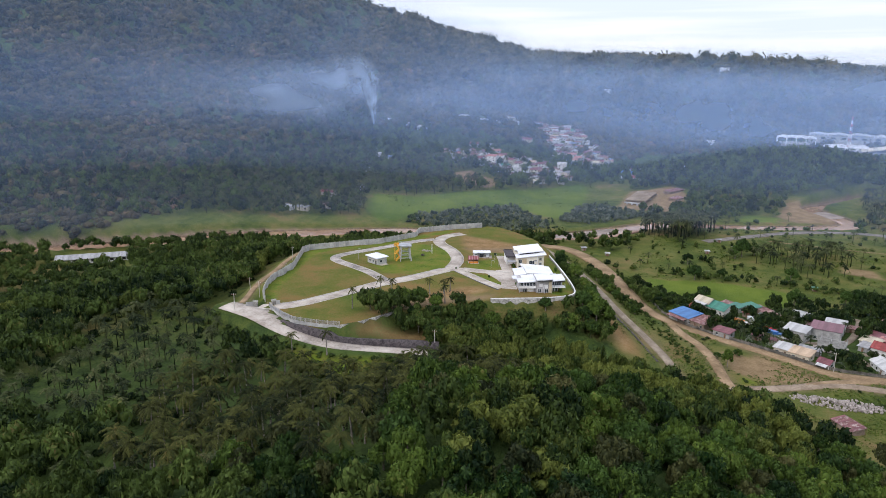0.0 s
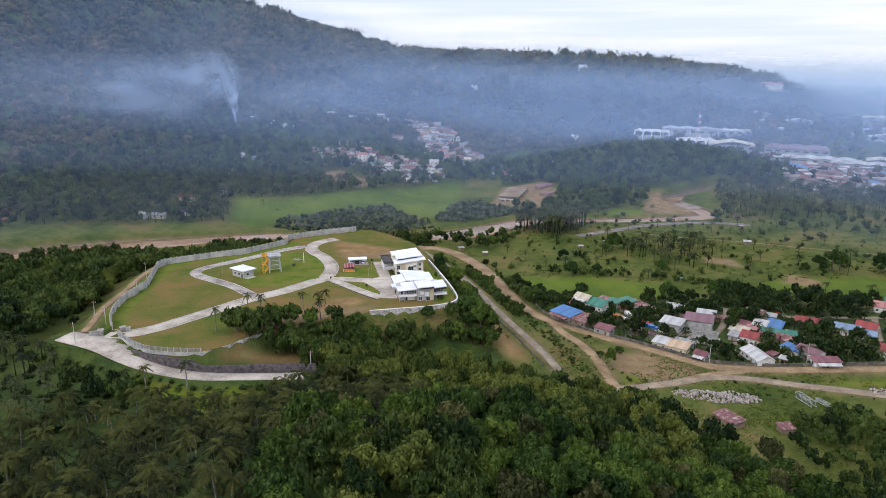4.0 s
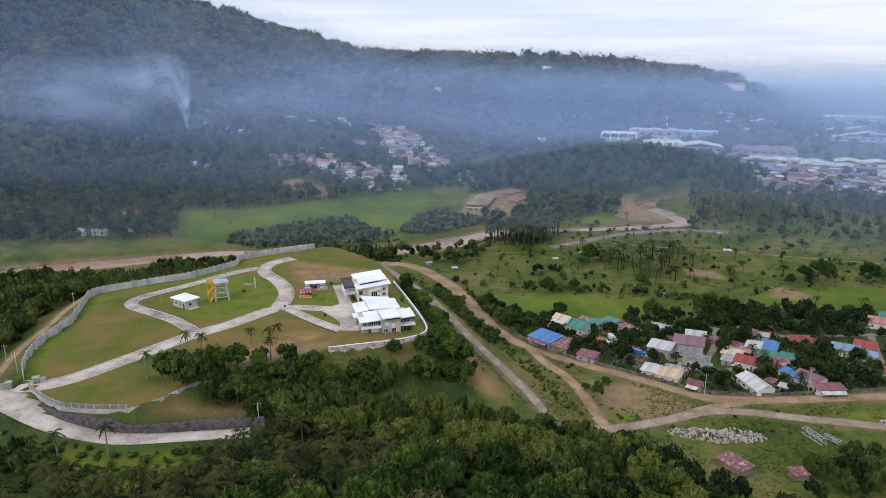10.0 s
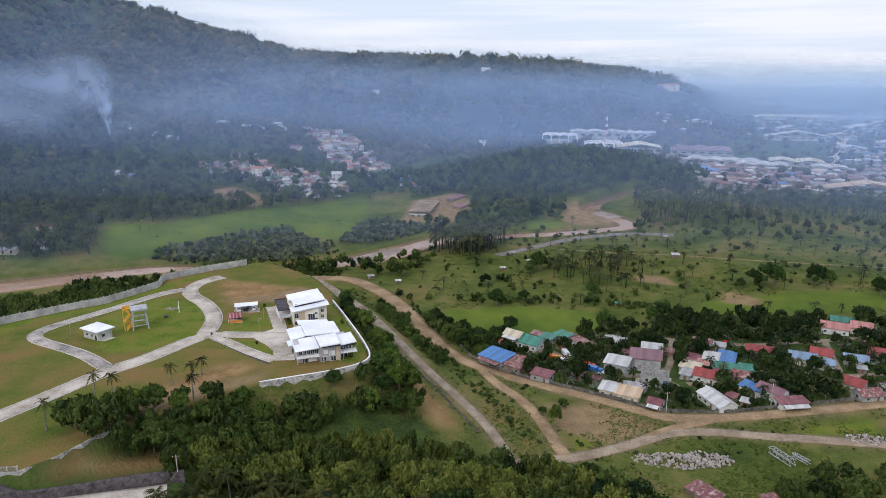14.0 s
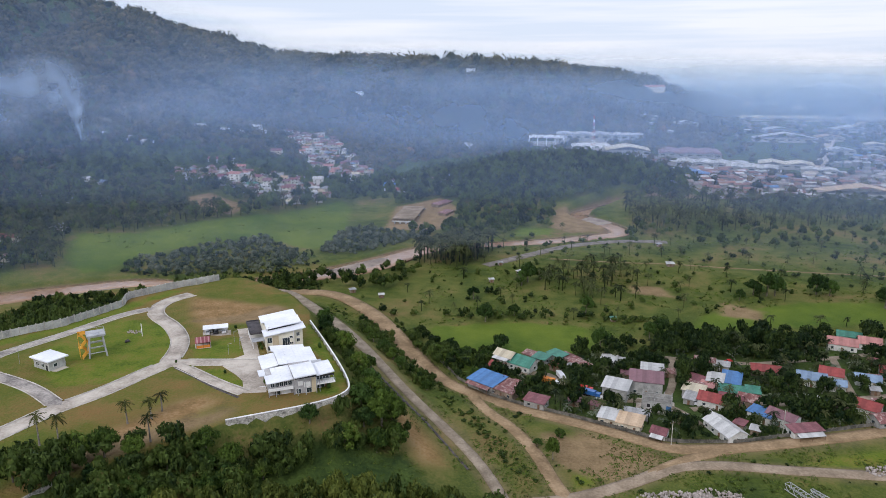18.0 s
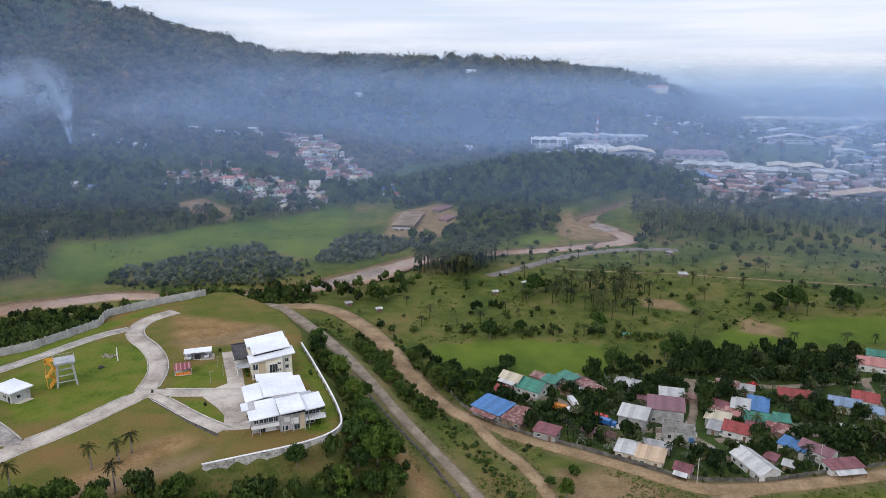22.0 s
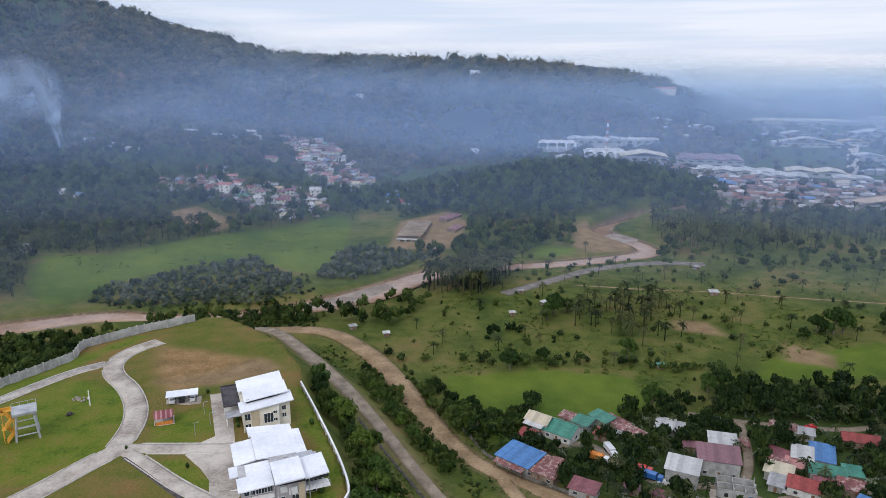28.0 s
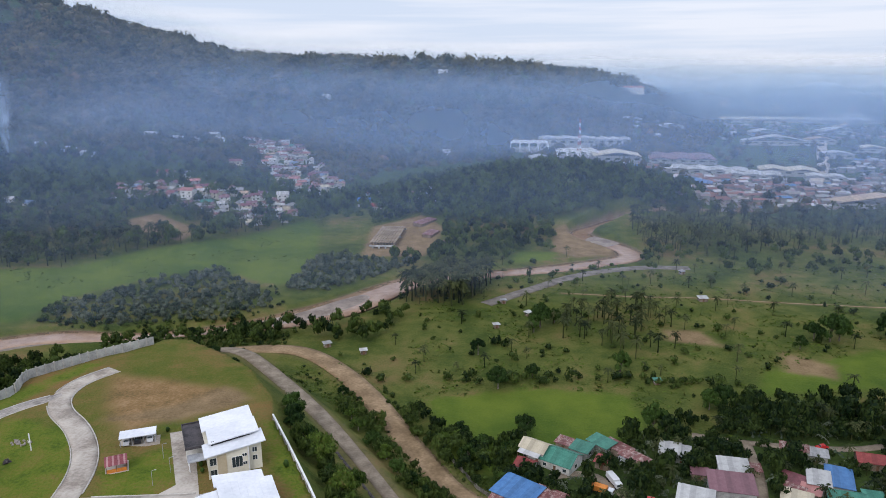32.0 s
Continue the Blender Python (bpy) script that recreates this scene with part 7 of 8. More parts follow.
for i in range(len(x)):
    if is_palm[i]:
        if x[i] > -165 and y[i] > 112 and count["palm"] < 290:
            count["palm"] += 1
            palm(x[i], y[i], rng.uniform(4.5, 8.5), i, spread=float(rng.uniform(0.85, 1.1)))
        else:
            rest.append((i, 1))
    elif is_bamboo[i]:
        if count["bamboo"] < 150 and (i % 2 or x[i] < -200 or y[i] > 226):
            count["bamboo"] += 1
            b = thing("bamboo_clump", x[i], y[i], float(level(x[i], y[i])) - 0.2, i * 77 % 360, "arching clump of feathery yellow-green bamboo", "bamboo", "bamboo clumps")
            r = rng.uniform(4.2, 6.2)
            b.scale = (r, r, rng.uniform(6.5, 9.5))
            placed("foliage", bamboos[i % 4], M_BAMBOO, b)
        else:
            rest.append((i, 0))
    elif near[i] and count["tree"] < 300:
        count["tree"] += 1
        r = rng.uniform(3.2, 5.4)
        broadleaf(x[i], y[i], r, r * rng.uniform(1.9, 2.5), i, (M_LEAF, M_LEAFD, M_LEAF, M_OLIVE, M_LEAFD, M_LEAF, M_LEAF)[i % 7])
    else:
        rest.append((i, 0))
rest = [(i, 2 if k == 0 and y[i] < 150 and x[i] > -150 else k) for i, k in rest]
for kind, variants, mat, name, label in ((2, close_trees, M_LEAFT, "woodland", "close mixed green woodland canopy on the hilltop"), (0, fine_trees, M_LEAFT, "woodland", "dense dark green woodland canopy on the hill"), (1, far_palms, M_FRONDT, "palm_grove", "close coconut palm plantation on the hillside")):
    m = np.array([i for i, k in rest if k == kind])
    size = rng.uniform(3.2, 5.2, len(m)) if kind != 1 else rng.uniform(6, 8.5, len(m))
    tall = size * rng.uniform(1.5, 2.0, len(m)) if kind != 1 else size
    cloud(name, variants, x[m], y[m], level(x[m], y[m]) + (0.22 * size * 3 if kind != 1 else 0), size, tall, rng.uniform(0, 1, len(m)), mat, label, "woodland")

for i, (a, b, r, h) in enumerate([(-106, 232, 4.6, 7), (-100, 239, 5.2, 8), (-92, 245, 5, 7.5), (-85, 249, 5.4, 8), (-77, 254, 5, 8.2), (-70, 257, 5.6, 8.6), (-62, 261, 5.4, 8.8), (-55, 263, 5.4, 8.6), (-47, 265, 5, 8), (-40, 265, 5, 7.6), (-31, 264, 5, 7), (-66, 250, 5.4, 8), (-48, 256, 5.6, 8), (-82, 240, 5, 7.6), (-58, 254, 5, 7.4)]):
    b_ob = thing("bamboo_clump", a, b, float(level(a, b)) - 0.2, i * 67 % 360, "tall feathery yellow-green bamboo clump at the wood's edge", "bamboo", "bamboo clumps")
    b_ob.scale = (r, r, 1.25 * h)
    placed("foliage", bamboos[i % 4], M_BAMBOO, b_ob)

# undergrowth below the foreground wood, tinted dark to paint shade between the trees
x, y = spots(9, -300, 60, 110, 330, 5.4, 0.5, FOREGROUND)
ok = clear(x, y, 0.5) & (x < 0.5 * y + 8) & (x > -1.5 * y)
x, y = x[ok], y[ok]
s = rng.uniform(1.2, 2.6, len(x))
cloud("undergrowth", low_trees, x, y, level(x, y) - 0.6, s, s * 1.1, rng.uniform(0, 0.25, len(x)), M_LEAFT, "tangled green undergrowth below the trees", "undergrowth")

# trees on the compound's slopes
ROW = [(-137, 241), (-131, 247), (-126, 251), (-120, 247), (-121, 254), (-114, 256), (-112, 249), (-107, 259), (-105, 252), (-99, 262), (-100, 268), (-93, 268), (-92, 261), (-84, 268), (-127, 243), (-116, 243), (-96, 256), (-88, 262), (-108, 246)]
for i, (a, b) in enumerate(ROW):
    r = rng.uniform(3.0, 4.3)
    broadleaf(a, b - 1, r, r * rng.uniform(1.7, 2.1), i, M_LEAF if i % 3 else M_LEAFD, "full green tree on the bank below the lawn", "bank trees")
EAST = [(-90, 372), (-84.5, 363), (-79, 354), (-74, 345), (-70, 337), (-66, 329), (-63, 321), (-61, 312), (-58, 305), (-62, 300), (-55, 298), (-68, 345), (-60, 293), (-57, 316), (-53, 307), (-92, 380), (-50, 293), (-55, 286), (-75, 285), (-64, 283)]
for i, (a, b) in enumerate(EAST):
    r = rng.uniform(3.2, 5.0) * (1.25 if 5 < i < 12 else 1)
    broadleaf(a, b, r, r * rng.uniform(1.7, 2.1), i + 2, M_LEAF if i % 3 else M_LEAFD, "rounded dense green tree along the compound wall", "wall-side trees")
for i, (a, b, r) in enumerate([(-73, 389, 3.2), (-67, 380, 3.4), (-62, 373, 3), (-58, 366, 3), (-53, 360, 2.6), (-49, 354, 2.4), (-77, 400, 2.6), (-84, 424, 2.4), (-45, 346, 2.8), (-142, 448, 3.2), (-148, 442, 2.6), (-130, 436, 2.2), (-36, 378, 3.4), (-31, 388, 3.2), (-44, 388, 2.8), (-26, 366, 3.0), (-22, 383, 3.4), (-38, 396, 3), (4, 319, 2.2), (-4, 312, 1.8)]):
    broadleaf(a, b, r, r * 1.75, i, M_LEAFD if i % 2 else M_LEAF, "low bushy green tree beside the dirt road", "roadside trees")
broadleaf(0.5, 304, 2.6, 8.5, 1, M_LEAF, "slim lone tree beside the dirt road junction", "roadside trees")
for i, (a, b, h) in enumerate([(-144.7, 238.5, 9), (-142, 258, 9), (-136.5, 258, 9), (-124.6, 271.8, 7), (-119.3, 275.5, 6), (-118.4, 280.5, 6), (-134, 202, 9), (-147, 199, 8), (-113, 262, 8), (-152, 196, 8)]):
    palm(a, b, h, i, "slender coconut palm with a tufted crown on the lawn", "lawn palms", 0.2, 0.62)
# round clipped-looking tree in the meadow, and the dark spreading trees of the pasture
broadleaf(-15.5, 398, 4.3, 9.0, 3, M_LEAFD, "round dark green tree alone in the meadow", "field trees")
for i, (a, b, r) in enumerate([(129, 488, 5), (136, 487, 6.5), (141, 488, 5.5), (165.5, 492, 6.5), (172, 490, 4.5), (192, 470, 6), (118, 478, 3.2), (30, 400, 5), (62, 420, 5), (56, 418, 4), (-23, 435, 5), (2, 505, 6), (-2, 498, 4), (10, 512, 4), (-30, 470, 3.6), (-8, 446, 3.2), (30, 452, 4.4)]):
    broadleaf(a, b, r, r * 2.2, i, M_LEAFD, "dark spreading tree standing in the pasture", "field trees")


def scatter(name, seed, area, gap, keep, variants, mat, size, tall, label, category, room=1.5, lift=0.0, ring=None, tints=(0, 1), meadow=0.0, walls=True):
    r = np.random.default_rng(seed)
    x, y = spots(seed, *area, gap, keep, ring)
    ok = clear(x, y, room, meadow, walls)
    x, y = x[ok], y[ok]
    s = r.uniform(*size, len(x))
    return cloud(name, variants, x, y, level(x, y) + lift * s, s, s * r.uniform(*tall, len(x)), r.uniform(*tints, len(x)), mat, label, category)


scatter("woodland", 21, (-330, 225, -205, 440), 6.2, 0.95, fine_trees, M_LEAFT, (3.0, 5.4), (1.5, 2.1), "thick mixed green woodland outside the boundary wall", "woodland", 2.0, 0.5, [(-330, 225), (-225, 240), (-236, 290), (-245, 330), (-224, 350), (-210, 352), (-200, 366), (-195, 390), (-194, 402), (-215, 410), (-260, 408), (-330, 395)], (0.25, 1))
scatter("village_trees", 23, (-28, 318, 190, 420), 4.7, 0.78, fine_trees, M_LEAFT, (1.5, 4.4), (1.3, 1.9), "dark green garden trees between the village houses", "trees", 0.9, 0.45, [(-22, 350), (-5, 340), (45, 319), (62, 322), (130, 338), (175, 352), (175, 420), (100, 415), (60, 412), (30, 398), (0, 392), (-25, 372)], (0, 0.4))
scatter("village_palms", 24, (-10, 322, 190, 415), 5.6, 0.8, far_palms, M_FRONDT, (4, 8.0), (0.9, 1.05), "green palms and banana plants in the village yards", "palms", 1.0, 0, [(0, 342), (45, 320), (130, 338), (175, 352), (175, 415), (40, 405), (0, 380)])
scatter("tree_belt", 25, (30, 384, 185, 426), 7.0, 0.6, fine_trees, M_LEAFT, (2.2, 6.2), (1.5, 1.9), "dark tall trees behind the village houses", "trees", 1.5, 0.5, [(28, 386), (45, 383), (56, 396), (90, 394), (132, 403), (180, 418), (185, 428), (120, 424), (60, 418), (30, 404)], (0, 0.3))
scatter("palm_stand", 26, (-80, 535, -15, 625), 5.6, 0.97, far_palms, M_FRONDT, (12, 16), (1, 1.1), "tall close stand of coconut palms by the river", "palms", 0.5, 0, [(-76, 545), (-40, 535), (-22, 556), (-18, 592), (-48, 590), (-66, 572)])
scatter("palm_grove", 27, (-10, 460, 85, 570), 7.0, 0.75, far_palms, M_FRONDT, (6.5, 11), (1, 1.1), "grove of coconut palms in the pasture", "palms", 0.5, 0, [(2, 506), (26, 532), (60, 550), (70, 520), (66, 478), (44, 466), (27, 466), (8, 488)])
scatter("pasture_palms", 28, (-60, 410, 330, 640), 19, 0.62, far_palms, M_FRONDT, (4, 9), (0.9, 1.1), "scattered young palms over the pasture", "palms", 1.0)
scatter("pasture_bushes", 29, (-90, 400, 330, 650), 11, 0.5, low_trees, M_LEAFT, (0.6, 3.0), (1.0, 1.5), "scattered green bushes over the pasture", "bushes", 0.5, 0.1)
scatter("hedge_row", 30, (-60, 425, 90, 446), 4.5, 0.9, low_trees, M_LEAFT, (1.5, 3.2), (1.0, 1.5), "ragged green hedge along the meadow edge", "hedge", 0.2, 0.2, [(-40, 437), (10, 440), (60, 436), (86, 430), (86, 438), (40, 446), (-40, 446)])
scatter("slope_scrub", 31, (-160, 262, 60, 470), 3.4, 0.55, low_trees, M_LEAFT, (0.5, 1.4), (0.7, 1.1), "low green scrub on the roadside slopes", "scrub", 0.2, 0.0, [(-112, 424), (-96, 420), (-60, 376), (-40, 340), (-14, 318), (-2, 332), (-36, 352), (-50, 372), (-66, 404), (-84, 434), (-106, 456)])
scatter("slope_scrub", 71, (-58, 284, 0, 368), 2.4, 0.8, low_trees, M_LEAFT, (0.6, 1.5), (0.7, 1.1), "bright green thicket of weeds between the tracks", "scrub", 0.3, 0.0, [(-55, 362), (-45, 364), (-29, 334), (-14, 309), (-4, 288), (-11, 289), (-21, 306), (-37, 334)], (0.3, 1), -60)
scatter("slope_scrub", 32, (-30, 262, 130, 345), 4.6, 0.5, low_trees, M_LEAFT, (0.4, 1.3), (0.7, 1.0), "low green weeds on the waste ground", "scrub", 0.3, 0.0, [(-16, 300), (20, 315), (45, 308), (110, 312), (125, 300), (60, 290), (20, 276), (-6, 288)])
scatter("bank_thicket", 33, (-260, 500, -60, 680), 4.6, 0.95, low_trees, M_BANK, (1.5, 3.2), (1.0, 1.5), "grey-green banana and bamboo thicket on the river bank", "thicket", 0.5, 0.15, [(-241, 507), (-208, 505), (-177, 508), (-152, 514), (-140, 538), (-156, 570), (-192, 602), (-226, 574), (-241, 543), (-258, 540), (-250, 520)])
scatter("bank_thicket", 69, (-150, 550, -60, 650), 4.4, 0.95, low_trees, M_BANK, (1.6, 3.2), (1.0, 1.5), "grey-green banana thicket below the girder yard", "thicket", 0.5, 0.15, [(-140, 562), (-139, 627), (-118, 645), (-66, 620), (-90, 592), (-116, 562)])
scatter("bank_bushes", 72, (-262, 500, -130, 580), 3.6, 0.8, low_trees, M_LEAFT, (1.0, 2.3), (1.0, 1.5), "green bushes round the banana thicket", "bushes", 0.3, 0.1, [(-262, 522), (-255, 508), (-240, 500), (-205, 497), (-175, 503), (-150, 512), (-136, 536), (-146, 566), (-156, 574), (-134, 540), (-155, 516), (-208, 508), (-242, 512), (-256, 540)])
scatter("bank_scrub", 73, (-206, 182, -98, 218), 2.6, 0.85, low_trees, M_LEAFT, (0.7, 2.0), (0.8, 1.2), "tangled green scrub below the access road", "scrub", 0.3, 0.0, [(-206, 215), (-192, 213), (-170, 207), (-150, 203), (-130, 202), (-104, 218), (-100, 214), (-110, 192), (-130, 184), (-158, 195), (-172, 200), (-200, 208)], (0.35, 1))
scatter("woodland", 74, (-270, 404, -190, 470), 5.0, 0.9, fine_trees, M_LEAFT, (2.4, 4.2), (1.5, 2.0), "dense green trees between the boundary wall and the river", "woodland", 0.5, 0.45, [(-268, 446), (-250, 452), (-230, 456), (-212, 462), (-197, 446), (-192, 408), (-215, 410), (-262, 405)])
scatter("bank_trees", 70, (-215, 458, -120, 505), 4.6, 0.9, mid_trees, M_LEAFT, (1.8, 3.2), (1.4, 1.9), "dense green trees on the bank behind the hilltop", "trees", 0.3, 0.4, [(-212, 487), (-204, 472), (-185, 464), (-150, 470), (-126, 486), (-138, 503), (-165, 496), (-190, 489)])
scatter("bank_bushes", 56, (-200, 412, -110, 505), 4.0, 0.7, low_trees, M_LEAFT, (0.9, 2.2), (1.0, 1.5), "green bushes along the river bank below the wall", "bushes", 0.5, 0.2, [(-196, 412), (-172, 432), (-150, 446), (-120, 474), (-118, 500), (-150, 486), (-176, 480), (-190, 455)])
scatter("bank_trees", 44, (-150, 455, -60, 560), 7.5, 0.7, mid_trees, M_LEAFT, (2.4, 4.2), (1.4, 1.8), "green trees along the near river bank", "trees", 1.0, 0.5, [(-150, 476), (-110, 480), (-92, 470), (-60, 510), (-60, 545), (-84, 530), (-100, 512), (-140, 498)])
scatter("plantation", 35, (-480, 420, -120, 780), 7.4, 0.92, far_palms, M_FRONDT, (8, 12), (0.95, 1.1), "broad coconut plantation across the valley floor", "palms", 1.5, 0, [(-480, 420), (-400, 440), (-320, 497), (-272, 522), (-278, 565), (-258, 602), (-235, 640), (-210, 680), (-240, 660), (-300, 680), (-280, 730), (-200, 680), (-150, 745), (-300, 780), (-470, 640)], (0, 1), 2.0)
scatter("valley_wood", 57, (-500, 400, -230, 760), 10.5, 0.8, mid_trees, M_LEAFT, (2.6, 4.8), (1.3, 1.8), "mixed green trees among the coconut palms", "woodland", 1.5, 0.4, [(-500, 420), (-400, 446), (-320, 503), (-278, 528), (-284, 565), (-262, 606), (-300, 690), (-470, 640)])
scatter("valley_wood", 36, (-520, 420, -100, 900), 10, 0.72, mid_trees, M_LEAFT, (3.4, 6), (1.4, 1.8), "mixed woodland among the houses across the valley", "woodland", 2.0, 0.45, [(-520, 400), (-400, 470), (-340, 610), (-300, 600), (-235, 640), (-180, 700), (-140, 760), (-60, 740), (-60, 900), (-520, 900)])
scatter("valley_wood", 37, (-110, 590, 120, 800), 7.5, 0.8, mid_trees, M_LEAFT, (2.8, 4.8), (1.4, 1.8), "mixed woodland on the far river bank", "woodland", 2.0, 0.45, [(-108, 650), (-66, 612), (-30, 622), (20, 640), (40, 690), (30, 720), (60, 770), (110, 790), (-60, 800), (-120, 760)], (0, 1), 1.0)
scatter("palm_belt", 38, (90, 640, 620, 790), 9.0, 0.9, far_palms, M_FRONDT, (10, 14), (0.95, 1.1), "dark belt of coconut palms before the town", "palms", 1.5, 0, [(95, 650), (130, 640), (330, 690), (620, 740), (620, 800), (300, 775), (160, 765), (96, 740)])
scatter("palm_belt", 39, (84, 600, 500, 680), 12, 0.55, mid_trees, M_LEAFT, (2.6, 4.8), (1.3, 1.7), "green trees and bushes before the palm belt", "trees", 1.5, 0.4)
scatter("hill_wood", 40, (-110, 730, 240, 960), 8.0, 0.97, mid_trees, M_LEAFT, (4.2, 6.4), (1.4, 1.8), "dense dark wood on the low hill before the factory", "woodland", 1.5, 0.4, [(-110, 790), (-60, 735), (40, 735), (120, 780), (170, 790), (200, 860), (160, 950), (60, 960), (-60, 940), (-110, 880)])
scatter("town_trees", 41, (120, 760, 1300, 1900), 22, 0.38, hill_trees, M_HILL, (4.5, 8), (0.9, 1.3), "dark trees scattered through the distant town", "trees", 1.0, 0.3)
scatter("town_trees", 42, (300, 1850, 2000, 3400), 42, 0.55, hill_trees, M_HILL, (13, 24), (0.5, 0.8), "dark tree belts on the far coastal plain", "trees", 0.0, 0.2)
scatter("near_trees", 43, (52, 180, 190, 285), 5.2, 0.85, fine_trees, M_LEAFT, (2.0, 4.2), (1.4, 1.8), "green trees and palms beside the lower field", "trees", 1.5, 0.45, [(58, 256), (66, 270), (74, 274), (88, 279), (110, 282), (190, 284), (190, 200), (110, 180), (70, 220)])

scatter("woodland", 67, (-540, 220, -290, 410), 7.6, 0.92, fine_trees, M_LEAFT, (3.0, 5.0), (1.3, 1.8), "mixed green woodland around the riverside shed", "woodland", 2.0, 0.45, [(-540, 220), (-430, 318), (-372, 385), (-330, 415), (-300, 404), (-330, 330), (-330, 225)], (0.25, 1))
scatter("valley_wood", 68, (-760, 330, -300, 560), 9.5, 0.9, mid_trees, M_LEAFT, (3.0, 5.2), (1.3, 1.8), "dark woodland on the far river bank", "woodland", 1.5, 0.45, [(-760, 330), (-560, 330), (-470, 372), (-400, 430), (-340, 480), (-300, 505), (-330, 520), (-480, 500), (-760, 560)])
# trees standing thick on the compound's south bank and along the roads
scatter("bank_wood", 51, (-146, 236, -60, 296), 3.9, 0.9, fine_trees, M_LEAFT, (2.6, 4.4), (1.5, 2.0), "thick young green trees on the bank below the lawn", "trees", 0.2, 0.5, [(-143, 240), (-136, 250), (-120, 257), (-106, 265), (-97, 266), (-86, 272), (-76, 277), (-66, 283), (-62, 281), (-76, 270), (-88, 258), (-104, 246), (-118, 236), (-132, 233)], (0.3, 1), -60, False)
scatter("bank_wood", 52, (-110, 282, -42, 400), 4.0, 0.85, fine_trees, M_LEAFT, (1.6, 3.3), (1.5, 2.2), "thick green trees below the compound wall", "trees", 0.3, 0.4, [(-92, 372), (-86, 370), (-82, 366), (-70, 345), (-56, 320), (-48, 304), (-46, 290), (-60, 280), (-68, 288), (-64, 300), (-66, 314), (-76, 336), (-90, 362)], (0.4, 1))
scatter("roadside_wood", 53, (-90, 330, -10, 440), 3.6, 0.75, fine_trees, M_LEAFT, (1.2, 2.9), (1.4, 1.9), "bushy green trees between the two dirt roads", "trees", 0.3, 0.3, [(-86, 428), (-80, 424), (-66, 398), (-54, 374), (-46, 362), (-40, 352), (-46, 346), (-56, 358), (-70, 384), (-82, 406)], (0.45, 1))
scatter("roadside_wood", 54, (-60, 345, 10, 440), 4.2, 0.8, fine_trees, M_LEAFT, (1.5, 3.4), (1.4, 1.9), "bushy green trees beside the village edge", "trees", 0.6, 0.3, [(-62, 420), (-54, 418), (-44, 396), (-30, 392), (-22, 398), (-14, 392), (-20, 376), (-28, 362), (-36, 360), (-46, 376), (-56, 398)], (0, 0.9), -60)
scatter("hedge_row", 55, (-100, 330, 0, 470), 2.6, 0.85, low_trees, M_LEAFT, (0.7, 1.6), (1.0, 1.5), "overgrown green fence line beside the dirt road", "hedge", 0.1, 0.1, [(-72, 436), (-70, 438), (-50, 396), (-34, 370), (-22, 358), (-24, 356), (-37, 366), (-53, 392)], (0.2, 1), -60)
scatter("hedge_row", 58, (-46, 316, 192, 384), 2.2, 0.75, low_trees, M_LEAFT, (0.6, 1.5), (0.9, 1.5), "overgrown green hedge along the village wall", "hedge", 0.0, 0.1, [(x, y + 1.2) for x, y in FENCE_ROAD] + [(x, y + 3.6) for x, y in FENCE_ROAD[::-1]], (0, 0.8), -60)
scatter("hedge_row", 59, (-46, 314, 192, 384), 2.6, 0.55, low_trees, M_LEAFT, (0.4, 0.9), (0.7, 1.1), "weeds growing along the foot of the village wall", "hedge", 0.0, 0.0, [(x, y - 0.6) for x, y in FENCE_ROAD] + [(x, y - 2.0) for x, y in FENCE_ROAD[::-1]], (0.2, 1), -60)
banana = [palm_head(90 + i, 7, 3, 1.0, 0.34) for i in range(4)]
scatter("banana_plants", 60, (-20, 322, 190, 420), 5.5, 0.8, banana, M_BANK, (1.6, 3.0), (0.9, 1.2), "broad-leaved banana plants between the village houses", "plants", 0.5, 1.0, [(-20, 350), (0, 342), (45, 321), (130, 338), (190, 354), (190, 415), (100, 412), (40, 402), (0, 388)], (0, 1))
tufts = [leaves(np.random.default_rng(70 + i), np.random.default_rng(71 + i).normal(0, 0.5, (8, 3)) * np.array([1, 1, 0.25]) + np.array([0, 0, 0.25]), np.tile([[0.3, -0.8, 0.6]], (8, 1)), 0.36) for i in range(4)]


def weeds(seed, area, gap, ring, size, tall, label, mat=M_GRASS, low=-0.05, tints=(0.3, 1.0), room=0.0):
    """Tufts of rough grass and weeds in drifts: nobody could count them."""
    r = np.random.default_rng(seed)
    x, y = spots(seed, *area, gap, 0.95, ring)
    ok = np.array([noise.noise(Vector((a * 0.045, b * 0.045, seed))) + 0.5 * noise.noise(Vector((a * 0.17, b * 0.17, seed))) for a, b in zip(x, y)]) > low
    x, y = x[ok], y[ok]
    ok = (inside(x, y, COMPOUND) > 1.5) & (np.min([inside(x, y, m) for m in MEADOWS[1:]], 0) > 0) & (far_from(x, y, RIVER_LINE)[0] - far_from(x, y, RIVER_LINE)[1] > 0)
    for line, half in SMOOTH:
        ok &= far_from(x, y, line)[0] > half + room
    for hx, hy, hr in HOUSE_SPOTS:
        ok &= np.hypot(x - hx, y - hy) > hr
    x, y = x[ok], y[ok]
    s = r.uniform(*size, len(x))
    return cloud("weeds", tufts, x, y, level(x, y), s, s * r.uniform(*tall, len(x)), r.uniform(*tints, len(x)), mat, label, "weeds")


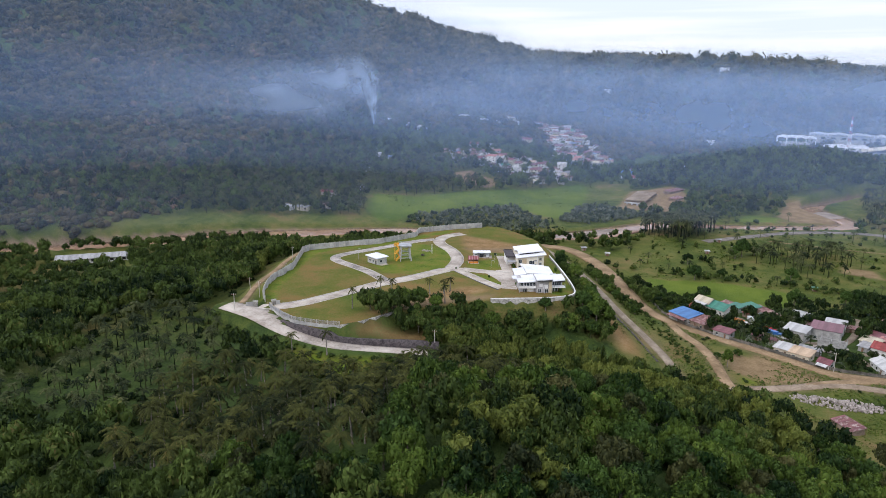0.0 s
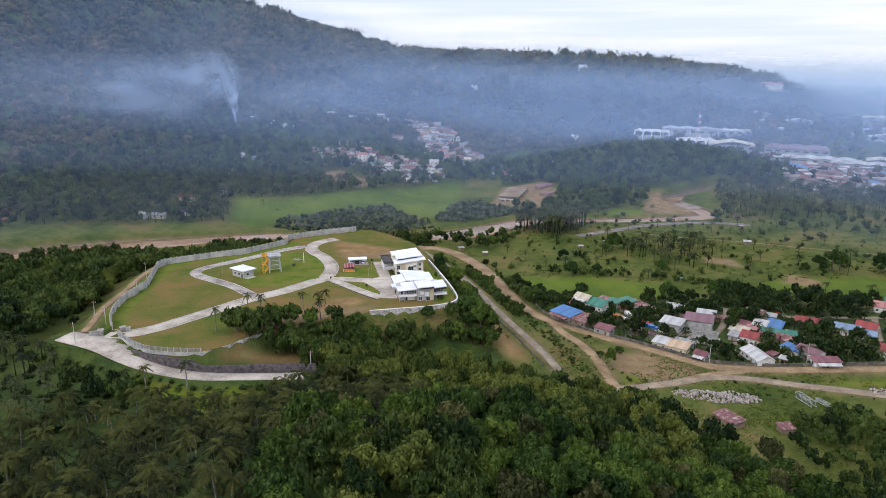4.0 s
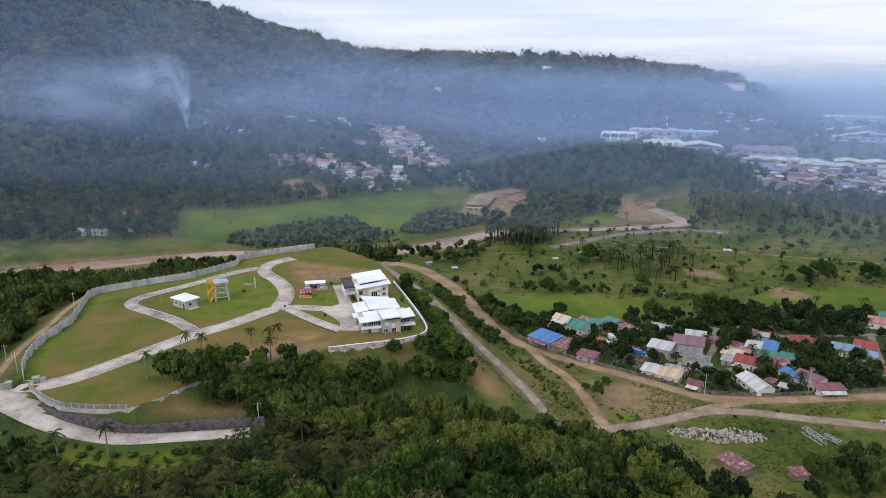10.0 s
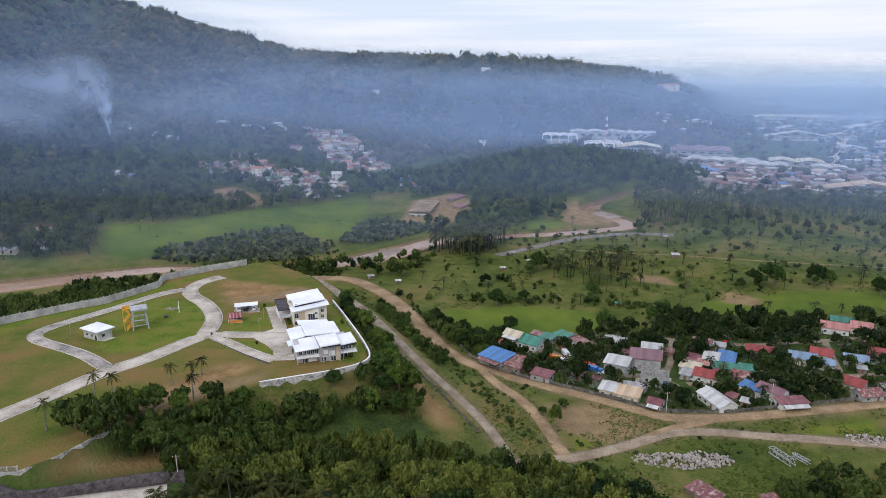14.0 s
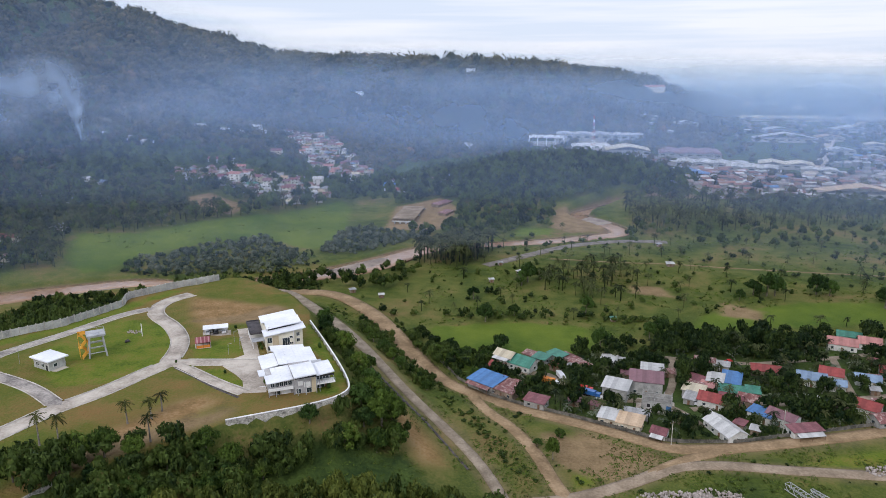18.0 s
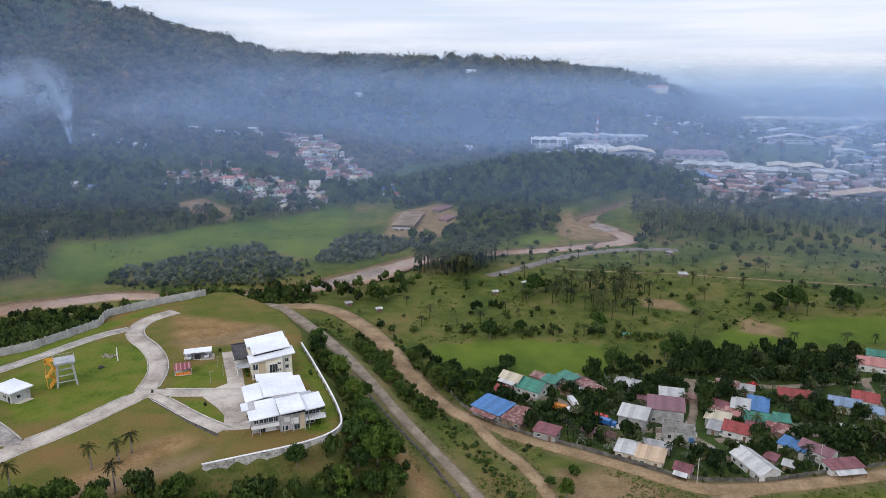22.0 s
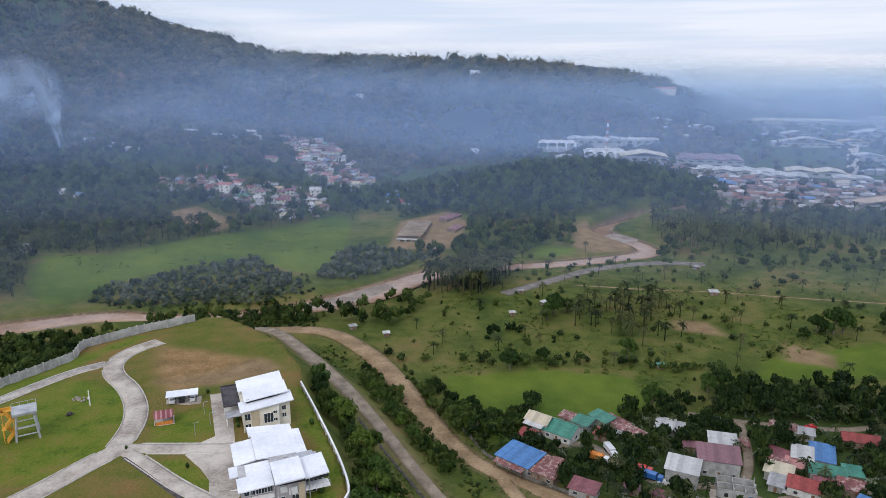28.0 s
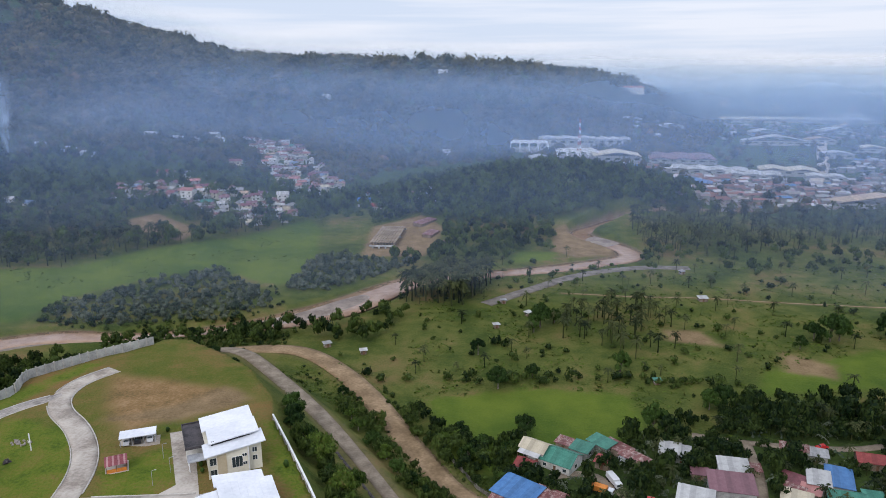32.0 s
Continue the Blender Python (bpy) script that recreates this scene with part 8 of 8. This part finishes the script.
weeds(61, (-110, 262, 130, 345), 1.5, [(-110, 424), (-60, 380), (-14, 345), (40, 312), (125, 330), (125, 262), (-20, 262), (-40, 300), (-70, 345)], (0.5, 1.3), (0.5, 0.9), "rough green weeds in drifts on the waste ground")
weeds(62, (-120, 340, 0, 470), 1.7, [(-116, 440), (-96, 424), (-58, 376), (-36, 346), (-20, 340), (-10, 350), (-36, 372), (-60, 415), (-84, 455), (-110, 465)], (0.5, 1.2), (0.5, 0.9), "rough green weeds on the road banks", low=-0.3)
weeds(63, (-60, 390, 260, 620), 3.6, None, (0.9, 2.4), (0.35, 0.7), "tussocks of rough grass over the pasture", low=0.0)
weeds(64, (-350, 500, -110, 760), 4.5, [(-345, 590), (-290, 585), (-222, 631), (-190, 690), (-155, 742), (-134, 735), (-128, 660), (-140, 622), (-240, 565), (-345, 520)], (1.0, 2.6), (0.3, 0.6), "tussocks of rough grass over the river meadow", low=0.12, tints=(0.6, 1.0))
weeds(65, (-140, 186, 70, 300), 2.0, [(-150, 186), (-112, 195), (-95, 225), (-98, 240), (-136, 250), (-140, 262), (-98, 285), (-62, 296), (-40, 292), (-30, 262), (-60, 262), (-100, 232)], (0.5, 1.2), (0.4, 0.8), "rough grass tufts on the bank below the wall", low=0.0)
weeds(66, (20, 236, 120, 280), 2.0, None, (0.5, 1.3), (0.4, 0.8), "rough grass tufts in the lower field", low=-0.05)

# the wooded mountain: trees grow sparser and broader with distance
r0 = np.random.default_rng(8)
px, py, ps = [], [], []
r = 570.0
while r < 2720:
    gap = 9.2 * (r / 600) ** 0.92
    bearing = np.arange(-16, 63, math.degrees(gap / r))
    bearing = bearing + r0.uniform(-0.45, 0.45, len(bearing)) * math.degrees(gap / r)
    rr = r + r0.uniform(-0.5, 0.5, len(bearing)) * gap
    px.append(-rr * np.sin(np.radians(bearing)))
    py.append(rr * np.cos(np.radians(bearing)))
    ps.append(np.full(len(bearing), gap))
    r += gap
x, y, s = np.concatenate(px), np.concatenate(py), np.concatenate(ps)
z = level(x, y)
ok = clear(x, y, 1.5, 2.0) & (z > 5.0) & ((y > 895) | (x < -430) | (np.hypot(x, y) > 960)) & (r0.uniform(size=x.size) < 0.95)
x, y, z, s = x[ok], y[ok], z[ok], s[ok]
q = s * r0.uniform(0.5, 0.78, len(s))
drift = np.array([noise.noise(Vector((a * 0.004, b * 0.004, 1.7))) for a, b in zip(x, y)])
cloud("mountain_forest", hill_trees, x, y, z - 0.3 * q, q, q * r0.uniform(0.75, 1.25, len(s)), np.clip(r0.uniform(0, 1, len(s)) * 0.75 + 0.35 * drift + 0.15, 0, 1), M_HILL, "unbroken green and rust-brown forest over the mountainside", "forest")

# ---- haze and smoke ----


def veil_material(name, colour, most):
    """Thin tinted layer standing in for haze and smoke: its density stands in the mesh."""
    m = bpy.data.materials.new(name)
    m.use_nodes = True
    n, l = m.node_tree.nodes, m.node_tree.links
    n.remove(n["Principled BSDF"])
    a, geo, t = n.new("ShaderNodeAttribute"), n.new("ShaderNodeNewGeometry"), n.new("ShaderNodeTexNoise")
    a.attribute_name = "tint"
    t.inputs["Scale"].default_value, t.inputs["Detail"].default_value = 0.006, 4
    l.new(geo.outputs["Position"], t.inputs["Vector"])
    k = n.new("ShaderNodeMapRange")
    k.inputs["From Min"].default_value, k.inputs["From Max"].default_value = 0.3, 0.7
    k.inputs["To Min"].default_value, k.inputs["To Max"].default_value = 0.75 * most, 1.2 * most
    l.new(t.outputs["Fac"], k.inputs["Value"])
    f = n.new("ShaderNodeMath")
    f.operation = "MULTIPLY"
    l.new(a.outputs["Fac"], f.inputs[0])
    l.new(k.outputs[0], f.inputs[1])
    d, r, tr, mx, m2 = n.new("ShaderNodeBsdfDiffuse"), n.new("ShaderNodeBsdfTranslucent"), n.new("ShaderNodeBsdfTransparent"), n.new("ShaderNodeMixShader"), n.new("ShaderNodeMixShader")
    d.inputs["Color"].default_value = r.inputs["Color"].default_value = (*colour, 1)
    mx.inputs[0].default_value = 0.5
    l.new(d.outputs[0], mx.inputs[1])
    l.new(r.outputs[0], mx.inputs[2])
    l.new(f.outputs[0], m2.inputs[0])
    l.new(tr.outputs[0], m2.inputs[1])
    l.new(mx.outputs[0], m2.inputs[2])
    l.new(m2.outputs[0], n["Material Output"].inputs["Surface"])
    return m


def veil(radius, most, colour, ramp, low=112, tall=1.0):
    """A see-through blue sheet that paints in haze at one distance: thickest over the valley floor, thinner up the
    mountain.
    """
    deg = np.arange(-48, 70.1, 1.0)
    b = np.radians(deg)
    x, y = -radius * np.sin(b), radius * np.cos(b)
    g = level(x, y)
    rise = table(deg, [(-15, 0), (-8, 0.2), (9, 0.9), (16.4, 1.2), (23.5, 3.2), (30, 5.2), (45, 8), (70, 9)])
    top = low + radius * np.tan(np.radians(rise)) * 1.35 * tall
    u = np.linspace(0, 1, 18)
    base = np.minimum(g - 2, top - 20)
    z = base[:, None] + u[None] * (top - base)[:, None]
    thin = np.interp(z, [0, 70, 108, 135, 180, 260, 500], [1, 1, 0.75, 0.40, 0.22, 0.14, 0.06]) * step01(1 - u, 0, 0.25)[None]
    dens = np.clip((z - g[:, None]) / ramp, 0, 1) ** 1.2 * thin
    v = np.stack([np.repeat(x[:, None], len(u), 1), np.repeat(y[:, None], len(u), 1), z], -1)
    m, q = v.shape[:2]
    k = np.arange(m * q).reshape(m, q)
    a, b2, c, e = k[:-1, :-1].ravel(), k[:-1, 1:].ravel(), k[1:, 1:].ravel(), k[1:, :-1].ravel()
    me = soup("haze_sheet", v.reshape(-1, 3), np.r_[np.c_[a, b2, c], np.c_[a, c, e]], dens.ravel())
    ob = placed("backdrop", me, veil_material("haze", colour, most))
    return tagged(ob, "see-through blue sheet standing in for haze over the valley", "haze", kind="structure")


# distance haze put in as tinted sheets, paler the farther they stand
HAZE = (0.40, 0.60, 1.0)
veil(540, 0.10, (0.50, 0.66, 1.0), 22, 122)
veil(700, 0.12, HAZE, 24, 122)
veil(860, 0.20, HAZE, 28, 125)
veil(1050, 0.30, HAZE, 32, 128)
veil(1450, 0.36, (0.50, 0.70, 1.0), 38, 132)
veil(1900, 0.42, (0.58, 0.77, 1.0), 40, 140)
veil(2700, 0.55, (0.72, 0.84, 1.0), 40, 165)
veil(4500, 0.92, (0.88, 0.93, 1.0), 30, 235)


def smoke(name, spine, widths, most, label, seed, rows=9):
    """A drifting sheet of smoke along a spine: thick in the middle, frayed at the rims."""
    r = np.random.default_rng(seed)
    u = np.linspace(0, 1, 44)
    p = np.array(spine, float)
    at = np.linspace(0, 1, len(p))
    line = np.stack([np.interp(u, at, p[:, i]) for i in range(3)], 1)
    for _ in range(4):
        line[1:-1] = (line[:-2] + 2 * line[1:-1] + line[2:]) / 4
    wide = np.interp(u, at, widths)
    way = np.gradient(line, axis=0)
    way /= np.linalg.norm(way, axis=1, keepdims=True)
    side = np.cross(way, np.array([0.5, -0.85, 0.0]))
    side /= np.linalg.norm(side, axis=1, keepdims=True)
    s = np.linspace(-1, 1, rows)
    v = line[:, None] + side[:, None] * (s[None, :, None] * wide[:, None, None])
    v[:, :, 1] += np.array([[noise.noise(Vector((a * 9, b * 1.4, seed))) for b in s] for a in u]) * wide[:, None] * 0.4
    lump_n = np.array([[0.6 + 0.9 * noise.noise(Vector((a * 13, b * 2.2, seed + 5.0))) for b in s] for a in u])
    dens = np.clip((1 - s[None] ** 2) ** 1.3 * lump_n, 0, 1) * np.interp(u, [0, 0.02, 0.3, 0.75, 1], [0.5, 1, 0.9, 0.55, 0])[:, None]
    m, q = v.shape[:2]
    k = np.arange(m * q).reshape(m, q)
    a, b2, c, e = k[:-1, :-1].ravel(), k[:-1, 1:].ravel(), k[1:, 1:].ravel(), k[1:, :-1].ravel()
    me = soup(name, v.reshape(-1, 3), np.r_[np.c_[a, b2, c], np.c_[a, c, e]], dens.ravel())
    me.polygons.foreach_set("use_smooth", [True] * len(me.polygons))
    return tagged(placed(name, me, veil_material("smoke", (0.62, 0.77, 1.0), most)), label, "smoke", kind="stuff")


smoke("smoke", [(-448, 808, 52), (-449, 806, 74), (-452, 805, 96), (-458, 802, 116), (-484, 794, 104), (-540, 770, 86), (-630, 716, 78), (-740, 650, 76)], (3, 7, 14, 26, 40, 48, 52, 54), 0.85, "pale blue smoke rising and drifting over the forest", 3)
smoke("smoke", [(-448, 812, 52), (-436, 816, 66), (-420, 820, 74), (-380, 826, 80), (-300, 850, 86), (-180, 900, 92)], (3, 14, 24, 30, 36, 36), 0.30, "thin blue smoke spreading over the trees", 8)
